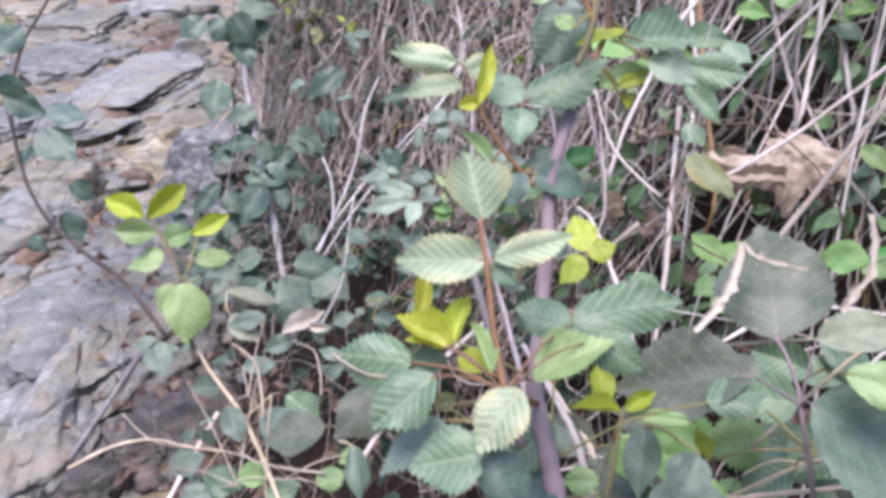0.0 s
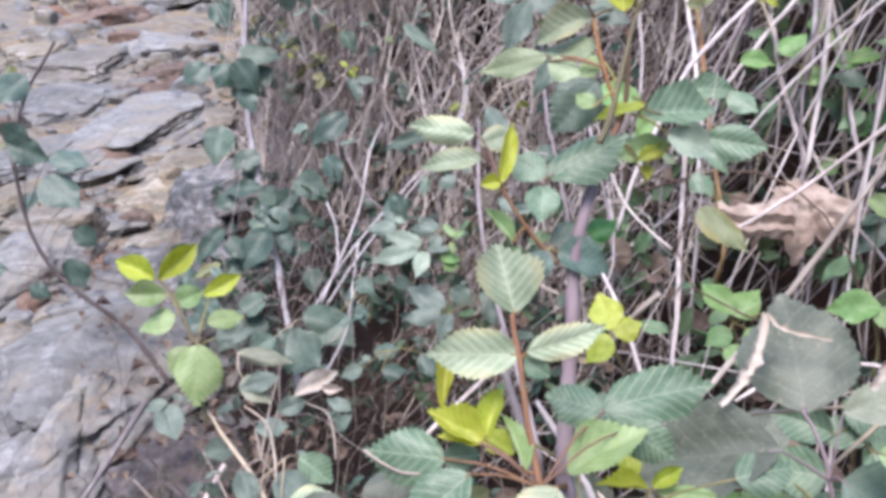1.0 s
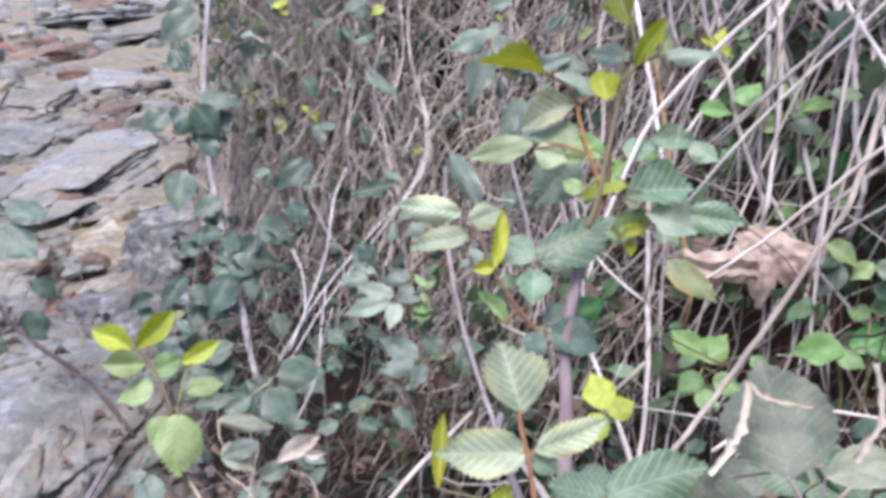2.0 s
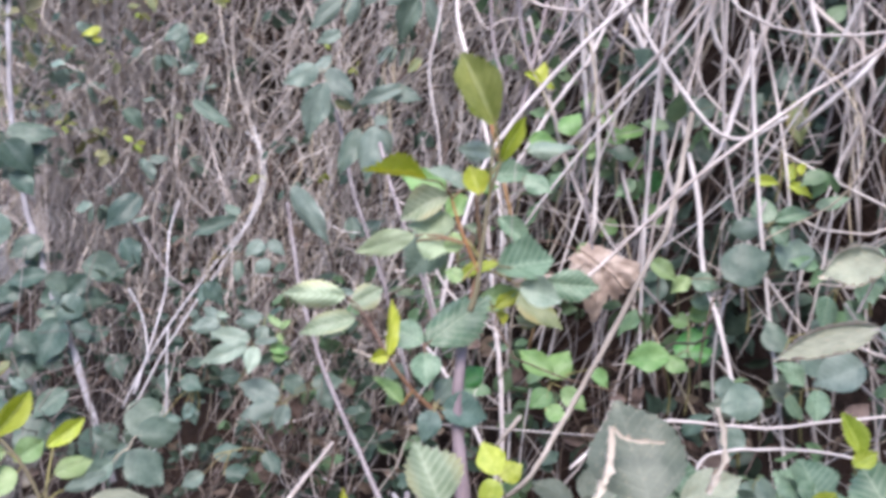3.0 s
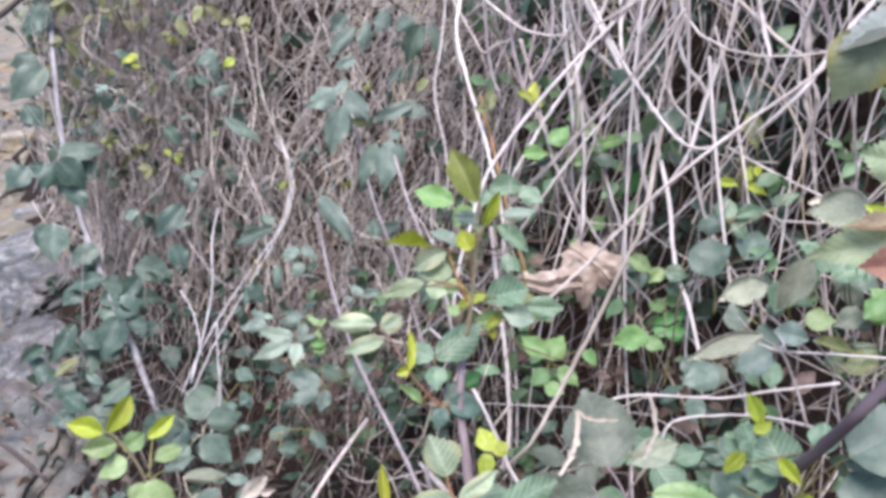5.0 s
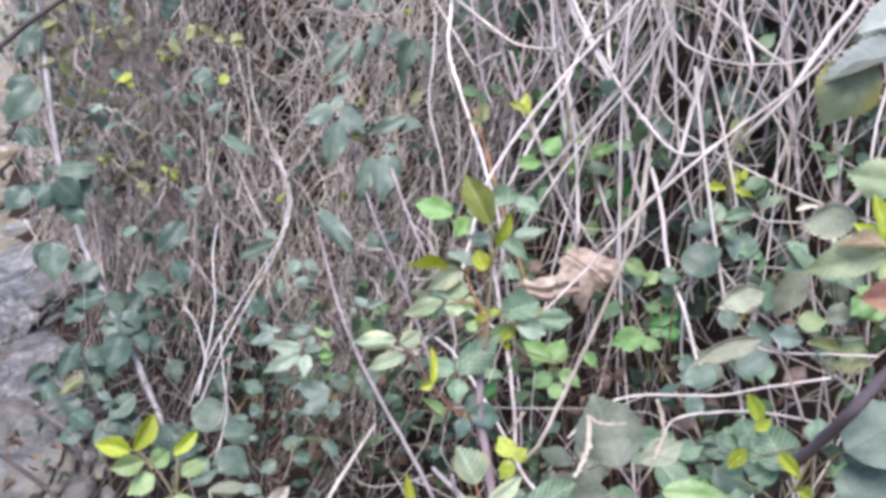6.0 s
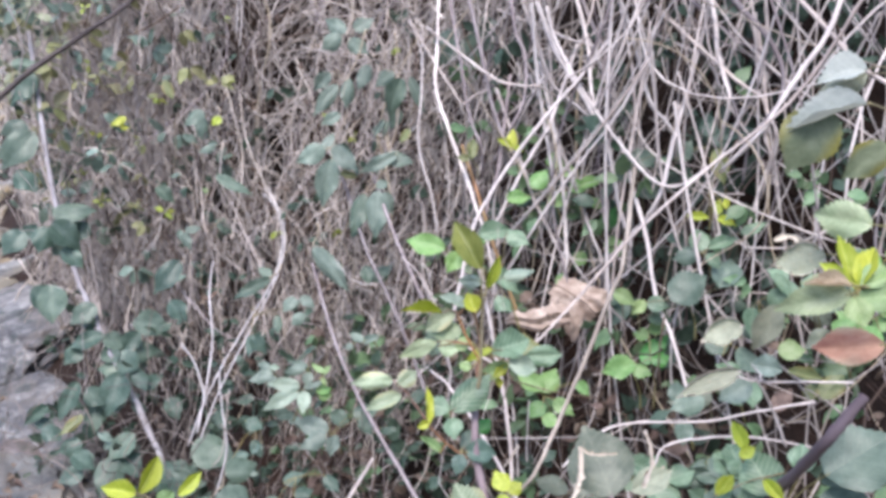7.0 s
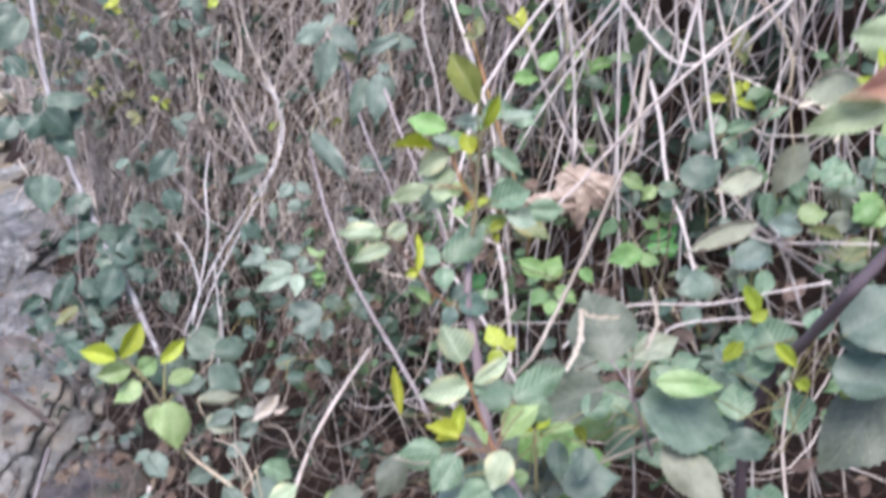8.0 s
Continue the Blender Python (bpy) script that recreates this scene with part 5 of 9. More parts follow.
leaf(p, (0.230, 0.435, 0.914), "mid", [((0.273, 0.514, 0.869), (0.233, 0.517, 0.856), 0.040, (-0.29, -0.53, 0.79)), ((0.286, 0.508, 0.881), (0.257, 0.494, 0.860), 0.041, (-0.31, -0.53, 0.79)), ((0.252, 0.497, 0.858), (0.222, 0.490, 0.843), 0.035, (-0.27, -0.52, 0.81)), ((0.293, 0.494, 0.850), (0.271, 0.485, 0.836), 0.041, (-0.31, -0.51, 0.80))], "green", 0.0010)
leaf(p, (0.135, 0.410, 0.953), "blue", [((0.111, 0.397, 0.973), (0.102, 0.366, 0.949), 0.022, (-0.36, -0.50, 0.79)), ((0.144, 0.398, 0.952), (0.129, 0.377, 0.934), 0.025, (-0.09, -0.61, 0.79))], "green", 0.0010, near=False)
part_stem("side_cane", [(0.403, 0.324, 1.145), (0.380, 0.321, 1.129), (0.357, 0.319, 1.112), (0.362, 0.358, 1.047), (0.366, 0.401, 0.978), (0.360, 0.425, 0.911), (0.353, 0.427, 0.847), (0.345, 0.414, 0.776)], 0.0055, 0.0070, "plum", p, "thick dark purple cane")
p = thing("bramble_sprig", (0.097, 0.416, 0.895), "small fresh sprig with yellow tips", "bramble", "sprigs in the hedge")
part_stem("stem", [(0.097, 0.416, 0.895), (0.104, 0.431, 0.927), (0.109, 0.442, 0.950)], 0.0020, 0.0012, "green", p)
leaf(p, (0.109, 0.442, 0.950), "young", [((0.110, 0.442, 0.951), (0.131, 0.449, 0.960), 0.011, (-0.07, -0.71, 0.70)), ((0.108, 0.441, 0.950), (0.076, 0.449, 0.949), 0.011, (-0.09, -0.28, 0.96)), ((0.101, 0.451, 0.947), (0.096, 0.475, 0.964), 0.015, (-0.14, -0.59, 0.80))], "green", 0.0010, curled="fold")
leaf(p, (0.109, 0.442, 0.950), "fresh", [((0.113, 0.441, 0.948), (0.154, 0.432, 0.950), 0.011, (-0.19, -0.76, 0.62)), ((0.096, 0.431, 0.904), (0.076, 0.434, 0.902), 0.018, (-0.13, -0.54, 0.83))], "green", 0.0010)
p = thing("bramble_sprig", (0.090, 0.452, 1.029), "yellow-green trifoliate bramble leaf on a thin stalk", "bramble", "sprigs in the hedge")
part_stem("stem", [(0.090, 0.452, 1.029), (0.083, 0.447, 1.042), (0.078, 0.444, 1.058)], 0.0012, 0.0008, "green", p)
leaf(p, (0.078, 0.444, 1.058), "young", [((0.078, 0.445, 1.060), (0.074, 0.462, 1.076), 0.018, (-0.13, -0.69, 0.71)), ((0.079, 0.444, 1.059), (0.092, 0.446, 1.063), 0.018, (-0.13, -0.69, 0.72)), ((0.078, 0.443, 1.057), (0.066, 0.437, 1.049), 0.015, (-0.13, -0.68, 0.72))], "green", 0.0010)

# ---- dry curled rims and straw twigs beside the broad leaves ----
curl("white dry curled edge of a dead leaf", [(0.190, 0.501, 1.040), (0.185, 0.490, 1.028), (0.178, 0.481, 1.017), (0.170, 0.474, 1.006), (0.156, 0.468, 0.994)], 0.0022)
curl("brittle pale leaf stalk broken at its end", [(0.190, 0.501, 1.040), (0.199, 0.492, 1.033), (0.229, 0.487, 1.027)], 0.0012)
curl("white dry curled edge of a dead leaf", [(0.237, 0.443, 1.084), (0.237, 0.432, 1.069), (0.232, 0.422, 1.057), (0.222, 0.415, 1.047), (0.216, 0.413, 1.040)], 0.0019)
cane("dry_twig", "short broken straw-coloured twig", "twig", [(0.108, 0.530, 1.020), (0.120, 0.534, 1.029), (0.131, 0.538, 1.037)], 0.0014, 0.0019, "tan", "dry twigs")
cane("dry_twig", "thin pale twig lying across the leaves", "twig", [(0.311, 0.522, 0.956), (0.276, 0.511, 0.934), (0.215, 0.488, 0.884)], 0.0016, 0.0013, "tan", "dry twigs")
cane("dry_twig", "thin pale twig lying across the leaves", "twig", [(0.289, 0.460, 0.873), (0.235, 0.459, 0.869), (0.177, 0.456, 0.863)], 0.0024, 0.0016, "tan", "dry twigs")
cane("dry_twig", "forked pale twig under the broad leaves", "twig", [(0.280, 0.484, 0.877), (0.253, 0.483, 0.874), (0.199, 0.473, 0.853)], 0.0014, 0.0011, "tan", "dry twigs")
cane("dry_twig", "thin fork of a pale twig", "twig", [(0.253, 0.483, 0.874), (0.231, 0.484, 0.876), (0.209, 0.480, 0.867)], 0.0009, 0.0007, "tan", "dry twigs")
cane("dry_twig", "straw-coloured twig lying under the leaves", "twig", [(0.183, 0.519, 0.949), (0.236, 0.520, 0.953), (0.264, 0.521, 0.954)], 0.0014, 0.0011, "tan", "dry twigs")
cane("dry_twig", "long straw-coloured twig bent above the leaves", "twig", [(0.275, 0.737, 0.816), (0.328, 0.747, 0.842), (0.383, 0.740, 0.857), (0.486, 0.683, 0.864), (0.528, 0.648, 0.886), (0.596, 0.590, 0.920)], 0.0020, 0.0017, "pale", "dry twigs")
cane("dry_twig", "straw-coloured twig arching over the leaves", "twig", [(0.396, 0.680, 0.808), (0.419, 0.688, 0.838), (0.472, 0.659, 0.855), (0.513, 0.612, 0.873), (0.564, 0.555, 0.877)], 0.0019, 0.0017, "pale", "dry twigs")
cane("dry_twig", "straw-coloured twig lying over the wilted leaves", "twig", [(0.356, 0.466, 1.107), (0.385, 0.453, 1.094), (0.430, 0.430, 1.093), (0.473, 0.407, 1.092)], 0.0013, 0.0011, "pale", "dry twigs")
cane("dry_twig", "thin dark twig crossing under the wilted leaves", "twig", [(0.392, 0.471, 1.087), (0.427, 0.463, 1.065), (0.468, 0.452, 1.040)], 0.0009, 0.0007, "dry", "dry twigs")

# ---- the shoot that leans in beside the eye ----
p = thing("leaning_shoot", (0.401, 0.285, 1.369), "leaning bramble shoot with olive, pale and rusty leaves", "bramble")
part_stem("shoot", [(0.401, 0.285, 1.369), (0.367, 0.270, 1.337), (0.340, 0.262, 1.313), (0.318, 0.260, 1.307)], 0.0018, 0.0010, "green", p)
part_stem("twig", [(0.483, 0.339, 1.443), (0.442, 0.333, 1.427), (0.405, 0.330, 1.422), (0.386, 0.340, 1.430)], 0.0016, 0.0009, "green", p)
leaf(p, (0.390, 0.337, 1.427), "moss", [((0.355, 0.349, 1.429), (0.322, 0.352, 1.376), 0.046, (-0.64, -0.69, 0.35))], "green", 0.0010, near=False)
# The silvery blades paint a sheen along the tops of the leaves.
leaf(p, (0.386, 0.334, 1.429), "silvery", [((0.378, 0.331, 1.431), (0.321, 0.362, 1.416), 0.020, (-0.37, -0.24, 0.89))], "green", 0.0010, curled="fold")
leaf(p, (0.415, 0.350, 1.447), "sage", [((0.407, 0.363, 1.445), (0.372, 0.386, 1.426), 0.023, (-0.65, -0.65, 0.40))], "green", 0.0010, near=False)
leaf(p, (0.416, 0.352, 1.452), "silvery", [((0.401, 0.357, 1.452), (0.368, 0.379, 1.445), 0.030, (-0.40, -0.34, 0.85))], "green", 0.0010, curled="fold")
leaf(p, (0.410, 0.322, 1.406), "moss", [((0.404, 0.329, 1.392), (0.372, 0.346, 1.365), 0.028, (-0.67, -0.64, 0.38))], "green", 0.0010, near=False)
leaf(p, (0.367, 0.270, 1.337), "mint", [((0.376, 0.310, 1.332), (0.346, 0.348, 1.337), 0.032, (-0.62, -0.57, 0.55))], "green", 0.0010)
leaf(p, (0.317, 0.260, 1.307), "young", [((0.315, 0.261, 1.307), (0.325, 0.297, 1.338), 0.015, (-0.34, -0.56, 0.76)), ((0.312, 0.264, 1.313), (0.302, 0.288, 1.322), 0.011, (-0.49, -0.49, 0.72)), ((0.318, 0.260, 1.308), (0.343, 0.275, 1.335), 0.017, (-0.59, -0.34, 0.73))], "green", 0.0010, curled="fold")
leaf(p, (0.317, 0.260, 1.307), "mint", [((0.311, 0.261, 1.305), (0.262, 0.291, 1.292), 0.024, (-0.52, -0.58, 0.63)), ((0.311, 0.265, 1.314), (0.286, 0.290, 1.314), 0.016, (-0.42, -0.42, 0.81))], "green", 0.0010)
leaf(p, (0.317, 0.260, 1.307), "fresh", [((0.315, 0.258, 1.301), (0.337, 0.244, 1.306), 0.023, (-0.49, -0.48, 0.73)), ((0.313, 0.260, 1.303), (0.308, 0.242, 1.288), 0.019, (-0.49, -0.48, 0.72)), ((0.317, 0.262, 1.311), (0.342, 0.256, 1.324), 0.018, (-0.50, -0.49, 0.72))], "green", 0.0010)
leaf(p, (0.339, 0.260, 1.309), "sage", [((0.368, 0.351, 1.291), (0.329, 0.375, 1.281), 0.035, (-0.49, -0.52, 0.70))], "green", 0.0010, curled="rim")
leaf(p, (0.332, 0.320, 1.266), "sage", [((0.340, 0.373, 1.237), (0.307, 0.369, 1.200), 0.025, (-0.53, -0.65, 0.55))], "green", 0.0010)
leaf(p, (0.150, 0.057, 1.402), "rust", [((0.137, 0.064, 1.409), (0.112, 0.084, 1.403), 0.018, (-0.64, -0.65, 0.41))], "green", 0.0010, near=False)
leaf(p, (0.321, 0.254, 1.311), "straw", [((0.308, 0.258, 1.314), (0.282, 0.282, 1.313), 0.011, (-0.33, -0.32, 0.89))], "green", 0.0010, curled="fold")
p = thing("wilted_bramble", (0.387, 0.404, 1.038), "wilted bramble with pale crumpled sage leaves", "bramble")
part_stem("cane", [(0.387, 0.404, 1.038), (0.383, 0.421, 1.072), (0.365, 0.428, 1.113), (0.335, 0.430, 1.137), (0.318, 0.432, 1.157)], 0.0014, 0.0009, "dry", p)
leaf(p, (0.329, 0.431, 1.149), "sage", [((0.346, 0.432, 1.185), (0.307, 0.445, 1.172), 0.034, (-0.41, -0.56, 0.72))], "dry", 0.0010, curled="rim")
leaf(p, (0.339, 0.426, 1.132), "sage", [((0.331, 0.412, 1.146), (0.266, 0.430, 1.125), 0.026, (-0.39, -0.53, 0.75))], "dry", 0.0010, curled="rim")
leaf(p, (0.373, 0.430, 1.111), "mist", [((0.383, 0.462, 1.112), (0.408, 0.440, 1.110), 0.024, (-0.40, -0.53, 0.75)), ((0.413, 0.497, 1.058), (0.383, 0.504, 1.047), 0.033, (-0.40, -0.51, 0.76))], "dry", 0.0010)
leaf(p, (0.374, 0.439, 1.105), "fresh", [((0.445, 0.494, 1.094), (0.466, 0.482, 1.097), 0.025, (-0.43, -0.52, 0.74))], "dry", 0.0010)
leaf(p, (0.417, 0.422, 1.094), "olive", [((0.406, 0.433, 1.112), (0.433, 0.407, 1.110), 0.014, (-0.43, -0.51, 0.75)), ((0.442, 0.418, 1.074), (0.474, 0.424, 1.096), 0.025, (-0.44, -0.47, 0.76)), ((0.429, 0.421, 1.074), (0.438, 0.431, 1.085), 0.015, (-0.43, -0.48, 0.77))], "dry", 0.0010)

# ---- leaves low on the near side ----
p = thing("low_bramble", (0.333, 0.316, 0.826), "low bramble with round mid-green leaves and yellow tips", "bramble")
part_stem("cane", [(0.333, 0.316, 0.826), (0.344, 0.357, 0.908), (0.364, 0.380, 0.971), (0.387, 0.391, 1.013)], 0.0018, 0.0010, "dry", p)
leaf(p, (0.364, 0.380, 0.971), "mid", [((0.361, 0.388, 0.995), (0.360, 0.432, 1.020), 0.041, (-0.40, -0.46, 0.79)), ((0.383, 0.375, 1.024), (0.396, 0.390, 1.041), 0.055, (-0.43, -0.46, 0.78))], "green", 0.0010)
leaf(p, (0.364, 0.380, 0.971), "blue", [((0.370, 0.338, 1.015), (0.413, 0.301, 1.018), 0.048, (-0.43, -0.44, 0.79)), ((0.375, 0.334, 1.054), (0.435, 0.325, 1.083), 0.064, (-0.45, -0.45, 0.78))], "green", 0.0010, near=False)
leaf(p, (0.357, 0.376, 0.948), "mid", [((0.326, 0.420, 0.970), (0.326, 0.431, 0.977), 0.033, (-0.37, -0.47, 0.80)), ((0.313, 0.391, 0.933), (0.325, 0.416, 0.951), 0.038, (-0.35, -0.45, 0.82)), ((0.362, 0.360, 0.922), (0.375, 0.389, 0.943), 0.040, (-0.39, -0.42, 0.82)), ((0.362, 0.405, 0.983), (0.339, 0.411, 0.976), 0.030, (-0.40, -0.46, 0.79))], "green", 0.0010)
leaf(p, (0.347, 0.362, 0.918), "fresh", [((0.219, 0.399, 1.006), (0.275, 0.365, 1.007), 0.027, (-0.38, -0.61, 0.69))], "green", 0.0010)
leaf(p, (0.344, 0.357, 0.908), "blue", [((0.277, 0.364, 0.929), (0.324, 0.349, 0.940), 0.034, (-0.34, -0.44, 0.83)), ((0.382, 0.349, 1.040), (0.421, 0.323, 1.048), 0.027, (-0.53, -0.66, 0.52))], "green", 0.0010, near=False)
leaf(p, (0.387, 0.391, 1.013), "young", [((0.312, 0.421, 0.987), (0.339, 0.427, 1.003), 0.016, (-0.36, -0.48, 0.80)), ((0.349, 0.392, 1.017), (0.356, 0.364, 1.004), 0.014, (-0.40, -0.47, 0.78)), ((0.371, 0.362, 0.973), (0.365, 0.379, 0.980), 0.013, (-0.41, -0.43, 0.80)), ((0.399, 0.340, 0.969), (0.400, 0.352, 0.975), 0.010, (-0.43, -0.41, 0.80))], "green", 0.0010, curled="fold")
leaf(p, (0.344, 0.419, 1.022), "young", [((0.345, 0.416, 1.037), (0.349, 0.447, 1.059), 0.015, (-0.40, -0.49, 0.77)), ((0.337, 0.416, 1.033), (0.355, 0.415, 1.042), 0.013, (-0.40, -0.49, 0.78))], "green", 0.0010, curled="fold")
leaf(p, (0.431, 0.324, 0.933), "grey", [((0.433, 0.325, 0.980), (0.352, 0.312, 0.915), 0.071, (-0.51, -0.45, 0.73))], "green", 0.0010, near=False)
leaf(p, (0.244, 0.392, 0.922), "sage", [((0.221, 0.384, 0.937), (0.252, 0.315, 0.904), 0.042, (-0.33, -0.52, 0.78))], "green", 0.0010, near=False)
p = thing("low_bramble", (0.039, 0.345, 0.903), "low bramble with grey-green leaves under the sprig", "bramble")
part_stem("cane", [(0.071, 0.344, 0.875), (0.060, 0.396, 0.920), (0.055, 0.440, 0.957)], 0.0030, 0.0020, "plum", p)
leaf(p, (0.060, 0.396, 0.920), "blue", [((0.119, 0.407, 0.906), (0.178, 0.388, 0.910), 0.044, (-0.21, -0.48, 0.85))], "green", 0.0010, near=False)
leaf(p, (0.057, 0.402, 0.930), "old", [((0.009, 0.408, 0.960), (0.028, 0.385, 0.949), 0.036, (-0.13, -0.51, 0.85)), ((0.044, 0.395, 0.955), (0.043, 0.365, 0.936), 0.035, (-0.16, -0.50, 0.85))], "green", 0.0010)
leaf(p, (0.059, 0.406, 0.940), "mid", [((0.159, 0.437, 0.960), (0.194, 0.437, 0.971), 0.029, (-0.25, -0.51, 0.82)), ((0.072, 0.491, 0.972), (0.099, 0.486, 0.974), 0.037, (-0.18, -0.55, 0.82)), ((0.059, 0.401, 0.973), (0.035, 0.386, 0.959), 0.029, (-0.18, -0.51, 0.84))], "green", 0.0010)
leaf(p, (0.052, 0.404, 0.930), "grey", [((-0.033, 0.414, 0.992), (-0.067, 0.390, 0.973), 0.028, (-0.10, -0.54, 0.84)), ((-0.076, 0.427, 0.951), (-0.108, 0.422, 0.946), 0.030, (-0.06, -0.52, 0.85))], "green", 0.0010, near=False)
leaf(p, (0.058, 0.445, 0.967), "young", [((0.006, 0.431, 1.000), (0.022, 0.419, 0.995), 0.015, (-0.13, -0.55, 0.83)), ((-0.019, 0.477, 0.986), (-0.013, 0.519, 1.015), 0.010, (-0.11, -0.56, 0.82))], "green", 0.0010, curled="fold")

# ---- the crumpled dead leaf ----
dead_leaf((0.479, 1.055, 0.895))

# ---- bright young brambles under the dry canes ----
p = thing("bramble_sprig", (0.379, 0.976, 0.681), "small bright green bramble sprig among dry canes", "bramble", "sprigs in the hedge")
part_stem("stem", [(0.379, 0.976, 0.681), (0.372, 0.976, 0.727), (0.356, 0.979, 0.773)], 0.0017, 0.0010, "green", p)
leaf(p, (0.356, 0.979, 0.773), "bright", [((0.359, 0.975, 0.790), (0.322, 1.019, 0.814), 0.035, (-0.36, -0.65, 0.67)), ((0.350, 0.976, 0.787), (0.388, 0.993, 0.812), 0.040, (-0.22, -0.60, 0.77)), ((0.369, 0.964, 0.773), (0.389, 0.929, 0.753), 0.028, (-0.38, -0.62, 0.69)), ((0.351, 0.968, 0.770), (0.318, 0.957, 0.752), 0.029, (-0.22, -0.59, 0.78)), ((0.338, 0.951, 0.751), (0.364, 0.933, 0.745), 0.026, (-0.22, -0.58, 0.79)), ((0.413, 0.964, 0.796), (0.427, 0.938, 0.781), 0.021, (-0.26, -0.59, 0.77))], "green", 0.0010, near=False)
p = thing("bramble_sprig", (0.535, 0.948, 0.707), "small bright green bramble sprig among dry canes", "bramble", "sprigs in the hedge")
part_stem("stem", [(0.535, 0.948, 0.707), (0.532, 0.947, 0.752), (0.518, 0.948, 0.797)], 0.0017, 0.0010, "green", p)
leaf(p, (0.518, 0.948, 0.797), "bright", [((0.524, 0.941, 0.810), (0.466, 0.966, 0.804), 0.042, (-0.31, -0.57, 0.76)), ((0.515, 0.942, 0.807), (0.540, 0.917, 0.798), 0.027, (-0.31, -0.57, 0.76))], "green", 0.0010, near=False)
p = thing("bramble_sprig", (0.558, 0.941, 0.706), "deep green bramble sprig among dry canes", "bramble", "sprigs in the hedge")
part_stem("stem", [(0.558, 0.941, 0.706), (0.564, 0.946, 0.757), (0.560, 0.954, 0.808)], 0.0017, 0.0010, "green", p)
leaf(p, (0.560, 0.954, 0.808), "deep", [((0.542, 0.955, 0.801), (0.606, 0.970, 0.839), 0.037, (-0.32, -0.57, 0.76)), ((0.550, 0.936, 0.812), (0.581, 0.928, 0.820), 0.027, (-0.33, -0.57, 0.76))], "green", 0.0010, near=False)
leaf(p, (0.560, 0.954, 0.808), "bright", [((0.572, 0.976, 0.839), (0.555, 0.992, 0.843), 0.025, (-0.33, -0.58, 0.74)), ((0.572, 0.980, 0.846), (0.599, 0.974, 0.854), 0.027, (-0.34, -0.59, 0.74))], "green", 0.0010, near=False)
p = thing("bramble_sprig", (0.634, 0.926, 0.839), "blue-green bramble sprig with broad round leaves", "bramble", "sprigs in the hedge")
part_stem("stem", [(0.634, 0.926, 0.839), (0.634, 0.927, 0.875), (0.622, 0.929, 0.912)], 0.0017, 0.0010, "green", p)
leaf(p, (0.622, 0.929, 0.912), "blue", [((0.583, 0.925, 0.931), (0.655, 0.929, 0.970), 0.061, (-0.36, -0.59, 0.72)), ((0.692, 0.939, 0.923), (0.732, 0.964, 0.966), 0.049, (-0.31, -0.67, 0.68))], "green", 0.0010, near=False)
leaf(p, (0.622, 0.929, 0.912), "mid", [((0.562, 0.969, 0.915), (0.595, 0.944, 0.910), 0.030, (-0.34, -0.60, 0.72)), ((0.567, 0.974, 0.879), (0.605, 0.952, 0.879), 0.026, (-0.34, -0.59, 0.73))], "green", 0.0010, near=False)
p = thing("bramble_sprig", (0.703, 0.982, 0.925), "blue-green bramble sprig among dry canes", "bramble", "sprigs in the hedge")
part_stem("stem", [(0.703, 0.982, 0.925), (0.699, 0.979, 0.951), (0.683, 0.978, 0.978)], 0.0017, 0.0010, "green", p)
leaf(p, (0.683, 0.978, 0.978), "blue", [((0.678, 0.980, 0.979), (0.635, 1.000, 0.972), 0.034, (-0.40, -0.60, 0.69))], "green", 0.0010, near=False)
leaf(p, (0.683, 0.978, 0.978), "mid", [((0.688, 0.979, 0.983), (0.686, 1.007, 1.007), 0.035, (-0.41, -0.60, 0.69)), ((0.695, 0.978, 0.984), (0.748, 0.964, 1.005), 0.026, (-0.41, -0.60, 0.68)), ((0.684, 0.968, 0.980), (0.694, 0.941, 0.963), 0.024, (-0.41, -0.60, 0.69)), ((0.762, 0.979, 0.999), (0.809, 0.963, 1.015), 0.022, (-0.44, -0.59, 0.67))], "green", 0.0010, near=False)
p = thing("bramble_sprig", (0.732, 1.029, 0.994), "yellowing bramble sprig among dry canes", "bramble", "sprigs in the hedge")
part_stem("stem", [(0.732, 1.029, 0.994), (0.740, 1.033, 1.032), (0.738, 1.040, 1.070)], 0.0017, 0.0010, "green", p)
leaf(p, (0.738, 1.040, 1.070), "olive", [((0.767, 1.064, 1.137), (0.758, 1.022, 1.086), 0.033, (-0.45, -0.65, 0.62))], "green", 0.0010, near=False)
leaf(p, (0.738, 1.040, 1.070), "young", [((0.728, 1.004, 1.033), (0.746, 1.019, 1.060), 0.019, (-0.43, -0.61, 0.66)), ((0.714, 1.006, 1.030), (0.683, 1.033, 1.036), 0.016, (-0.42, -0.62, 0.66)), ((0.727, 1.002, 1.029), (0.753, 0.974, 1.020), 0.018, (-0.43, -0.61, 0.66)), ((0.747, 1.002, 1.041), (0.756, 1.016, 1.060), 0.012, (-0.44, -0.61, 0.66))], "green", 0.0010, near=False)
p = thing("bramble_sprig", (0.824, 1.090, 0.980), "dark bramble sprig behind dry canes", "bramble", "sprigs in the hedge")
part_stem("stem", [(0.824, 1.090, 0.980), (0.817, 1.107, 1.050), (0.799, 1.126, 1.118)], 0.0017, 0.0010, "green", p)
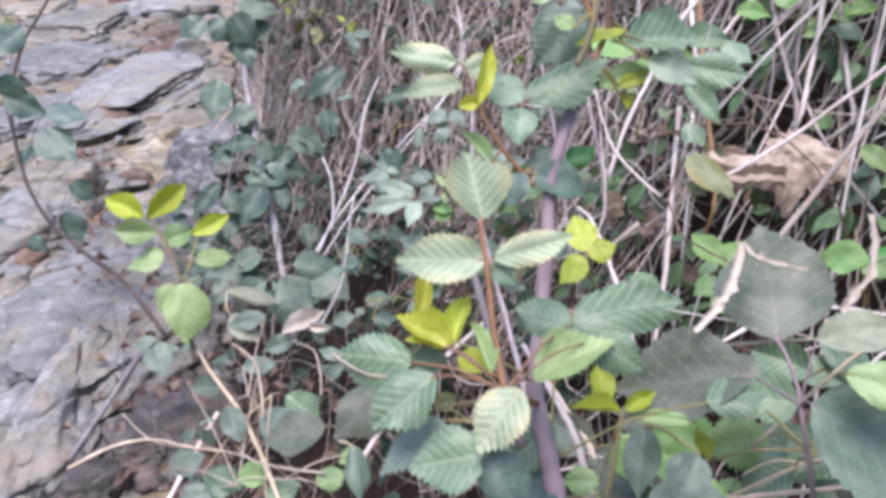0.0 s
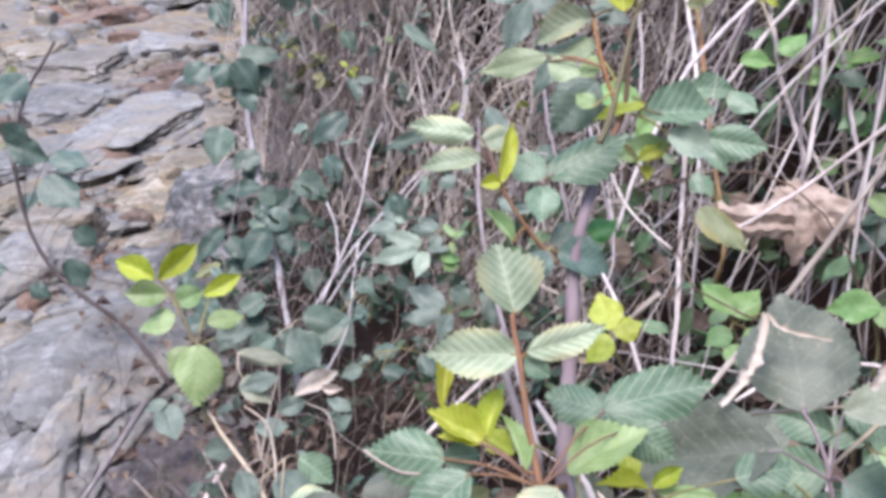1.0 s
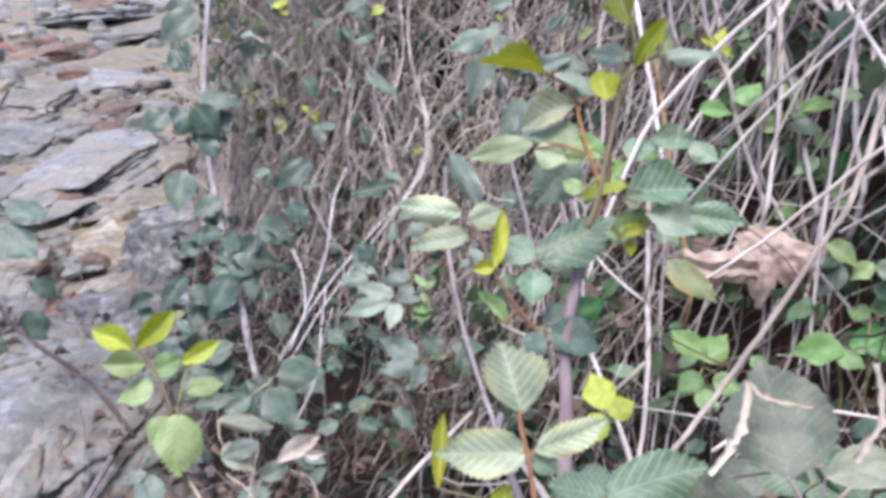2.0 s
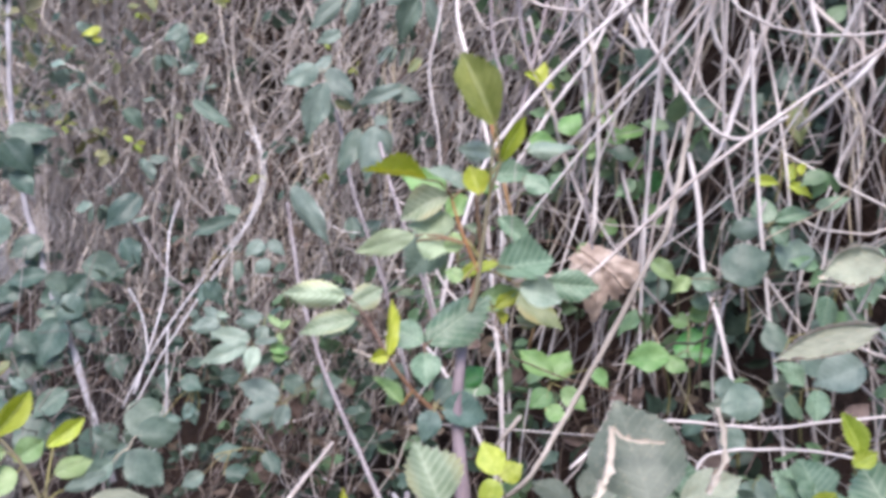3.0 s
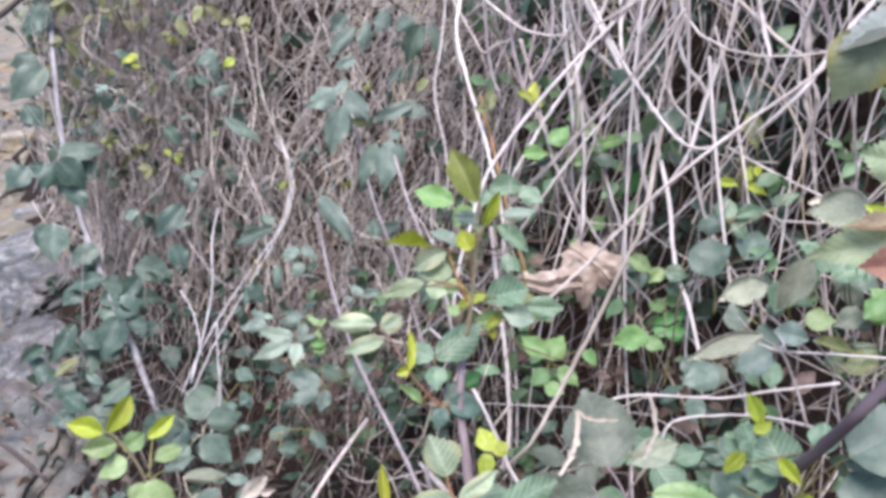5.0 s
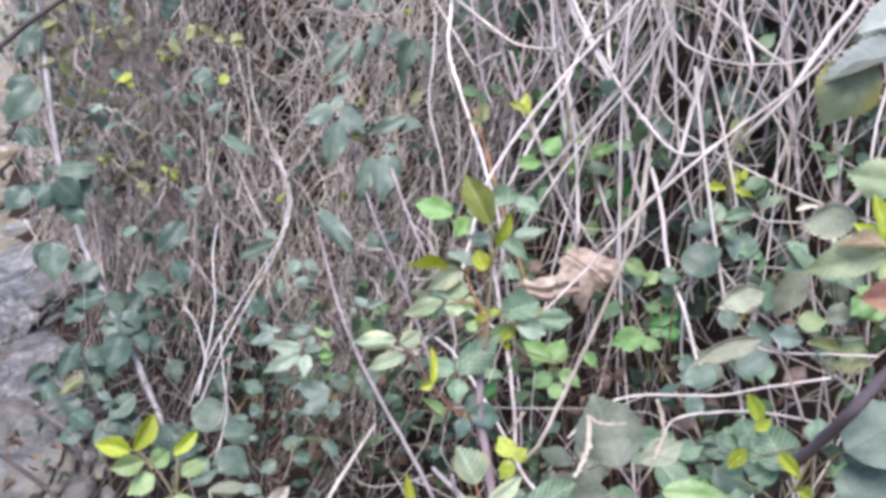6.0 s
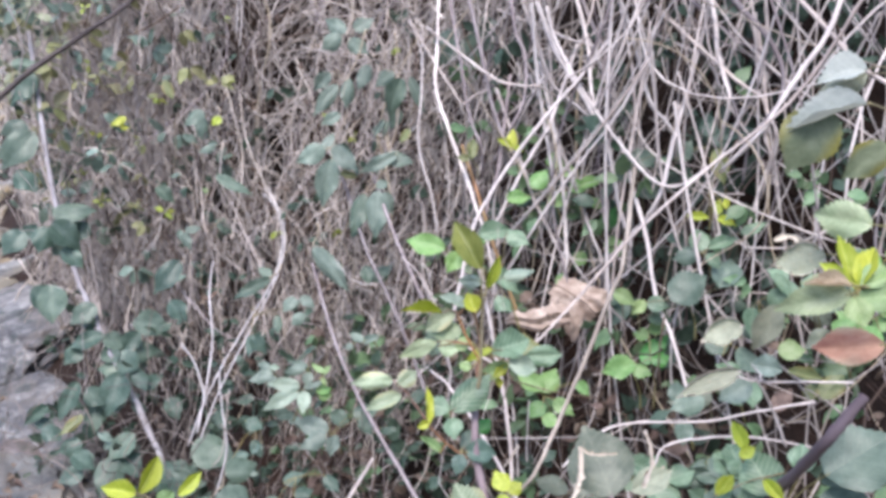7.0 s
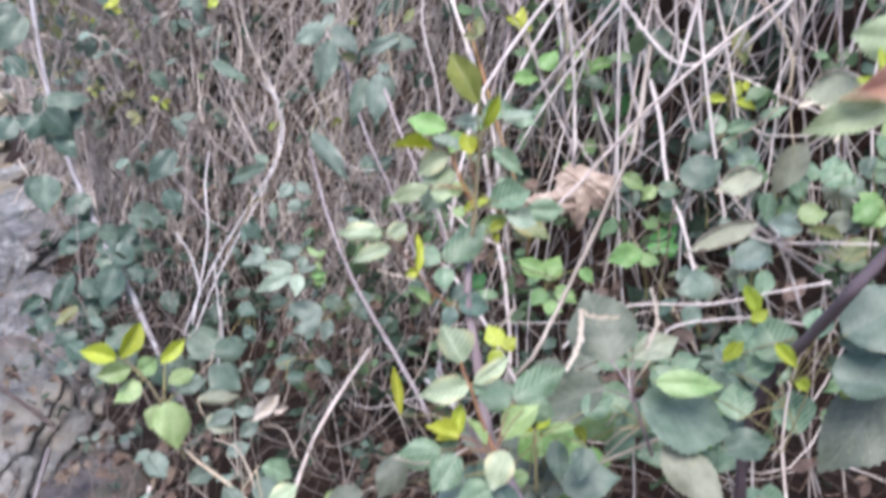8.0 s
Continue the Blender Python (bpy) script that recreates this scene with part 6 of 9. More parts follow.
leaf(p, (0.799, 1.126, 1.118), "old", [((0.795, 1.121, 1.130), (0.839, 1.108, 1.148), 0.041, (-0.45, -0.65, 0.61)), ((0.793, 1.126, 1.139), (0.811, 1.153, 1.181), 0.032, (-0.45, -0.66, 0.61)), ((0.815, 1.118, 1.133), (0.875, 1.096, 1.156), 0.032, (-0.46, -0.65, 0.61))], "green", 0.0010, near=False)
leaf(p, (0.799, 1.126, 1.118), "blue", [((0.728, 1.138, 1.104), (0.766, 1.142, 1.134), 0.038, (-0.41, -0.66, 0.62)), ((0.649, 1.168, 1.101), (0.689, 1.162, 1.118), 0.043, (-0.38, -0.68, 0.63))], "green", 0.0010, near=False)
p = thing("bramble_sprig", (0.698, 1.204, 0.961), "dull bluish bramble sprig behind dry canes", "bramble", "sprigs in the hedge")
part_stem("stem", [(0.698, 1.204, 0.961), (0.699, 1.207, 1.004), (0.687, 1.213, 1.048)], 0.0017, 0.0010, "green", p)
leaf(p, (0.687, 1.213, 1.048), "blue", [((0.683, 1.206, 1.055), (0.656, 1.245, 1.081), 0.039, (-0.38, -0.67, 0.64)), ((0.689, 1.219, 1.062), (0.712, 1.243, 1.101), 0.046, (-0.38, -0.68, 0.63)), ((0.691, 1.210, 1.043), (0.721, 1.169, 1.018), 0.041, (-0.38, -0.67, 0.64)), ((0.752, 1.181, 1.016), (0.765, 1.220, 1.063), 0.031, (-0.40, -0.65, 0.65))], "green", 0.0010, near=False)
p = thing("bramble_sprig", (0.525, 1.225, 0.958), "mid green bramble sprig among dry canes", "bramble", "sprigs in the hedge")
part_stem("stem", [(0.525, 1.225, 0.958), (0.522, 1.223, 1.003), (0.508, 1.225, 1.047)], 0.0017, 0.0010, "green", p)
leaf(p, (0.508, 1.225, 1.047), "bright", [((0.414, 1.233, 1.060), (0.461, 1.219, 1.064), 0.031, (-0.25, -0.72, 0.65)), ((0.472, 1.244, 1.068), (0.514, 1.253, 1.097), 0.036, (-0.28, -0.72, 0.64)), ((0.504, 1.230, 1.030), (0.539, 1.233, 1.049), 0.033, (-0.29, -0.70, 0.65)), ((0.548, 1.229, 1.078), (0.550, 1.255, 1.108), 0.032, (-0.32, -0.71, 0.63)), ((0.560, 1.207, 1.061), (0.607, 1.203, 1.080), 0.026, (-0.32, -0.70, 0.64)), ((0.544, 1.219, 1.054), (0.575, 1.216, 1.067), 0.031, (-0.31, -0.70, 0.64)), ((0.531, 1.242, 1.097), (0.527, 1.271, 1.128), 0.030, (-0.31, -0.72, 0.63))], "green", 0.0010, near=False)
p = thing("bramble_sprig", (0.626, 1.213, 0.842), "bright green bramble sprig deep among dry canes", "bramble", "sprigs in the hedge")
part_stem("stem", [(0.626, 1.213, 0.842), (0.628, 1.214, 0.894), (0.619, 1.217, 0.946)], 0.0017, 0.0010, "green", p)
leaf(p, (0.619, 1.217, 0.946), "deep", [((0.600, 1.203, 0.954), (0.585, 1.234, 0.977), 0.033, (-0.33, -0.66, 0.68)), ((0.620, 1.220, 0.951), (0.661, 1.247, 0.998), 0.038, (-0.33, -0.66, 0.67))], "green", 0.0010, near=False)
leaf(p, (0.619, 1.217, 0.946), "bright", [((0.614, 1.197, 0.948), (0.619, 1.170, 0.924), 0.036, (-0.33, -0.66, 0.68)), ((0.622, 1.239, 0.994), (0.615, 1.259, 1.011), 0.024, (-0.34, -0.67, 0.66)), ((0.568, 1.218, 0.919), (0.540, 1.206, 0.894), 0.029, (-0.31, -0.66, 0.69)), ((0.513, 1.197, 0.891), (0.490, 1.181, 0.867), 0.026, (-0.28, -0.65, 0.70))], "green", 0.0010, near=False)
p = thing("bramble_sprig", (0.473, 1.305, 1.078), "small yellow sprig hanging on a dry cane", "bramble", "sprigs in the hedge")
part_stem("stem", [(0.473, 1.305, 1.078), (0.474, 1.304, 1.102), (0.463, 1.307, 1.127)], 0.0017, 0.0010, "green", p)
leaf(p, (0.463, 1.307, 1.127), "young", [((0.461, 1.309, 1.129), (0.479, 1.336, 1.169), 0.022, (-0.27, -0.74, 0.61)), ((0.465, 1.311, 1.136), (0.443, 1.335, 1.155), 0.014, (-0.27, -0.75, 0.61)), ((0.469, 1.311, 1.138), (0.484, 1.298, 1.129), 0.013, (-0.28, -0.75, 0.61))], "green", 0.0010, near=False)
p = thing("bramble_sprig", (0.396, 1.337, 1.080), "olive bramble sprig on a dry cane", "bramble", "sprigs in the hedge")
part_stem("stem", [(0.396, 1.337, 1.080), (0.397, 1.334, 1.099), (0.386, 1.335, 1.119)], 0.0017, 0.0010, "green", p)
leaf(p, (0.386, 1.335, 1.119), "olive", [((0.384, 1.326, 1.123), (0.400, 1.352, 1.161), 0.023, (-0.23, -0.75, 0.61)), ((0.380, 1.327, 1.122), (0.358, 1.341, 1.131), 0.018, (-0.23, -0.75, 0.61))], "green", 0.0010, near=False)
p = thing("bramble_sprig", (0.253, 0.911, 0.837), "olive-brown bramble sprig beside the dead leaf", "bramble", "sprigs in the hedge")
part_stem("stem", [(0.253, 0.911, 0.837), (0.263, 0.904, 0.877), (0.263, 0.900, 0.918)], 0.0017, 0.0010, "tan", p)
leaf(p, (0.263, 0.900, 0.918), "olive", [((0.271, 0.906, 0.959), (0.314, 0.857, 0.928), 0.035, (-0.21, -0.65, 0.73)), ((0.293, 0.892, 0.916), (0.277, 0.908, 0.925), 0.022, (-0.22, -0.63, 0.75))], "tan", 0.0010, near=False)
p = thing("bramble_sprig", (0.349, 1.051, 0.875), "mid green bramble sprig beside the dead leaf", "bramble", "sprigs in the hedge")
part_stem("stem", [(0.349, 1.051, 0.875), (0.343, 1.059, 0.914), (0.327, 1.070, 0.953)], 0.0017, 0.0010, "green", p)
leaf(p, (0.327, 1.070, 0.953), "mid", [((0.314, 1.136, 1.041), (0.376, 1.124, 1.048), 0.037, (-0.21, -0.71, 0.67)), ((0.364, 1.122, 1.038), (0.398, 1.094, 1.021), 0.033, (-0.24, -0.70, 0.67)), ((0.274, 1.132, 1.033), (0.315, 1.123, 1.035), 0.034, (-0.19, -0.72, 0.67)), ((0.313, 1.092, 0.992), (0.352, 1.046, 0.959), 0.029, (-0.21, -0.69, 0.69)), ((0.311, 1.061, 0.950), (0.326, 1.037, 0.932), 0.029, (-0.21, -0.67, 0.71))], "green", 0.0010, near=False)
p = thing("bramble_sprig", (0.559, 0.993, 0.820), "light green bramble sprig under the dead leaf", "bramble", "sprigs in the hedge")
part_stem("stem", [(0.559, 0.993, 0.820), (0.560, 0.991, 0.864), (0.549, 0.991, 0.907)], 0.0017, 0.0010, "green", p)
leaf(p, (0.549, 0.991, 0.907), "fresh", [((0.513, 1.002, 0.934), (0.542, 0.969, 0.918), 0.028, (-0.32, -0.63, 0.71)), ((0.567, 0.978, 0.912), (0.536, 0.976, 0.896), 0.023, (-0.34, -0.60, 0.72))], "green", 0.0010, near=False)
p = thing("bramble_sprig", (0.271, 1.149, 0.898), "bright green bramble sprig under the tall cane", "bramble", "sprigs in the hedge")
part_stem("stem", [(0.271, 1.149, 0.898), (0.274, 1.155, 0.948), (0.266, 1.163, 0.998)], 0.0017, 0.0010, "green", p)
leaf(p, (0.266, 1.163, 0.998), "bright", [((0.262, 1.172, 1.014), (0.197, 1.207, 1.035), 0.043, (-0.25, -0.78, 0.57)), ((0.290, 1.160, 1.004), (0.253, 1.147, 0.981), 0.034, (-0.19, -0.71, 0.68)), ((0.287, 1.165, 1.015), (0.340, 1.157, 1.022), 0.029, (-0.19, -0.71, 0.67))], "green", 0.0010, near=False)

# ---- hanging clusters of dark leaves ----
p = thing("bramble_cluster", (0.291, 1.704, 1.350), "hanging cluster of dark blue-green bramble leaves", "bramble", "hanging leaf clusters")
part_stem("stem", [(0.291, 1.704, 1.350), (0.261, 1.676, 1.301), (0.219, 1.651, 1.253)], 0.0017, 0.0010, "tan", p)
leaf(p, (0.219, 1.651, 1.253), "mist", [((0.198, 1.645, 1.249), (0.127, 1.624, 1.197), 0.033, (-0.14, -0.84, 0.52)), ((0.228, 1.650, 1.258), (0.202, 1.622, 1.203), 0.030, (-0.16, -0.84, 0.52)), ((0.191, 1.668, 1.273), (0.145, 1.659, 1.245), 0.031, (-0.14, -0.85, 0.51))], "tan", 0.0010, near=False)
leaf(p, (0.219, 1.651, 1.253), "mist", [((0.190, 1.622, 1.190), (0.141, 1.618, 1.172), 0.026, (-0.14, -0.83, 0.55))], "tan", 0.0010, near=False)
p = thing("bramble_cluster", (0.352, 1.680, 1.339), "hanging cluster of dark blue-green bramble leaves", "bramble", "hanging leaf clusters")
part_stem("stem", [(0.352, 1.680, 1.339), (0.343, 1.648, 1.297), (0.322, 1.620, 1.257)], 0.0017, 0.0010, "tan", p)
leaf(p, (0.322, 1.620, 1.257), "blue", [((0.334, 1.601, 1.248), (0.287, 1.571, 1.180), 0.042, (-0.22, -0.82, 0.52)), ((0.323, 1.622, 1.261), (0.275, 1.620, 1.239), 0.033, (-0.21, -0.83, 0.52))], "tan", 0.0010, near=False)
leaf(p, (0.322, 1.620, 1.257), "mist", [((0.351, 1.597, 1.250), (0.362, 1.550, 1.181), 0.026, (-0.23, -0.82, 0.52)), ((0.274, 1.646, 1.282), (0.237, 1.626, 1.234), 0.031, (-0.18, -0.84, 0.51))], "tan", 0.0010, near=False)
leaf(p, (0.322, 1.620, 1.257), "olive", [((0.324, 1.550, 1.146), (0.296, 1.541, 1.123), 0.020, (-0.21, -0.80, 0.56))], "tan", 0.0010, near=False)
p = thing("bramble_cluster", (0.216, 1.652, 1.201), "hanging cluster of dark blue-green bramble leaves", "bramble", "hanging leaf clusters")
part_stem("stem", [(0.216, 1.652, 1.201), (0.190, 1.621, 1.162), (0.152, 1.594, 1.124)], 0.0017, 0.0010, "tan", p)
leaf(p, (0.152, 1.594, 1.124), "mist", [((0.138, 1.590, 1.131), (0.071, 1.585, 1.109), 0.045, (-0.07, -0.89, 0.46)), ((0.136, 1.598, 1.121), (0.169, 1.615, 1.152), 0.027, (-0.11, -0.81, 0.57)), ((0.146, 1.567, 1.108), (0.101, 1.515, 1.028), 0.049, (-0.12, -0.81, 0.58)), ((0.154, 1.585, 1.130), (0.191, 1.542, 1.077), 0.042, (-0.24, -0.83, 0.50))], "tan", 0.0010, near=False)
leaf(p, (0.152, 1.594, 1.124), "olive", [((0.160, 1.569, 1.072), (0.195, 1.556, 1.061), 0.019, (-0.12, -0.80, 0.59))], "tan", 0.0010, near=False)
p = thing("bramble_cluster", (0.322, 1.631, 1.176), "hanging cluster of dark blue-green bramble leaves", "bramble", "hanging leaf clusters")
part_stem("stem", [(0.322, 1.631, 1.176), (0.304, 1.597, 1.136), (0.275, 1.568, 1.098)], 0.0017, 0.0010, "tan", p)
leaf(p, (0.275, 1.568, 1.098), "mist", [((0.289, 1.550, 1.095), (0.199, 1.552, 1.068), 0.030, (-0.19, -0.79, 0.58)), ((0.263, 1.568, 1.091), (0.321, 1.540, 1.071), 0.038, (-0.18, -0.79, 0.59))], "tan", 0.0010, near=False)
leaf(p, (0.275, 1.568, 1.098), "mist", [((0.281, 1.595, 1.167), (0.245, 1.580, 1.133), 0.015, (-0.19, -0.81, 0.55)), ((0.287, 1.591, 1.163), (0.267, 1.576, 1.134), 0.013, (-0.19, -0.81, 0.56)), ((0.272, 1.592, 1.153), (0.247, 1.593, 1.146), 0.011, (-0.18, -0.81, 0.56))], "tan", 0.0010, near=False)
p = thing("bramble_cluster", (0.264, 1.596, 1.077), "hanging cluster of dark blue-green bramble leaves", "bramble", "hanging leaf clusters")
part_stem("stem", [(0.264, 1.596, 1.077), (0.249, 1.567, 1.053), (0.222, 1.543, 1.029)], 0.0017, 0.0010, "tan", p)
leaf(p, (0.222, 1.543, 1.029), "blue", [((0.198, 1.527, 1.027), (0.149, 1.482, 0.959), 0.042, (-0.14, -0.78, 0.61))], "tan", 0.0010, near=False)
leaf(p, (0.222, 1.543, 1.029), "mist", [((0.225, 1.511, 1.034), (0.195, 1.452, 0.953), 0.052, (-0.16, -0.78, 0.61)), ((0.227, 1.532, 1.033), (0.255, 1.536, 1.045), 0.024, (-0.16, -0.78, 0.61)), ((0.244, 1.523, 1.024), (0.248, 1.490, 0.984), 0.022, (-0.17, -0.77, 0.61))], "tan", 0.0010, near=False)
p = thing("bramble_cluster", (0.100, 1.627, 0.949), "hanging cluster of dark blue-green bramble leaves", "bramble", "hanging leaf clusters")
part_stem("stem", [(0.100, 1.627, 0.949), (0.093, 1.599, 0.932), (0.073, 1.575, 0.916)], 0.0017, 0.0010, "tan", p)
leaf(p, (0.073, 1.575, 0.916), "mist", [((0.071, 1.555, 0.919), (0.123, 1.476, 0.834), 0.043, (-0.20, -0.78, 0.59))], "tan", 0.0010, near=False)
leaf(p, (0.073, 1.575, 0.916), "blue", [((0.179, 1.524, 0.822), (0.244, 1.535, 0.845), 0.035, (-0.12, -0.72, 0.68)), ((0.179, 1.538, 0.854), (0.175, 1.506, 0.817), 0.029, (-0.13, -0.73, 0.67))], "tan", 0.0010, near=False)
p = thing("bramble_cluster", (0.557, 1.733, 1.374), "hanging cluster of dark blue-green bramble leaves", "bramble", "hanging leaf clusters")
part_stem("stem", [(0.557, 1.733, 1.374), (0.546, 1.699, 1.338), (0.521, 1.668, 1.303)], 0.0017, 0.0010, "tan", p)
leaf(p, (0.521, 1.668, 1.303), "blue", [((0.512, 1.676, 1.313), (0.440, 1.695, 1.302), 0.043, (-0.29, -0.82, 0.49)), ((0.517, 1.650, 1.309), (0.503, 1.612, 1.239), 0.048, (-0.30, -0.82, 0.49)), ((0.528, 1.660, 1.314), (0.569, 1.620, 1.272), 0.046, (-0.30, -0.82, 0.49)), ((0.486, 1.669, 1.304), (0.454, 1.646, 1.248), 0.042, (-0.28, -0.82, 0.50))], "tan", 0.0010, near=False)
leaf(p, (0.521, 1.668, 1.303), "mist", [((0.546, 1.670, 1.323), (0.594, 1.654, 1.328), 0.039, (-0.31, -0.82, 0.49))], "tan", 0.0010, near=False)
p = thing("bramble_cluster", (0.289, 1.787, 1.411), "hanging cluster of dark blue-green bramble leaves", "bramble", "hanging leaf clusters")
part_stem("stem", [(0.289, 1.787, 1.411), (0.276, 1.753, 1.375), (0.250, 1.724, 1.340)], 0.0017, 0.0010, "tan", p)
leaf(p, (0.250, 1.724, 1.340), "mist", [((0.238, 1.718, 1.343), (0.186, 1.716, 1.322), 0.038, (-0.16, -0.86, 0.48)), ((0.252, 1.710, 1.335), (0.283, 1.684, 1.300), 0.038, (-0.17, -0.86, 0.48)), ((0.250, 1.726, 1.345), (0.213, 1.753, 1.381), 0.034, (-0.17, -0.86, 0.48)), ((0.267, 1.723, 1.350), (0.318, 1.723, 1.369), 0.034, (-0.18, -0.86, 0.48))], "tan", 0.0010, near=False)
p = thing("bramble_cluster", (-0.067, 2.058, 1.202), "small bluish bramble sprig in the thatch", "bramble", "hanging leaf clusters")
part_stem("stem", [(-0.067, 2.058, 1.202), (-0.068, 2.034, 1.183), (-0.085, 2.014, 1.165)], 0.0017, 0.0010, "tan", p)
leaf(p, (-0.085, 2.014, 1.165), "blue", [((-0.085, 2.003, 1.165), (-0.140, 1.989, 1.143), 0.039, (0.00, -0.84, 0.54)), ((-0.091, 2.000, 1.154), (-0.106, 1.974, 1.114), 0.033, (0.00, -0.84, 0.54))], "tan", 0.0010, near=False)
p = thing("bramble_cluster", (-0.063, 2.011, 1.095), "small bluish bramble sprig in the thatch", "bramble", "hanging leaf clusters")
part_stem("stem", [(-0.063, 2.011, 1.095), (-0.061, 1.995, 1.085), (-0.073, 1.983, 1.076)], 0.0017, 0.0010, "tan", p)
leaf(p, (-0.073, 1.983, 1.076), "mist", [((-0.075, 1.974, 1.080), (-0.121, 1.969, 1.072), 0.020, (-0.00, -0.83, 0.56)), ((-0.069, 1.974, 1.083), (-0.095, 1.979, 1.090), 0.013, (-0.01, -0.83, 0.56))], "tan", 0.0010, near=False)
p = thing("bramble_cluster", (-0.095, 1.976, 1.041), "small bluish bramble sprig in the thatch", "bramble", "hanging leaf clusters")
part_stem("stem", [(-0.095, 1.976, 1.041), (-0.087, 1.956, 1.028), (-0.093, 1.941, 1.015)], 0.0017, 0.0010, "tan", p)
leaf(p, (-0.093, 1.941, 1.015), "blue", [((-0.093, 1.930, 1.016), (-0.015, 1.890, 0.960), 0.032, (0.00, -0.81, 0.59))], "tan", 0.0010, near=False)
p = thing("bramble_cluster", (-0.242, 2.085, 1.004), "small bluish bramble sprig in the thatch", "bramble", "hanging leaf clusters")
part_stem("stem", [(-0.242, 2.085, 1.004), (-0.232, 2.062, 0.997), (-0.236, 2.043, 0.989)], 0.0017, 0.0010, "tan", p)
leaf(p, (-0.236, 2.043, 0.989), "blue", [((-0.242, 2.032, 0.987), (-0.204, 2.005, 0.946), 0.036, (0.06, -0.81, 0.59))], "tan", 0.0010, near=False)
p = thing("bramble_cluster", (-0.177, 1.916, 0.922), "small bluish bramble sprig in the thatch", "bramble", "hanging leaf clusters")
part_stem("stem", [(-0.177, 1.916, 0.922), (-0.177, 1.895, 0.912), (-0.191, 1.878, 0.902)], 0.0017, 0.0010, "tan", p)
leaf(p, (-0.191, 1.878, 0.902), "mist", [((-0.196, 1.871, 0.908), (-0.153, 1.872, 0.906), 0.022, (0.05, -0.78, 0.62)), ((-0.202, 1.872, 0.905), (-0.190, 1.843, 0.868), 0.025, (0.05, -0.78, 0.62)), ((-0.204, 1.875, 0.911), (-0.213, 1.860, 0.893), 0.015, (0.05, -0.78, 0.62))], "tan", 0.0010, near=False)
p = thing("bramble_cluster", (-0.004, 1.585, 0.882), "small bluish bramble sprig in the thatch", "bramble", "hanging leaf clusters")
part_stem("stem", [(-0.004, 1.585, 0.882), (-0.011, 1.572, 0.874), (-0.030, 1.564, 0.867)], 0.0017, 0.0010, "tan", p)
leaf(p, (-0.030, 1.564, 0.867), "blue", [((-0.033, 1.544, 0.871), (-0.125, 1.531, 0.853), 0.032, (-0.02, -0.75, 0.67)), ((-0.030, 1.565, 0.869), (-0.056, 1.583, 0.889), 0.024, (-0.03, -0.75, 0.66))], "tan", 0.0010, near=False)
p = thing("bramble_cluster", (0.032, 1.525, 0.875), "small bluish bramble sprig in the thatch", "bramble", "hanging leaf clusters")
part_stem("stem", [(0.032, 1.525, 0.875), (0.026, 1.499, 0.863), (0.009, 1.477, 0.851)], 0.0017, 0.0010, "tan", p)
leaf(p, (0.009, 1.477, 0.851), "mist", [((0.002, 1.458, 0.854), (-0.031, 1.440, 0.833), 0.025, (-0.04, -0.73, 0.68)), ((0.012, 1.455, 0.854), (0.038, 1.432, 0.832), 0.023, (-0.05, -0.73, 0.68)), ((0.011, 1.422, 0.829), (-0.021, 1.411, 0.816), 0.025, (-0.05, -0.72, 0.69))], "tan", 0.0010, near=False)
p = thing("bramble_cluster", (-0.048, 2.015, 1.169), "small yellow-green sprig in the thatch", "bramble", "hanging leaf clusters")
part_stem("stem", [(-0.048, 2.015, 1.169), (-0.045, 1.998, 1.157), (-0.056, 1.986, 1.146)], 0.0017, 0.0010, "tan", p)
leaf(p, (-0.056, 1.986, 1.146), "young", [((-0.047, 1.984, 1.148), (-0.075, 1.974, 1.132), 0.022, (-0.02, -0.84, 0.54))], "tan", 0.0010, near=False)
p = thing("bramble_cluster", (-0.304, 2.188, 1.122), "small yellow-green sprig in the thatch", "bramble", "hanging leaf clusters")
part_stem("stem", [(-0.304, 2.188, 1.122), (-0.300, 2.183, 1.126), (-0.312, 2.183, 1.130)], 0.0017, 0.0010, "tan", p)
leaf(p, (-0.312, 2.183, 1.130), "young", [((-0.279, 2.170, 1.149), (-0.323, 2.159, 1.138), 0.023, (0.08, -0.84, 0.53)), ((-0.301, 2.167, 1.127), (-0.277, 2.166, 1.121), 0.016, (0.08, -0.84, 0.54))], "tan", 0.0010, near=False)
p = thing("bramble_cluster", (-0.123, 1.921, 0.973), "small yellow-green sprig in the thatch", "bramble", "hanging leaf clusters")
part_stem("stem", [(-0.123, 1.921, 0.973), (-0.118, 1.917, 0.980), (-0.127, 1.917, 0.987)], 0.0017, 0.0010, "tan", p)
leaf(p, (-0.127, 1.917, 0.987), "fresh", [((-0.133, 1.920, 0.990), (-0.115, 1.915, 0.982), 0.014, (0.02, -0.80, 0.60))], "tan", 0.0010, near=False)
p = thing("bramble_cluster", (-0.163, 2.143, 1.197), "small yellow-green sprig in the thatch", "bramble", "hanging leaf clusters")
part_stem("stem", [(-0.163, 2.143, 1.197), (-0.154, 2.140, 1.210), (-0.160, 2.141, 1.222)], 0.0017, 0.0010, "tan", p)
leaf(p, (-0.160, 2.141, 1.222), "olive", [((-0.163, 2.136, 1.235), (-0.154, 2.108, 1.188), 0.028, (0.03, -0.86, 0.51)), ((-0.214, 2.137, 1.200), (-0.184, 2.140, 1.201), 0.016, (0.05, -0.85, 0.52))], "tan", 0.0010, near=False)

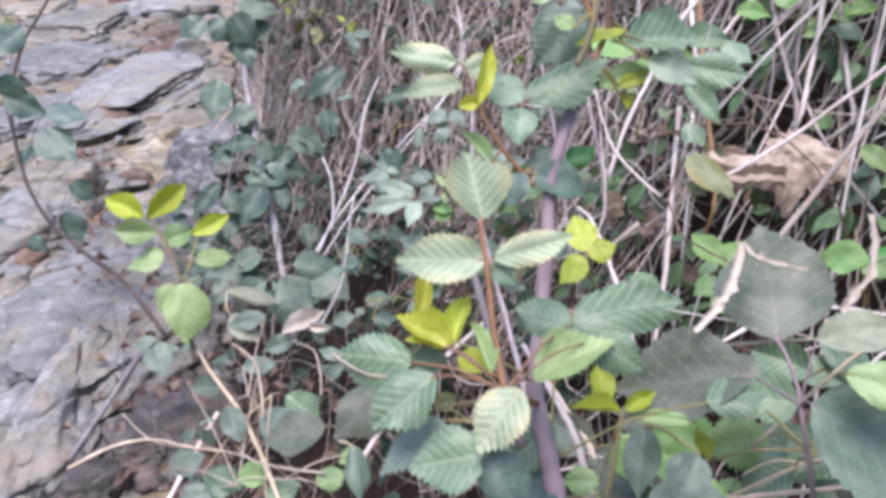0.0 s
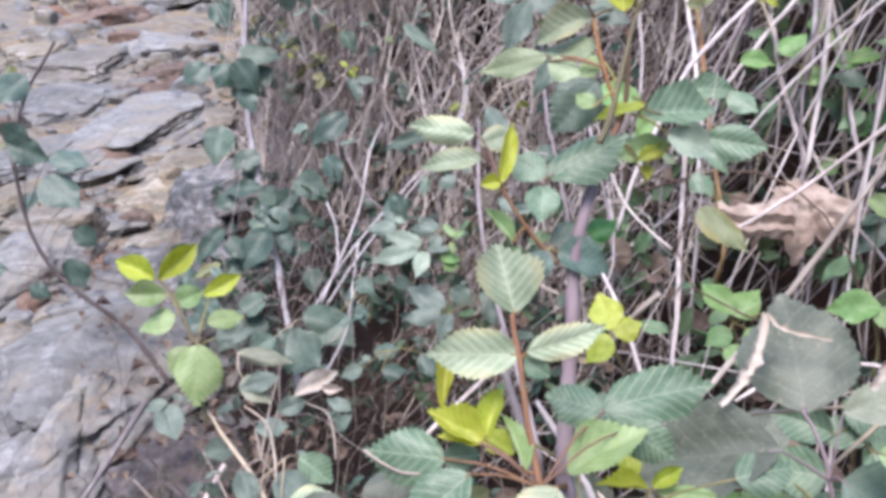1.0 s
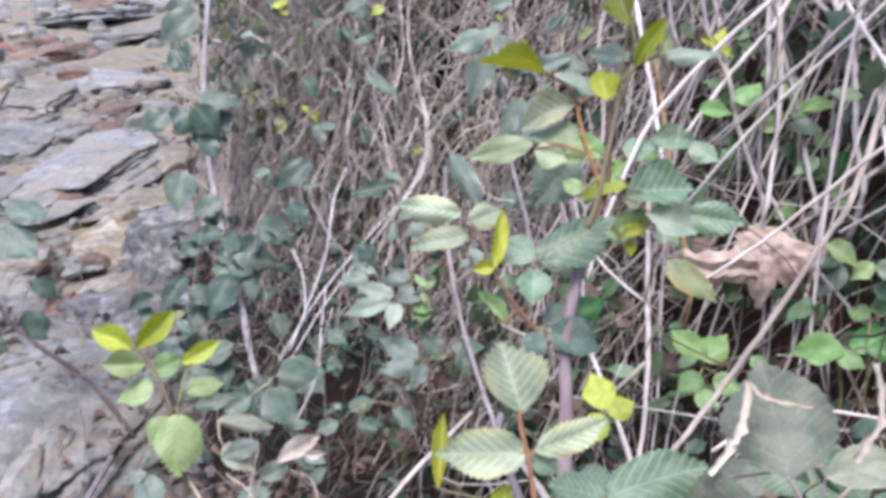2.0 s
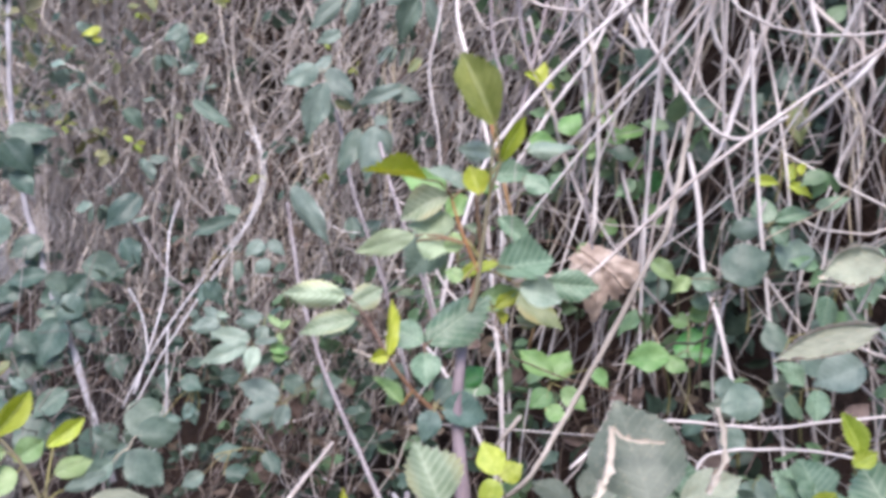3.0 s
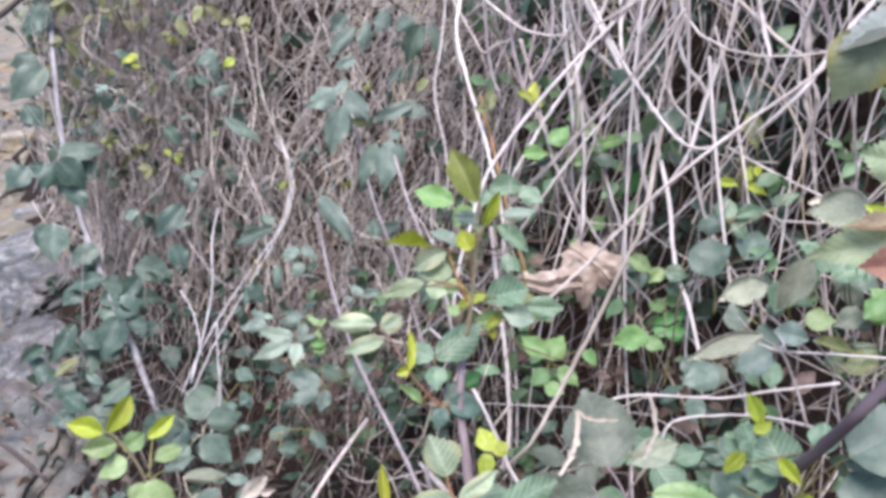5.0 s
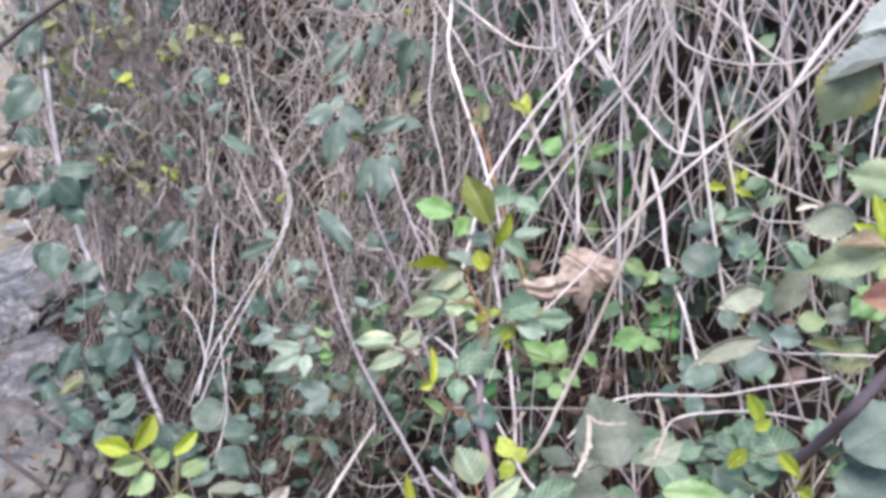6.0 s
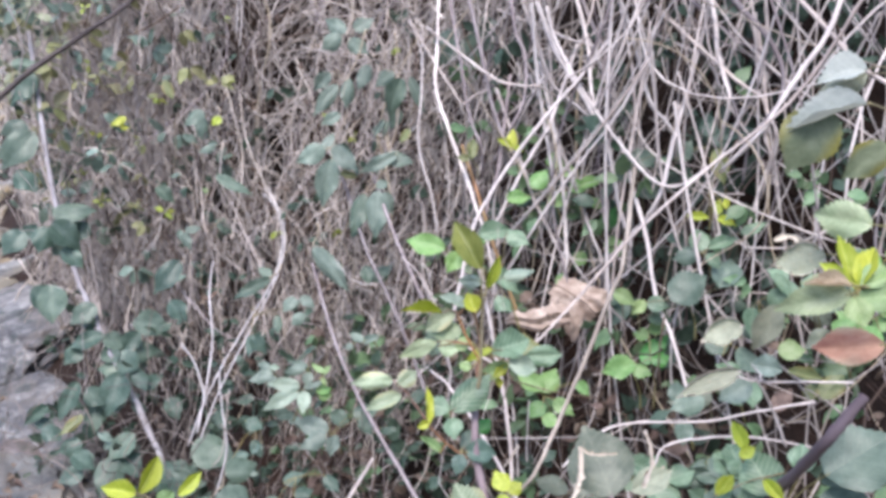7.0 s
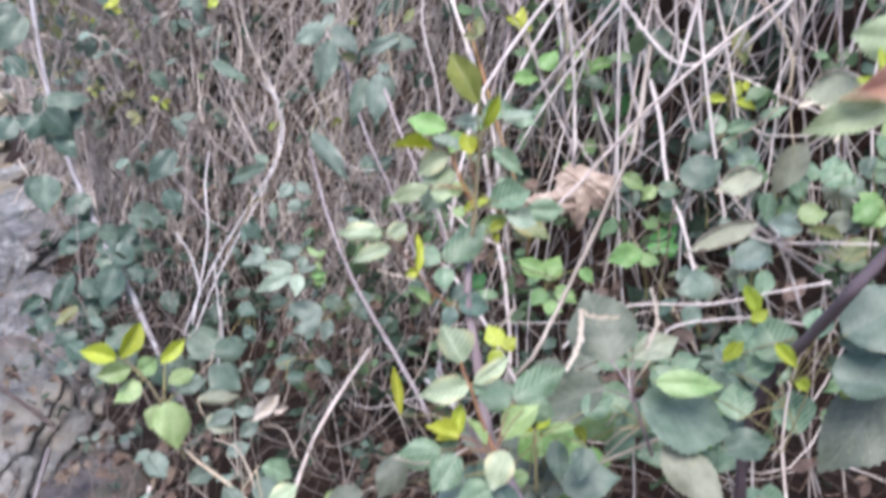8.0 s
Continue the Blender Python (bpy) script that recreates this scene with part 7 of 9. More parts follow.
# ---- pale five-leaved sprig and its neighbours ----
p = thing("bramble_cluster", (-0.071, 1.198, 0.721), "pale five-fingered bramble leaf at the hedge foot", "bramble", "sprigs at the hedge foot")
part_stem("stem", [(-0.071, 1.198, 0.721), (-0.052, 1.190, 0.757), (-0.043, 1.185, 0.791)], 0.0017, 0.0010, "green", p)
leaf(p, (-0.043, 1.185, 0.791), "frost", [((-0.045, 1.180, 0.804), (-0.103, 1.195, 0.816), 0.025, (-0.02, -0.67, 0.74)), ((-0.050, 1.169, 0.801), (-0.122, 1.155, 0.788), 0.028, (-0.02, -0.67, 0.74)), ((-0.040, 1.165, 0.800), (-0.054, 1.134, 0.771), 0.024, (-0.03, -0.67, 0.74))], "green", 0.0010, near=False)
leaf(p, (-0.043, 1.185, 0.791), "mist", [((-0.041, 1.185, 0.794), (0.009, 1.186, 0.797), 0.013, (-0.02, -0.67, 0.74))], "green", 0.0010, near=False)
p = thing("bramble_cluster", (-0.090, 1.261, 0.751), "pale five-fingered bramble leaf at the hedge foot", "bramble", "sprigs at the hedge foot")
part_stem("stem", [(-0.090, 1.261, 0.751), (-0.081, 1.252, 0.776), (-0.083, 1.247, 0.800)], 0.0017, 0.0010, "green", p)
leaf(p, (-0.083, 1.247, 0.800), "mist", [((-0.086, 1.240, 0.808), (-0.135, 1.240, 0.809), 0.023, (0.00, -0.69, 0.73)), ((-0.082, 1.249, 0.807), (-0.110, 1.270, 0.827), 0.019, (-0.00, -0.69, 0.73)), ((-0.081, 1.236, 0.803), (-0.103, 1.223, 0.792), 0.019, (-0.00, -0.68, 0.73))], "green", 0.0010, near=False)
leaf(p, (-0.083, 1.247, 0.800), "frost", [((-0.090, 1.246, 0.820), (-0.070, 1.243, 0.818), 0.012, (0.00, -0.69, 0.72))], "green", 0.0010, near=False)
p = thing("bramble_cluster", (-0.021, 1.239, 0.750), "dull bluish bramble sprig at the hedge foot", "bramble", "sprigs at the hedge foot")
part_stem("stem", [(-0.021, 1.239, 0.750), (-0.016, 1.235, 0.769), (-0.022, 1.234, 0.789)], 0.0017, 0.0010, "green", p)
leaf(p, (-0.022, 1.234, 0.789), "mist", [((-0.025, 1.231, 0.806), (-0.066, 1.237, 0.810), 0.019, (-0.03, -0.68, 0.73)), ((-0.019, 1.227, 0.801), (-0.033, 1.207, 0.782), 0.020, (-0.04, -0.68, 0.73)), ((-0.018, 1.240, 0.806), (-0.056, 1.256, 0.819), 0.012, (-0.04, -0.68, 0.73))], "green", 0.0010, near=False)
p = thing("bramble_cluster", (0.010, 1.204, 0.743), "small fresh green sprig at the hedge foot", "bramble", "sprigs at the hedge foot")
part_stem("stem", [(0.010, 1.204, 0.743), (0.012, 1.200, 0.775), (0.003, 1.200, 0.807)], 0.0017, 0.0010, "green", p)
leaf(p, (0.003, 1.200, 0.807), "fresh", [((0.004, 1.190, 0.812), (-0.016, 1.211, 0.829), 0.013, (-0.05, -0.68, 0.73)), ((0.001, 1.189, 0.808), (0.019, 1.202, 0.821), 0.011, (-0.05, -0.67, 0.74)), ((-0.003, 1.189, 0.804), (0.001, 1.175, 0.791), 0.009, (-0.05, -0.67, 0.74))], "green", 0.0010, near=False)
leaf(p, (0.003, 1.200, 0.807), "bright", [((-0.019, 1.184, 0.780), (0.013, 1.184, 0.781), 0.021, (-0.04, -0.66, 0.75)), ((-0.016, 1.179, 0.771), (0.009, 1.176, 0.770), 0.017, (-0.04, -0.66, 0.75))], "green", 0.0010, near=False)
p = thing("bramble_cluster", (0.004, 1.146, 0.655), "dark bramble sprig at the hedge foot", "bramble", "sprigs at the hedge foot")
part_stem("stem", [(0.004, 1.146, 0.655), (0.001, 1.141, 0.682), (-0.011, 1.139, 0.708)], 0.0017, 0.0010, "green", p)
leaf(p, (-0.011, 1.139, 0.708), "mist", [((-0.013, 1.134, 0.722), (-0.072, 1.163, 0.742), 0.036, (-0.04, -0.63, 0.77)), ((-0.019, 1.124, 0.720), (-0.075, 1.118, 0.712), 0.029, (-0.04, -0.63, 0.77)), ((-0.003, 1.119, 0.719), (-0.024, 1.093, 0.697), 0.024, (-0.05, -0.63, 0.78))], "green", 0.0010, near=False)
leaf(p, (-0.011, 1.139, 0.708), "blue", [((-0.004, 1.162, 0.739), (0.027, 1.145, 0.727), 0.031, (-0.04, -0.65, 0.76)), ((0.037, 1.147, 0.734), (0.076, 1.142, 0.734), 0.037, (-0.07, -0.64, 0.77)), ((0.047, 1.131, 0.732), (0.063, 1.103, 0.710), 0.027, (-0.07, -0.63, 0.77))], "green", 0.0010, near=False)
p = thing("bramble_cluster", (0.122, 1.242, 0.806), "dull bramble sprig at the hedge foot", "bramble", "sprigs at the hedge foot")
part_stem("stem", [(0.122, 1.242, 0.806), (0.115, 1.234, 0.824), (0.099, 1.230, 0.841)], 0.0017, 0.0010, "green", p)
leaf(p, (0.099, 1.230, 0.841), "mist", [((0.093, 1.220, 0.841), (0.070, 1.239, 0.856), 0.017, (-0.10, -0.69, 0.72)), ((0.088, 1.220, 0.837), (0.125, 1.223, 0.845), 0.016, (-0.10, -0.69, 0.72)), ((0.071, 1.226, 0.837), (0.056, 1.222, 0.832), 0.013, (-0.09, -0.69, 0.72))], "green", 0.0010, near=False)
p = thing("bramble_cluster", (-0.087, 1.557, 0.810), "dull bramble sprig at the hedge foot", "bramble", "sprigs at the hedge foot")
part_stem("stem", [(-0.087, 1.557, 0.810), (-0.082, 1.537, 0.806), (-0.090, 1.521, 0.802)], 0.0017, 0.0010, "green", p)
leaf(p, (-0.090, 1.521, 0.802), "old", [((-0.105, 1.490, 0.772), (-0.078, 1.460, 0.741), 0.034, (0.01, -0.71, 0.70)), ((-0.100, 1.488, 0.772), (-0.119, 1.459, 0.743), 0.025, (0.01, -0.71, 0.70))], "green", 0.0010, near=False)
leaf(p, (-0.090, 1.521, 0.802), "blue", [((-0.020, 1.464, 0.827), (0.013, 1.475, 0.840), 0.023, (-0.03, -0.72, 0.69)), ((-0.041, 1.467, 0.818), (-0.051, 1.438, 0.787), 0.020, (-0.02, -0.72, 0.69))], "green", 0.0010, near=False)
p = thing("bramble_cluster", (-0.140, 1.269, 0.627), "dark bramble sprig at the hedge foot", "bramble", "sprigs at the hedge foot")
part_stem("stem", [(-0.140, 1.269, 0.627), (-0.133, 1.265, 0.662), (-0.136, 1.263, 0.695)], 0.0017, 0.0010, "green", p)
leaf(p, (-0.136, 1.263, 0.695), "old", [((-0.156, 1.264, 0.709), (-0.124, 1.247, 0.692), 0.028, (0.04, -0.66, 0.75)), ((-0.152, 1.238, 0.677), (-0.139, 1.211, 0.654), 0.023, (0.04, -0.64, 0.77)), ((-0.195, 1.239, 0.648), (-0.165, 1.240, 0.647), 0.025, (0.06, -0.63, 0.77)), ((-0.144, 1.234, 0.673), (-0.155, 1.220, 0.662), 0.019, (0.03, -0.64, 0.77))], "green", 0.0010, near=False)
leaf(p, (-0.136, 1.263, 0.695), "blue", [((-0.096, 1.245, 0.709), (-0.060, 1.248, 0.711), 0.026, (0.01, -0.65, 0.76))], "green", 0.0010, near=False)
p = thing("bramble_cluster", (-0.089, 1.087, 0.635), "dark bramble sprig at the hedge foot", "bramble", "sprigs at the hedge foot")
part_stem("stem", [(-0.089, 1.087, 0.635), (-0.086, 1.080, 0.659), (-0.092, 1.075, 0.684)], 0.0017, 0.0010, "green", p)
leaf(p, (-0.092, 1.075, 0.684), "old", [((-0.116, 1.071, 0.683), (-0.076, 1.078, 0.688), 0.026, (0.02, -0.61, 0.80)), ((-0.104, 1.049, 0.667), (-0.072, 1.050, 0.667), 0.027, (0.01, -0.59, 0.80)), ((-0.047, 1.026, 0.708), (-0.029, 0.997, 0.686), 0.023, (-0.02, -0.60, 0.80))], "green", 0.0010, near=False)
leaf(p, (-0.092, 1.075, 0.684), "mist", [((-0.131, 1.057, 0.667), (-0.159, 1.048, 0.661), 0.025, (0.03, -0.60, 0.80))], "green", 0.0010, near=False)

# ---- the pale leaning cane beside the streambed and its dark leaves ----
p = thing("leaning_cane", (-0.356, 1.744, 0.198), "pale lilac cane hung with dull dark bramble leaves", "bramble")
part_stem("cane", [(-0.352, 1.709, 0.223), (-0.389, 1.820, 0.338), (-0.426, 1.936, 0.464), (-0.464, 2.018, 0.579), (-0.487, 2.087, 0.674), (-0.506, 2.143, 0.757), (-0.522, 2.268, 0.939), (-0.516, 2.402, 1.129), (-0.507, 2.588, 1.335), (-0.489, 2.731, 1.503)], 0.0088, 0.0062, "silver", p)
leaf(p, (-0.463, 2.035, 0.553), "blue", [((-0.454, 1.987, 0.555), (-0.327, 2.000, 0.550), 0.064, (0.09, -0.69, 0.72)), ((-0.425, 1.974, 0.522), (-0.494, 1.982, 0.537), 0.058, (0.08, -0.68, 0.73)), ((-0.388, 2.034, 0.622), (-0.316, 2.020, 0.601), 0.073, (0.07, -0.71, 0.70))], "dry", 0.0011, near=False)
leaf(p, (-0.427, 1.951, 0.447), "old", [((-0.443, 1.949, 0.530), (-0.489, 1.866, 0.458), 0.079, (0.09, -0.68, 0.73)), ((-0.410, 1.960, 0.526), (-0.386, 1.908, 0.474), 0.043, (0.08, -0.68, 0.73)), ((-0.398, 1.948, 0.458), (-0.342, 1.978, 0.480), 0.040, (0.08, -0.67, 0.74))], "dry", 0.0011, near=False)
leaf(p, (-0.511, 1.985, 0.468), "blue", [((-0.508, 1.942, 0.475), (-0.534, 1.867, 0.411), 0.043, (0.11, -0.67, 0.74)), ((-0.341, 1.901, 0.442), (-0.319, 1.855, 0.401), 0.049, (0.06, -0.66, 0.75))], "dry", 0.0011, near=False)
leaf(p, (-0.404, 1.879, 0.357), "blue", [((-0.435, 1.839, 0.399), (-0.508, 1.795, 0.370), 0.059, (0.09, -0.64, 0.76)), ((-0.494, 1.816, 0.361), (-0.541, 1.738, 0.304), 0.071, (0.11, -0.63, 0.77)), ((-0.285, 1.602, 0.474), (-0.213, 1.556, 0.432), 0.083, (0.04, -0.63, 0.77))], "dry", 0.0011, near=False)
leaf(p, (-0.392, 1.843, 0.313), "old", [((-0.473, 1.830, 0.356), (-0.447, 1.777, 0.309), 0.057, (0.10, -0.63, 0.77)), ((-0.379, 1.744, 0.353), (-0.363, 1.671, 0.293), 0.067, (0.07, -0.62, 0.78)), ((-0.307, 1.663, 0.347), (-0.342, 1.623, 0.319), 0.049, (0.05, -0.61, 0.79))], "dry", 0.0011, near=False)
leaf(p, (-0.494, 2.115, 0.680), "blue", [((-0.469, 2.074, 0.682), (-0.540, 2.038, 0.654), 0.056, (0.10, -0.72, 0.69)), ((-0.578, 2.154, 0.735), (-0.587, 2.087, 0.663), 0.079, (0.13, -0.73, 0.67))], "dry", 0.0011, near=False)
leaf(p, (-0.486, 2.099, 0.651), "old", [((-0.464, 2.027, 0.610), (-0.556, 2.011, 0.607), 0.052, (0.10, -0.70, 0.70)), ((-0.528, 2.035, 0.587), (-0.572, 2.003, 0.563), 0.048, (0.12, -0.70, 0.71))], "dry", 0.0011, near=False)
leaf(p, (-0.236, 1.915, 0.803), "old", [((-0.224, 1.888, 0.827), (-0.300, 1.836, 0.772), 0.054, (0.02, -0.74, 0.67)), ((-0.270, 1.840, 0.745), (-0.241, 1.805, 0.707), 0.048, (0.04, -0.72, 0.70))], "dry", 0.0011, near=False)
leaf(p, (-0.528, 2.260, 0.896), "blue", [((-0.534, 2.234, 0.909), (-0.419, 2.239, 0.893), 0.059, (0.12, -0.77, 0.63)), ((-0.537, 2.361, 1.116), (-0.629, 2.293, 1.040), 0.080, (0.12, -0.81, 0.58)), ((-0.548, 2.372, 1.132), (-0.609, 2.361, 1.129), 0.056, (0.12, -0.81, 0.57)), ((-0.565, 2.493, 1.290), (-0.498, 2.500, 1.285), 0.037, (0.13, -0.84, 0.53))], "dry", 0.0011, near=False)
leaf(p, (-0.531, 2.242, 0.877), "old", [((-0.537, 2.204, 0.891), (-0.475, 2.158, 0.825), 0.072, (0.12, -0.76, 0.64)), ((-0.525, 2.171, 0.825), (-0.480, 2.136, 0.777), 0.048, (0.12, -0.75, 0.65)), ((-0.601, 2.318, 1.027), (-0.568, 2.283, 0.973), 0.060, (0.14, -0.79, 0.60))], "dry", 0.0011, near=False)
leaf(p, (-0.581, 2.249, 0.860), "old", [((-0.554, 2.217, 0.883), (-0.587, 2.168, 0.831), 0.055, (0.13, -0.76, 0.64)), ((-0.616, 2.233, 0.877), (-0.671, 2.188, 0.836), 0.063, (0.14, -0.76, 0.64)), ((-0.508, 2.461, 1.257), (-0.579, 2.413, 1.197), 0.065, (0.11, -0.83, 0.54))], "dry", 0.0011, near=False)
leaf(p, (-0.468, 2.090, 0.621), "old", [((-0.490, 2.275, 0.873), (-0.552, 2.237, 0.837), 0.064, (0.17, -0.81, 0.56)), ((-0.512, 2.260, 0.840), (-0.561, 2.236, 0.822), 0.052, (0.18, -0.80, 0.57)), ((-0.456, 2.249, 0.863), (-0.490, 2.220, 0.833), 0.056, (0.16, -0.81, 0.57))], "dry", 0.0011, near=False)
leaf(p, (-0.489, 2.172, 0.748), "old", [((-0.635, 2.338, 0.817), (-0.611, 2.363, 0.843), 0.048, (0.21, -0.79, 0.57)), ((-0.649, 2.259, 0.697), (-0.596, 2.241, 0.655), 0.072, (0.22, -0.77, 0.60)), ((-0.530, 1.920, 0.519), (-0.500, 1.895, 0.485), 0.063, (0.20, -0.71, 0.67)), ((-0.511, 2.093, 0.651), (-0.496, 2.071, 0.621), 0.046, (0.18, -0.76, 0.63))], "dry", 0.0011, near=False)
leaf(p, (-0.450, 2.019, 0.541), "blue", [((-0.523, 2.230, 0.823), (-0.556, 2.205, 0.800), 0.038, (0.19, -0.80, 0.58)), ((-0.472, 2.013, 0.600), (-0.403, 2.012, 0.580), 0.051, (0.17, -0.74, 0.65)), ((-0.486, 1.993, 0.558), (-0.432, 2.008, 0.560), 0.050, (0.18, -0.73, 0.66))], "dry", 0.0011, near=False)
leaf(p, (-0.441, 2.003, 0.532), "old", [((-0.398, 1.977, 0.571), (-0.435, 1.937, 0.534), 0.060, (0.15, -0.74, 0.66)), ((-0.373, 2.013, 0.599), (-0.413, 1.988, 0.579), 0.049, (0.14, -0.75, 0.65))], "dry", 0.0011, near=False)
p = thing("low_bramble", (-0.600, 1.815, 0.245), "low dark bramble at the foot of the leaning cane", "bramble")
part_stem("cane", [(-0.600, 1.815, 0.245), (-0.597, 1.876, 0.328), (-0.605, 1.948, 0.428), (-0.583, 1.998, 0.499)], 0.0030, 0.0016, "dark", p)
leaf(p, (-0.605, 1.948, 0.428), "old", [((-0.546, 1.937, 0.537), (-0.603, 1.864, 0.479), 0.049, (0.12, -0.68, 0.73)), ((-0.636, 1.957, 0.476), (-0.699, 1.926, 0.460), 0.034, (0.15, -0.66, 0.73)), ((-0.632, 1.933, 0.427), (-0.683, 1.948, 0.451), 0.036, (0.15, -0.65, 0.74)), ((-0.656, 1.923, 0.441), (-0.621, 1.892, 0.406), 0.045, (0.15, -0.65, 0.74))], "dark", 0.0011, near=False)
leaf(p, (-0.597, 1.876, 0.328), "old", [((-0.564, 1.856, 0.403), (-0.625, 1.844, 0.403), 0.046, (0.13, -0.64, 0.76)), ((-0.575, 1.810, 0.348), (-0.629, 1.792, 0.343), 0.047, (0.13, -0.63, 0.77)), ((-0.593, 1.835, 0.390), (-0.551, 1.808, 0.360), 0.051, (0.14, -0.64, 0.76))], "dark", 0.0011, near=False)
leaf(p, (-0.605, 1.948, 0.428), "olive", [((-0.547, 1.880, 0.466), (-0.612, 1.847, 0.447), 0.026, (0.12, -0.66, 0.74))], "dark", 0.0011, near=False)

# ---- forked pale stems in the thatch ----
cane("dead_cane", "pale forked dead stem standing in the thatch", "dead cane", [(-0.297, 1.618, 0.462), (-0.252, 1.642, 0.530), (-0.181, 1.671, 0.619), (-0.087, 1.701, 0.717), (-0.013, 1.752, 0.780), (0.031, 1.815, 0.849), (0.038, 1.893, 0.911), (0.017, 1.968, 0.930)], 0.0025, 0.0015, "ashen", "forked stems")
cane("dead_cane", "pale forked dead stem standing in the thatch", "dead cane", [(-0.274, 1.602, 0.465), (-0.196, 1.641, 0.577), (-0.102, 1.676, 0.687), (-0.027, 1.714, 0.770), (0.022, 1.788, 0.816), (0.045, 1.851, 0.878), (0.033, 1.938, 0.951)], 0.0020, 0.0013, "ashen", "forked stems")
cane("dead_cane", "pale forked dead stem standing in the thatch", "dead cane", [(-0.270, 1.605, 0.496), (-0.223, 1.665, 0.588), (-0.188, 1.724, 0.672), (-0.172, 1.799, 0.757), (-0.145, 1.880, 0.808)], 0.0028, 0.0017, "ashen", "forked stems")
cane("dead_cane", "pale forked dead stem standing in the thatch", "dead cane", [(-0.235, 1.634, 0.545), (-0.239, 1.688, 0.627), (-0.262, 1.739, 0.671)], 0.0025, 0.0017, "ashen", "forked stems")
cane("dead_cane", "pale forked dead stem standing in the thatch", "dead cane", [(-0.258, 1.508, 0.379), (-0.213, 1.551, 0.462), (-0.200, 1.615, 0.546), (-0.191, 1.668, 0.608)], 0.0028, 0.0021, "ashen", "forked stems")
cane("dead_cane", "thin dead stem crossing the forked ones", "dead cane", [(-0.069, 1.951, 0.933), (-0.057, 1.874, 0.881), (-0.046, 1.814, 0.839), (-0.028, 1.741, 0.773)], 0.0018, 0.0014, "dry", "forked stems")
cane("dead_cane", "thin dead stem crossing the forked ones", "dead cane", [(-0.264, 1.951, 0.778), (-0.223, 1.857, 0.728), (-0.179, 1.773, 0.676), (-0.138, 1.719, 0.659)], 0.0021, 0.0014, "lilac", "forked stems")
cane("dead_cane", "thin curved dead stem beside the forked ones", "dead cane", [(-0.175, 1.616, 0.585), (-0.204, 1.573, 0.510), (-0.228, 1.550, 0.453), (-0.272, 1.553, 0.416)], 0.0014, 0.0011, "dry", "forked stems")
cane("dead_cane", "grey dead cane leaning in the hedge foot", "dead cane", [(-0.136, 1.053, 0.402), (-0.074, 1.110, 0.474), (0.004, 1.168, 0.530), (0.074, 1.217, 0.572)], 0.0042, 0.0034, "dry", "forked stems")
cane("dead_cane", "dark bare twig across the corner", "dead cane", [(-0.513, 1.589, 1.312), (-0.410, 1.599, 1.376), (-0.312, 1.627, 1.422), (-0.226, 1.664, 1.460), (-0.159, 1.730, 1.495)], 0.0060, 0.0040, "dark", "forked stems")

# ---- the dark twig over the streambed ----
p = thing("dark_twig", (-0.654, 1.718, 0.229), "bare dark twig with a few dull leaves over pale rock", "twig")
part_stem("stem", [(-0.654, 1.718, 0.229), (-0.770, 1.812, 0.324), (-0.905, 1.889, 0.389), (-0.987, 1.934, 0.447), (-1.058, 2.008, 0.542), (-1.114, 2.133, 0.686), (-1.110, 2.251, 0.806), (-1.063, 2.368, 0.918)], 0.0060, 0.0040, "dark", p)
leaf(p, (-1.058, 2.008, 0.542), "old", [((-1.017, 2.055, 0.632), (-0.931, 2.007, 0.578), 0.093), ((-1.061, 2.014, 0.555), (-1.047, 2.082, 0.608), 0.064), ((-1.002, 2.083, 0.683), (-0.899, 2.067, 0.661), 0.071), ((-1.106, 2.087, 0.714), (-1.005, 2.070, 0.679), 0.071), ((-1.062, 2.166, 0.867), (-1.100, 2.113, 0.830), 0.071), ((-1.121, 2.105, 0.752), (-1.062, 2.093, 0.711), 0.071)], "dark", 0.0011, near=False)
leaf(p, (-0.949, 1.911, 0.442), "old", [((-1.022, 1.887, 0.406), (-0.985, 1.880, 0.393), 0.072), ((-1.124, 1.898, 0.449), (-1.086, 1.900, 0.454), 0.063), ((-0.920, 1.956, 0.528), (-0.878, 1.951, 0.501), 0.063), ((-0.935, 1.924, 0.466), (-0.904, 1.898, 0.416), 0.063)], "dark", 0.0011, near=False)
leaf(p, (-1.114, 2.133, 0.686), "olive", [((-1.109, 2.204, 0.832), (-1.130, 2.217, 0.874), 0.066), ((-1.162, 2.125, 0.681), (-1.134, 2.141, 0.698), 0.082)], "dark", 0.0011, near=False)
cane("dead_cane", "purple-grey dead cane leaning over the rocks", "dead cane", [(-0.620, 1.481, 0.342), (-0.656, 1.338, 0.299), (-0.697, 1.250, 0.250)], 0.0060, 0.0050, "lilac", "canes by the rocks")
cane("dead_cane", "pale grey dead cane leaning over the rocks", "dead cane", [(-0.399, 1.222, 0.377), (-0.427, 1.144, 0.343), (-0.461, 1.062, 0.301)], 0.0050, 0.0040, "dry", "canes by the rocks")

# ---- the dry canes that hang at the near end ----
cane("dry_cane", "dry pinkish-grey bramble cane hanging in the hedge", "cane", [(0.451, 1.633, 1.431), (0.406, 1.547, 1.312), (0.375, 1.491, 1.236), (0.375, 1.406, 1.138), (0.377, 1.323, 1.044), (0.376, 1.261, 0.970), (0.360, 1.197, 0.903)], 0.0040, 0.0032, "pale", "hanging dry canes")
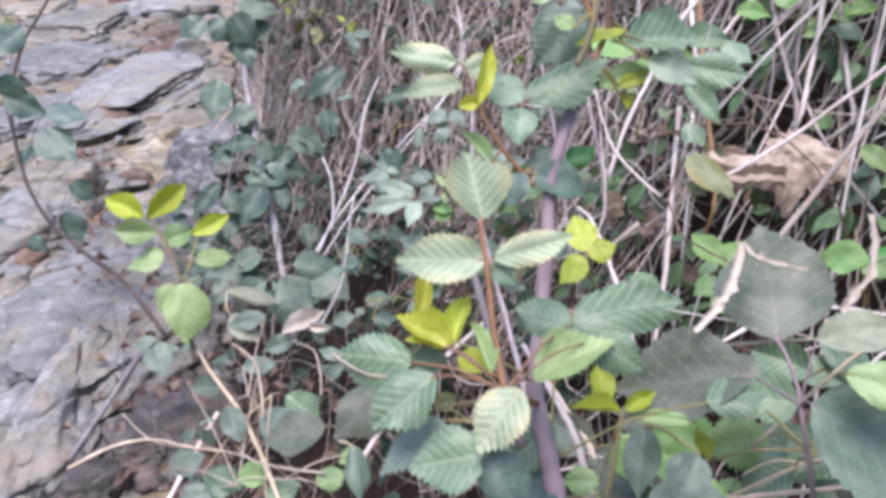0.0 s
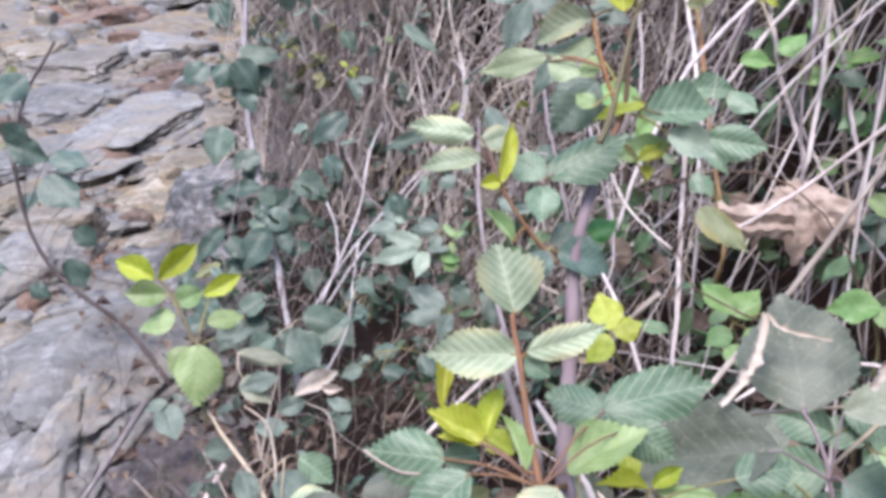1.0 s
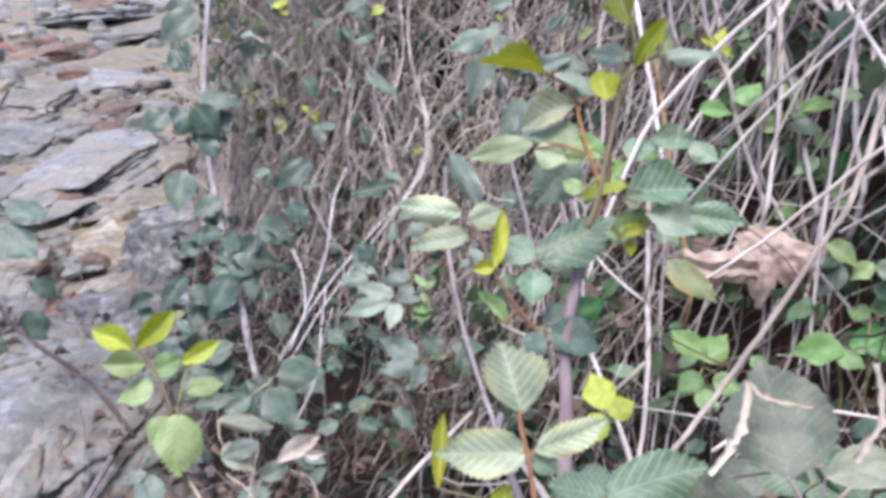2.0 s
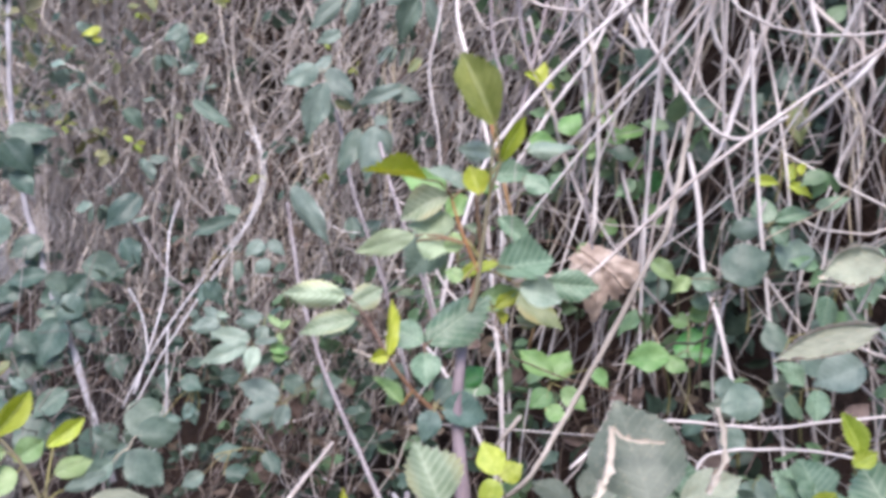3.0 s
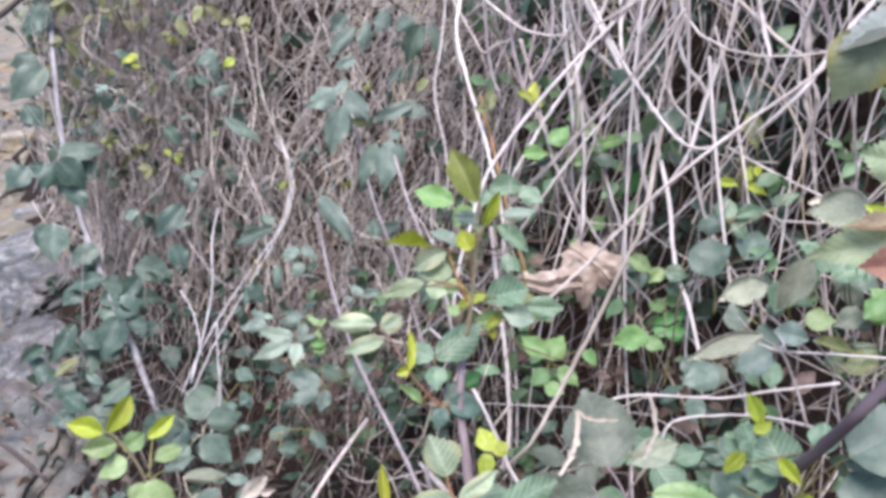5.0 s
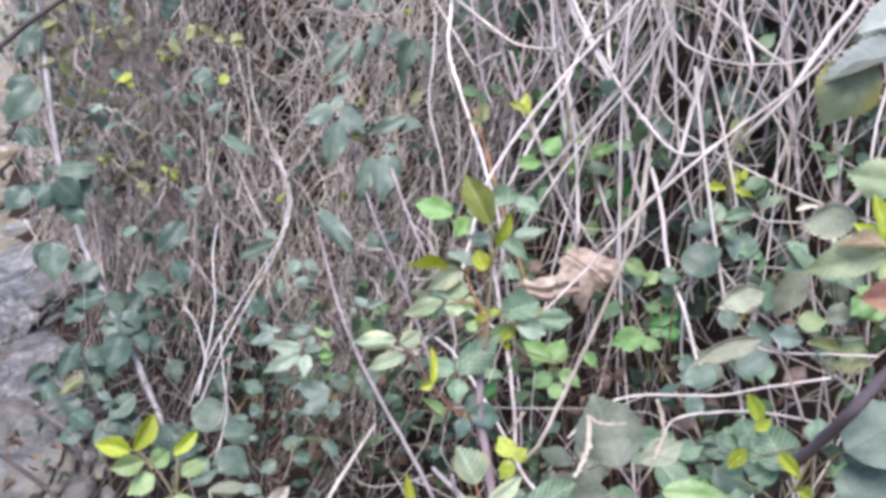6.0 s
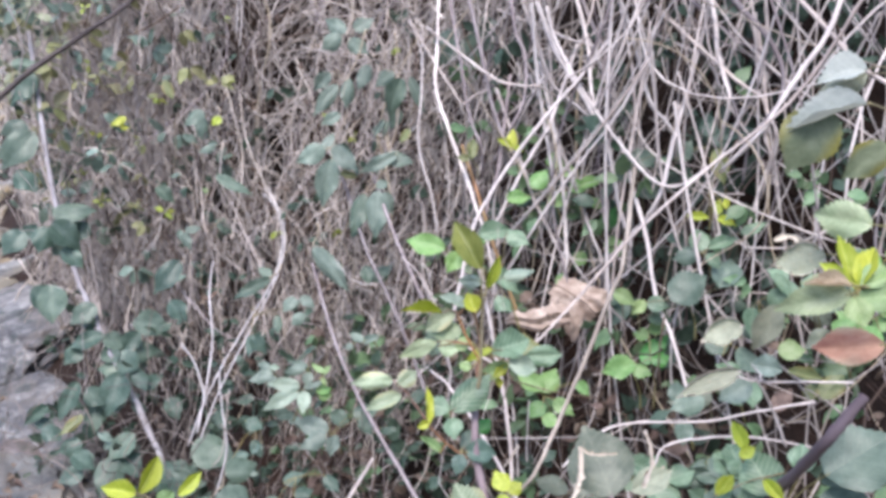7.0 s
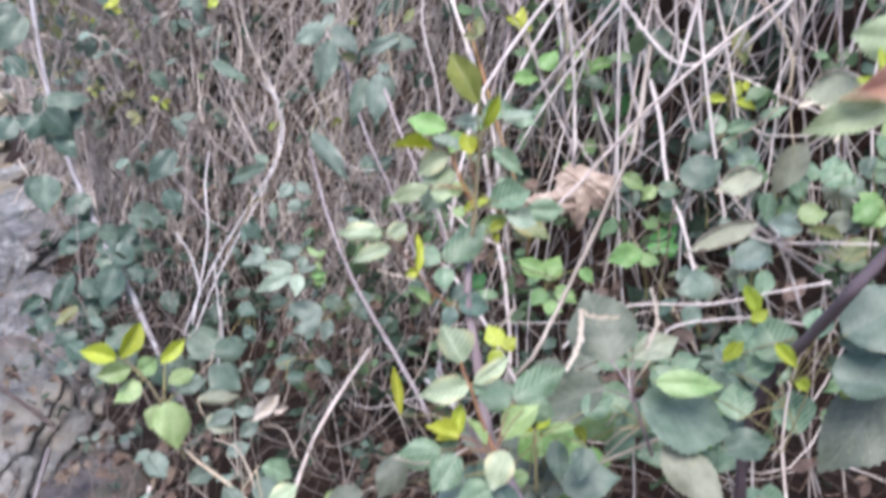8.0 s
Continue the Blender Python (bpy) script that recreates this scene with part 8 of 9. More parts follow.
cane("dry_cane", "long pinkish dry cane arching across the hedge", "cane", [(0.638, 1.223, 1.332), (0.567, 1.205, 1.277), (0.500, 1.190, 1.233), (0.421, 1.171, 1.172), (0.352, 1.149, 1.111), (0.305, 1.128, 1.063), (0.268, 1.097, 1.002), (0.235, 1.067, 0.942), (0.211, 1.034, 0.883)], 0.0036, 0.0028, "pale", "slanting dry canes")
cane("dry_cane", "long straw-coloured dry cane slanting across the hedge", "cane", [(0.834, 0.788, 1.463), (0.795, 0.800, 1.388), (0.750, 0.822, 1.305), (0.704, 0.836, 1.256), (0.612, 0.875, 1.178), (0.511, 0.910, 1.086), (0.442, 0.918, 1.021), (0.389, 0.918, 0.975), (0.340, 0.910, 0.946), (0.293, 0.895, 0.926)], 0.0030, 0.0022, "dry", "slanting dry canes")
cane("dry_cane", "straw-coloured dry cane slanting down past the dead leaf", "cane", [(0.512, 0.962, 1.010), (0.475, 0.939, 0.967), (0.378, 0.878, 0.870), (0.297, 0.820, 0.811), (0.247, 0.782, 0.781)], 0.0042, 0.0030, "tan", "hanging dry canes")
cane("dry_cane", "dry cane bent in a wide arch", "cane", [(0.568, 1.337, 1.394), (0.563, 1.287, 1.331), (0.578, 1.191, 1.233), (0.597, 1.122, 1.169), (0.622, 1.067, 1.115), (0.643, 1.040, 1.097), (0.672, 1.022, 1.100), (0.705, 0.994, 1.134)], 0.0036, 0.0028, "pale", "slanting dry canes")
cane("dry_cane", "dry pinkish-grey bramble cane hanging in the hedge", "cane", [(0.847, 1.211, 1.367), (0.800, 1.179, 1.280), (0.742, 1.131, 1.210), (0.685, 1.085, 1.141), (0.641, 1.050, 1.079)], 0.0045, 0.0034, "pale", "hanging dry canes")
cane("dry_cane", "dry pinkish-grey bramble cane hanging in the hedge", "cane", [(0.721, 1.287, 1.341), (0.717, 1.234, 1.257), (0.707, 1.186, 1.206), (0.722, 1.137, 1.162)], 0.0045, 0.0034, "pale", "hanging dry canes")
cane("dry_cane", "dry pinkish-grey bramble cane hanging in the hedge", "cane", [(0.905, 0.948, 1.357), (0.851, 0.950, 1.288), (0.807, 0.955, 1.228), (0.780, 0.964, 1.185)], 0.0050, 0.0037, "pale", "hanging dry canes")
cane("dry_cane", "dry pinkish-grey bramble cane hanging in the hedge", "cane", [(0.935, 0.994, 1.337), (0.956, 0.937, 1.279), (0.972, 0.882, 1.249)], 0.0042, 0.0032, "dry", "hanging dry canes")
cane("dry_cane", "dry pinkish-grey bramble cane hanging in the hedge", "cane", [(0.537, 1.434, 1.390), (0.530, 1.407, 1.341), (0.534, 1.375, 1.296), (0.513, 1.345, 1.225), (0.477, 1.337, 1.167)], 0.0040, 0.0030, "lilac", "hanging dry canes")
cane("dry_cane", "dry pinkish-grey bramble cane hanging in the hedge", "cane", [(0.569, 1.406, 1.387), (0.549, 1.358, 1.291), (0.541, 1.333, 1.243), (0.532, 1.297, 1.176), (0.525, 1.264, 1.119), (0.515, 1.228, 1.053)], 0.0042, 0.0032, "pale", "hanging dry canes")
cane("dry_cane", "dry pinkish-grey bramble cane hanging in the hedge", "cane", [(0.579, 1.396, 1.386), (0.583, 1.340, 1.308), (0.595, 1.297, 1.260), (0.605, 1.263, 1.222), (0.611, 1.232, 1.185), (0.616, 1.202, 1.148), (0.611, 1.163, 1.084), (0.604, 1.132, 1.029), (0.603, 1.092, 0.971)], 0.0052, 0.0039, "pale", "hanging dry canes")
cane("dry_cane", "dry pinkish-grey bramble cane hanging in the hedge", "cane", [(0.564, 1.384, 1.327), (0.566, 1.335, 1.254), (0.578, 1.303, 1.225), (0.597, 1.271, 1.201), (0.614, 1.237, 1.172)], 0.0044, 0.0033, "dry", "hanging dry canes")
cane("dry_cane", "dry pinkish-grey bramble cane hanging in the hedge", "cane", [(0.640, 1.340, 1.381), (0.634, 1.293, 1.306), (0.621, 1.266, 1.249), (0.612, 1.242, 1.204)], 0.0042, 0.0032, "pale", "hanging dry canes")
cane("dry_cane", "dry pinkish-grey bramble cane hanging in the hedge", "cane", [(0.609, 1.330, 1.327), (0.631, 1.306, 1.320), (0.645, 1.283, 1.307)], 0.0028, 0.0021, "dry", "hanging dry canes")
cane("dry_cane", "dry pinkish-grey bramble cane hanging in the hedge", "cane", [(0.671, 1.306, 1.302), (0.672, 1.276, 1.259), (0.653, 1.255, 1.203), (0.635, 1.220, 1.127)], 0.0040, 0.0030, "lilac", "hanging dry canes")
cane("dry_cane", "dry pinkish-grey bramble cane hanging in the hedge", "cane", [(0.672, 1.258, 1.209), (0.675, 1.223, 1.162), (0.676, 1.196, 1.125)], 0.0034, 0.0025, "dry", "hanging dry canes")
cane("dry_cane", "dry pinkish-grey bramble cane hanging in the hedge", "cane", [(0.705, 1.251, 1.267), (0.689, 1.215, 1.193), (0.680, 1.178, 1.128)], 0.0036, 0.0027, "dry", "hanging dry canes")
cane("dry_cane", "dry pinkish-grey bramble cane hanging in the hedge", "cane", [(0.820, 1.155, 1.368), (0.807, 1.124, 1.306), (0.802, 1.098, 1.264), (0.798, 1.071, 1.221)], 0.0044, 0.0033, "pale", "hanging dry canes")
cane("dry_cane", "dry pinkish-grey bramble cane hanging in the hedge", "cane", [(0.855, 1.187, 1.334), (0.870, 1.150, 1.306), (0.893, 1.114, 1.290)], 0.0036, 0.0027, "lilac", "hanging dry canes")
cane("dry_cane", "dry pinkish-grey bramble cane hanging in the hedge", "cane", [(0.857, 1.112, 1.365), (0.870, 1.068, 1.326), (0.874, 1.042, 1.296), (0.872, 1.022, 1.267), (0.862, 1.009, 1.234), (0.843, 1.007, 1.205)], 0.0052, 0.0039, "lilac", "hanging dry canes")
cane("dry_cane", "dry pinkish-grey bramble cane hanging in the hedge", "cane", [(0.893, 1.095, 1.319), (0.874, 1.082, 1.271), (0.854, 1.071, 1.227)], 0.0034, 0.0025, "dry", "hanging dry canes")
cane("dry_cane", "dry pinkish-grey bramble cane hanging in the hedge", "cane", [(0.818, 1.122, 1.269), (0.835, 1.082, 1.240), (0.852, 1.049, 1.219), (0.851, 1.028, 1.189), (0.852, 1.005, 1.160)], 0.0040, 0.0030, "dry", "hanging dry canes")
cane("dry_cane", "dry pinkish-grey bramble cane hanging in the hedge", "cane", [(0.464, 1.435, 1.301), (0.458, 1.392, 1.226), (0.458, 1.359, 1.177), (0.459, 1.333, 1.138)], 0.0042, 0.0032, "lilac", "hanging dry canes")
cane("dry_cane", "dry pinkish-grey bramble cane hanging in the hedge", "cane", [(0.455, 1.395, 1.273), (0.479, 1.364, 1.255), (0.511, 1.331, 1.249), (0.532, 1.314, 1.248)], 0.0028, 0.0021, "dry", "hanging dry canes")
cane("dry_cane", "pinkish dry cane slanting across the others", "cane", [(0.525, 1.258, 1.181), (0.513, 1.259, 1.165), (0.469, 1.260, 1.110), (0.428, 1.256, 1.053), (0.394, 1.253, 1.005)], 0.0036, 0.0030, "pale", "hanging dry canes")
cane("dry_cane", "dry pinkish-grey bramble cane hanging in the hedge", "cane", [(0.443, 1.327, 1.109), (0.409, 1.310, 1.041), (0.380, 1.298, 0.986)], 0.0036, 0.0027, "lilac", "hanging dry canes")
cane("dry_cane", "dry pinkish-grey bramble cane hanging in the hedge", "cane", [(0.478, 1.284, 1.090), (0.480, 1.244, 1.033), (0.489, 1.206, 0.986), (0.497, 1.162, 0.931)], 0.0040, 0.0030, "dry", "hanging dry canes")
cane("dry_cane", "dry pinkish-grey bramble cane hanging in the hedge", "cane", [(0.551, 1.298, 1.155), (0.524, 1.267, 1.073), (0.503, 1.242, 1.011)], 0.0040, 0.0030, "dry", "hanging dry canes")
cane("dry_cane", "dry pinkish-grey bramble cane hanging in the hedge", "cane", [(0.541, 1.260, 1.133), (0.530, 1.221, 1.063), (0.514, 1.185, 0.987), (0.497, 1.155, 0.922)], 0.0042, 0.0032, "pale", "hanging dry canes")
cane("dry_cane", "dry pinkish-grey bramble cane hanging in the hedge", "cane", [(0.550, 1.257, 1.117), (0.554, 1.221, 1.069), (0.556, 1.194, 1.031), (0.556, 1.162, 0.985), (0.558, 1.123, 0.930)], 0.0040, 0.0030, "dry", "hanging dry canes")
cane("dry_cane", "dry pinkish-grey bramble cane hanging in the hedge", "cane", [(0.667, 1.091, 1.060), (0.643, 1.090, 1.022), (0.608, 1.100, 0.989), (0.576, 1.107, 0.955)], 0.0038, 0.0029, "dry", "hanging dry canes")
cane("dry_cane", "dry pinkish-grey bramble cane hanging in the hedge", "cane", [(0.430, 1.468, 1.263), (0.423, 1.440, 1.212), (0.422, 1.409, 1.162), (0.426, 1.386, 1.131)], 0.0036, 0.0027, "lilac", "hanging dry canes")
cane("dry_cane", "dry pinkish-grey bramble cane hanging in the hedge", "cane", [(0.401, 1.479, 1.244), (0.416, 1.444, 1.208), (0.438, 1.435, 1.222)], 0.0024, 0.0018, "dry", "hanging dry canes")
cane("dry_cane", "dry pinkish-grey bramble cane hanging in the hedge", "cane", [(0.857, 1.038, 1.186), (0.845, 1.027, 1.151), (0.842, 1.005, 1.117)], 0.0032, 0.0024, "dry", "hanging dry canes")
cane("dry_cane", "dry pinkish-grey bramble cane hanging in the hedge", "cane", [(0.829, 1.092, 1.190), (0.822, 1.073, 1.155), (0.824, 1.051, 1.129)], 0.0036, 0.0027, "lilac", "hanging dry canes")
cane("dry_cane", "dry pinkish-grey bramble cane hanging in the hedge", "cane", [(0.811, 1.179, 1.288), (0.836, 1.147, 1.278), (0.819, 1.139, 1.243), (0.799, 1.142, 1.216)], 0.0024, 0.0018, "dry", "hanging dry canes")
cane("dry_cane", "dry pinkish-grey bramble cane hanging in the hedge", "cane", [(0.359, 1.546, 1.216), (0.319, 1.477, 1.132), (0.314, 1.404, 1.034), (0.303, 1.355, 0.979)], 0.0035, 0.0026, "dry", "hanging dry canes")
cane("dry_cane", "dry pinkish-grey bramble cane hanging in the hedge", "cane", [(0.167, 1.450, 0.940), (0.179, 1.317, 0.852), (0.185, 1.215, 0.773), (0.189, 1.146, 0.708)], 0.0034, 0.0025, "lilac", "hanging dry canes")
cane("dry_cane", "dry pinkish-grey bramble cane hanging in the hedge", "cane", [(0.044, 1.261, 0.829), (0.057, 1.136, 0.757), (0.086, 0.971, 0.685), (0.098, 0.892, 0.655)], 0.0030, 0.0040, "lilac", "hanging dry canes")
cane("dry_cane", "dry pinkish-grey bramble cane hanging in the hedge", "cane", [(0.224, 1.383, 0.952), (0.235, 1.231, 0.851), (0.236, 1.153, 0.791)], 0.0034, 0.0025, "lilac", "hanging dry canes")
cane("dry_cane", "dry pinkish-grey bramble cane hanging in the hedge", "cane", [(0.309, 1.074, 0.812), (0.281, 0.970, 0.739), (0.254, 0.902, 0.688)], 0.0040, 0.0030, "dry", "hanging dry canes")
cane("dry_cane", "dry pinkish-grey bramble cane hanging in the hedge", "cane", [(0.602, 1.041, 1.018), (0.583, 0.973, 0.921), (0.582, 0.918, 0.860), (0.561, 0.833, 0.780)], 0.0038, 0.0029, "pale", "hanging dry canes")
cane("dry_cane", "dry pinkish-grey bramble cane hanging in the hedge", "cane", [(0.377, 1.255, 1.009), (0.371, 1.172, 0.937), (0.361, 1.058, 0.853)], 0.0036, 0.0027, "rusty", "hanging dry canes")
cane("dry_cane", "dry pinkish-grey bramble cane hanging in the hedge", "cane", [(0.182, 0.667, 0.822), (0.181, 0.735, 0.839), (0.185, 0.856, 0.845), (0.183, 0.977, 0.849)], 0.0030, 0.0023, "dry", "hanging dry canes")
cane("dry_cane", "dry pinkish-grey bramble cane hanging in the hedge", "cane", [(0.143, 0.606, 0.702), (0.124, 0.654, 0.757), (0.105, 0.699, 0.781)], 0.0040, 0.0030, "dry", "hanging dry canes")
cane("dry_cane", "dry pinkish-grey bramble cane hanging in the hedge", "cane", [(0.135, 0.651, 0.676), (0.146, 0.675, 0.722), (0.121, 0.721, 0.751)], 0.0040, 0.0030, "tan", "hanging dry canes")
cane("dry_cane", "dry pinkish-grey bramble cane hanging in the hedge", "cane", [(0.208, 0.962, 0.936), (0.197, 1.033, 0.963), (0.191, 1.110, 1.002)], 0.0018, 0.0012, "dry", "hanging dry canes")

# ---- shaded leaves low under the broad ones ----
p = thing("bramble_sprig", (0.229, 0.680, 0.597), "low bramble sprig of fresh green leaves", "bramble", "low sprigs")
part_stem("stem", [(0.229, 0.680, 0.597), (0.223, 0.680, 0.639), (0.220, 0.679, 0.678)], 0.0022, 0.0012, "green", p)
leaf(p, (0.220, 0.679, 0.678), "bright", [((0.211, 0.661, 0.667), (0.263, 0.685, 0.685), 0.041), ((0.186, 0.667, 0.672), (0.130, 0.694, 0.679), 0.040), ((0.238, 0.661, 0.675), (0.261, 0.626, 0.648), 0.039), ((0.213, 0.674, 0.689), (0.270, 0.655, 0.687), 0.047)])
p = thing("bramble_sprig", (0.448, 0.626, 0.564), "low bramble sprig of mid green leaves", "bramble", "low sprigs")
part_stem("stem", [(0.448, 0.626, 0.564), (0.438, 0.627, 0.605), (0.432, 0.626, 0.646)], 0.0022, 0.0012, "green", p)
leaf(p, (0.432, 0.626, 0.646), "mid", [((0.401, 0.618, 0.645), (0.454, 0.595, 0.636), 0.034), ((0.425, 0.628, 0.670), (0.437, 0.587, 0.650), 0.042), ((0.407, 0.631, 0.669), (0.345, 0.642, 0.671), 0.044), ((0.447, 0.604, 0.634), (0.483, 0.627, 0.656), 0.045)])
p = thing("bramble_sprig", (0.176, 0.691, 0.646), "low bramble sprig of dull leaves", "bramble", "low sprigs")
part_stem("stem", [(0.176, 0.691, 0.646), (0.170, 0.691, 0.687), (0.168, 0.689, 0.726)], 0.0022, 0.0012, "green", p)
leaf(p, (0.168, 0.689, 0.726), "grey", [((0.188, 0.678, 0.734), (0.189, 0.637, 0.706), 0.041), ((0.194, 0.676, 0.734), (0.146, 0.681, 0.733), 0.027), ((0.192, 0.674, 0.730), (0.228, 0.637, 0.715), 0.039), ((0.149, 0.682, 0.731), (0.100, 0.708, 0.745), 0.040)])
p = thing("bramble_sprig", (0.451, 0.570, 0.759), "low bramble sprig of bluish green leaves", "bramble", "low sprigs")
part_stem("stem", [(0.451, 0.570, 0.759), (0.440, 0.568, 0.797), (0.432, 0.566, 0.834)], 0.0022, 0.0012, "green", p)
leaf(p, (0.432, 0.566, 0.834), "blue", [((0.435, 0.546, 0.823), (0.466, 0.559, 0.838), 0.026), ((0.412, 0.564, 0.845), (0.429, 0.537, 0.810), 0.035), ((0.437, 0.561, 0.849), (0.479, 0.546, 0.836), 0.036), ((0.405, 0.568, 0.849), (0.418, 0.537, 0.823), 0.036)])
p = thing("bramble_sprig", (0.447, 0.504, 0.602), "low bramble sprig of mid green leaves", "bramble", "low sprigs")
part_stem("stem", [(0.447, 0.504, 0.602), (0.438, 0.504, 0.642), (0.430, 0.503, 0.681)], 0.0022, 0.0012, "green", p)
leaf(p, (0.430, 0.503, 0.681), "mid", [((0.438, 0.493, 0.688), (0.484, 0.471, 0.668), 0.042), ((0.415, 0.501, 0.694), (0.453, 0.490, 0.676), 0.024), ((0.439, 0.482, 0.669), (0.477, 0.469, 0.648), 0.031), ((0.447, 0.490, 0.686), (0.407, 0.499, 0.686), 0.029), ((0.438, 0.486, 0.676), (0.475, 0.474, 0.667), 0.029)])
p = thing("bramble_sprig", (0.488, 0.631, 0.628), "low bramble sprig of fresh green leaves", "bramble", "low sprigs")
part_stem("stem", [(0.488, 0.631, 0.628), (0.477, 0.632, 0.668), (0.471, 0.631, 0.708)], 0.0022, 0.0012, "green", p)
leaf(p, (0.471, 0.631, 0.708), "bright", [((0.450, 0.621, 0.706), (0.420, 0.603, 0.682), 0.029), ((0.439, 0.629, 0.715), (0.437, 0.676, 0.739), 0.046), ((0.453, 0.629, 0.721), (0.500, 0.647, 0.735), 0.042), ((0.448, 0.639, 0.735), (0.486, 0.641, 0.743), 0.022)])
p = thing("bramble_sprig", (0.453, 0.746, 0.639), "low bramble sprig of mid green leaves", "bramble", "low sprigs")
part_stem("stem", [(0.453, 0.746, 0.639), (0.443, 0.747, 0.681), (0.438, 0.747, 0.720)], 0.0022, 0.0012, "green", p)
leaf(p, (0.438, 0.747, 0.720), "mid", [((0.460, 0.735, 0.728), (0.442, 0.719, 0.701), 0.037), ((0.457, 0.741, 0.737), (0.431, 0.759, 0.762), 0.032), ((0.430, 0.732, 0.716), (0.448, 0.761, 0.747), 0.033), ((0.455, 0.735, 0.729), (0.502, 0.728, 0.740), 0.035), ((0.458, 0.729, 0.719), (0.501, 0.748, 0.728), 0.033)])
p = thing("bramble_sprig", (0.313, 0.746, 0.680), "low bramble sprig of dull leaves", "bramble", "low sprigs")
part_stem("stem", [(0.313, 0.746, 0.680), (0.307, 0.745, 0.721), (0.302, 0.744, 0.759)], 0.0022, 0.0012, "green", p)
leaf(p, (0.302, 0.744, 0.759), "grey", [((0.298, 0.735, 0.763), (0.342, 0.766, 0.784), 0.043), ((0.289, 0.738, 0.766), (0.341, 0.725, 0.740), 0.035), ((0.280, 0.738, 0.763), (0.254, 0.786, 0.780), 0.039), ((0.308, 0.735, 0.768), (0.309, 0.711, 0.750), 0.029)])
p = thing("bramble_sprig", (0.540, 0.647, 0.533), "low bramble sprig of bluish green leaves", "bramble", "low sprigs")
part_stem("stem", [(0.540, 0.647, 0.533), (0.530, 0.649, 0.576), (0.523, 0.649, 0.618)], 0.0022, 0.0012, "green", p)
leaf(p, (0.523, 0.649, 0.618), "blue", [((0.525, 0.634, 0.615), (0.454, 0.647, 0.632), 0.046), ((0.499, 0.660, 0.649), (0.431, 0.673, 0.665), 0.047), ((0.523, 0.642, 0.628), (0.562, 0.623, 0.619), 0.031), ((0.511, 0.651, 0.638), (0.543, 0.677, 0.655), 0.039)])
p = thing("bramble_sprig", (0.475, 0.580, 0.782), "low bramble sprig of mid green leaves", "bramble", "low sprigs")
part_stem("stem", [(0.475, 0.580, 0.782), (0.463, 0.579, 0.820), (0.456, 0.576, 0.856)], 0.0022, 0.0012, "green", p)
leaf(p, (0.456, 0.576, 0.856), "mid", [((0.462, 0.562, 0.856), (0.472, 0.602, 0.880), 0.042), ((0.458, 0.563, 0.854), (0.452, 0.605, 0.874), 0.035), ((0.453, 0.560, 0.849), (0.490, 0.555, 0.861), 0.033), ((0.442, 0.574, 0.870), (0.477, 0.570, 0.864), 0.021)])
p = thing("bramble_sprig", (0.177, 0.578, 0.745), "low bramble sprig of fresh green leaves", "bramble", "low sprigs")
part_stem("stem", [(0.177, 0.578, 0.745), (0.171, 0.576, 0.782), (0.168, 0.573, 0.818)], 0.0022, 0.0012, "green", p)
leaf(p, (0.168, 0.573, 0.818), "bright", [((0.171, 0.553, 0.807), (0.150, 0.579, 0.822), 0.033), ((0.174, 0.566, 0.829), (0.186, 0.539, 0.810), 0.030), ((0.142, 0.571, 0.828), (0.147, 0.553, 0.809), 0.026), ((0.168, 0.570, 0.835), (0.221, 0.553, 0.842), 0.040)])
p = thing("bramble_sprig", (0.537, 0.605, 0.711), "low bramble sprig of mid green leaves", "bramble", "low sprigs")
part_stem("stem", [(0.537, 0.605, 0.711), (0.525, 0.605, 0.750), (0.517, 0.603, 0.788)], 0.0022, 0.0012, "green", p)
leaf(p, (0.517, 0.603, 0.788), "mid", [((0.503, 0.606, 0.809), (0.448, 0.605, 0.808), 0.034), ((0.540, 0.599, 0.809), (0.526, 0.584, 0.788), 0.029), ((0.487, 0.602, 0.798), (0.537, 0.593, 0.808), 0.031), ((0.503, 0.610, 0.816), (0.475, 0.644, 0.834), 0.038)])
p = thing("bramble_sprig", (0.194, 0.691, 0.715), "low bramble sprig of dull leaves", "bramble", "low sprigs")
part_stem("stem", [(0.194, 0.691, 0.715), (0.189, 0.690, 0.754), (0.186, 0.688, 0.792)], 0.0022, 0.0012, "green", p)
leaf(p, (0.186, 0.688, 0.792), "grey", [((0.194, 0.668, 0.784), (0.164, 0.666, 0.769), 0.026), ((0.177, 0.680, 0.797), (0.213, 0.668, 0.783), 0.025), ((0.201, 0.666, 0.780), (0.233, 0.686, 0.810), 0.034)])
p = thing("bramble_sprig", (0.543, 0.739, 0.634), "low bramble sprig of bluish green leaves", "bramble", "low sprigs")
part_stem("stem", [(0.543, 0.739, 0.634), (0.533, 0.740, 0.676), (0.526, 0.740, 0.716)], 0.0022, 0.0012, "green", p)
leaf(p, (0.526, 0.740, 0.716), "blue", [((0.501, 0.738, 0.726), (0.558, 0.720, 0.723), 0.041), ((0.529, 0.725, 0.714), (0.478, 0.741, 0.729), 0.033), ((0.535, 0.741, 0.743), (0.549, 0.713, 0.722), 0.036), ((0.494, 0.730, 0.711), (0.483, 0.756, 0.733), 0.029), ((0.528, 0.735, 0.732), (0.493, 0.724, 0.719), 0.032)])
p = thing("bramble_sprig", (0.350, 0.628, 0.789), "low bramble sprig of mid green leaves", "bramble", "low sprigs")
part_stem("stem", [(0.350, 0.628, 0.789), (0.341, 0.626, 0.826), (0.336, 0.623, 0.863)], 0.0022, 0.0012, "green", p)
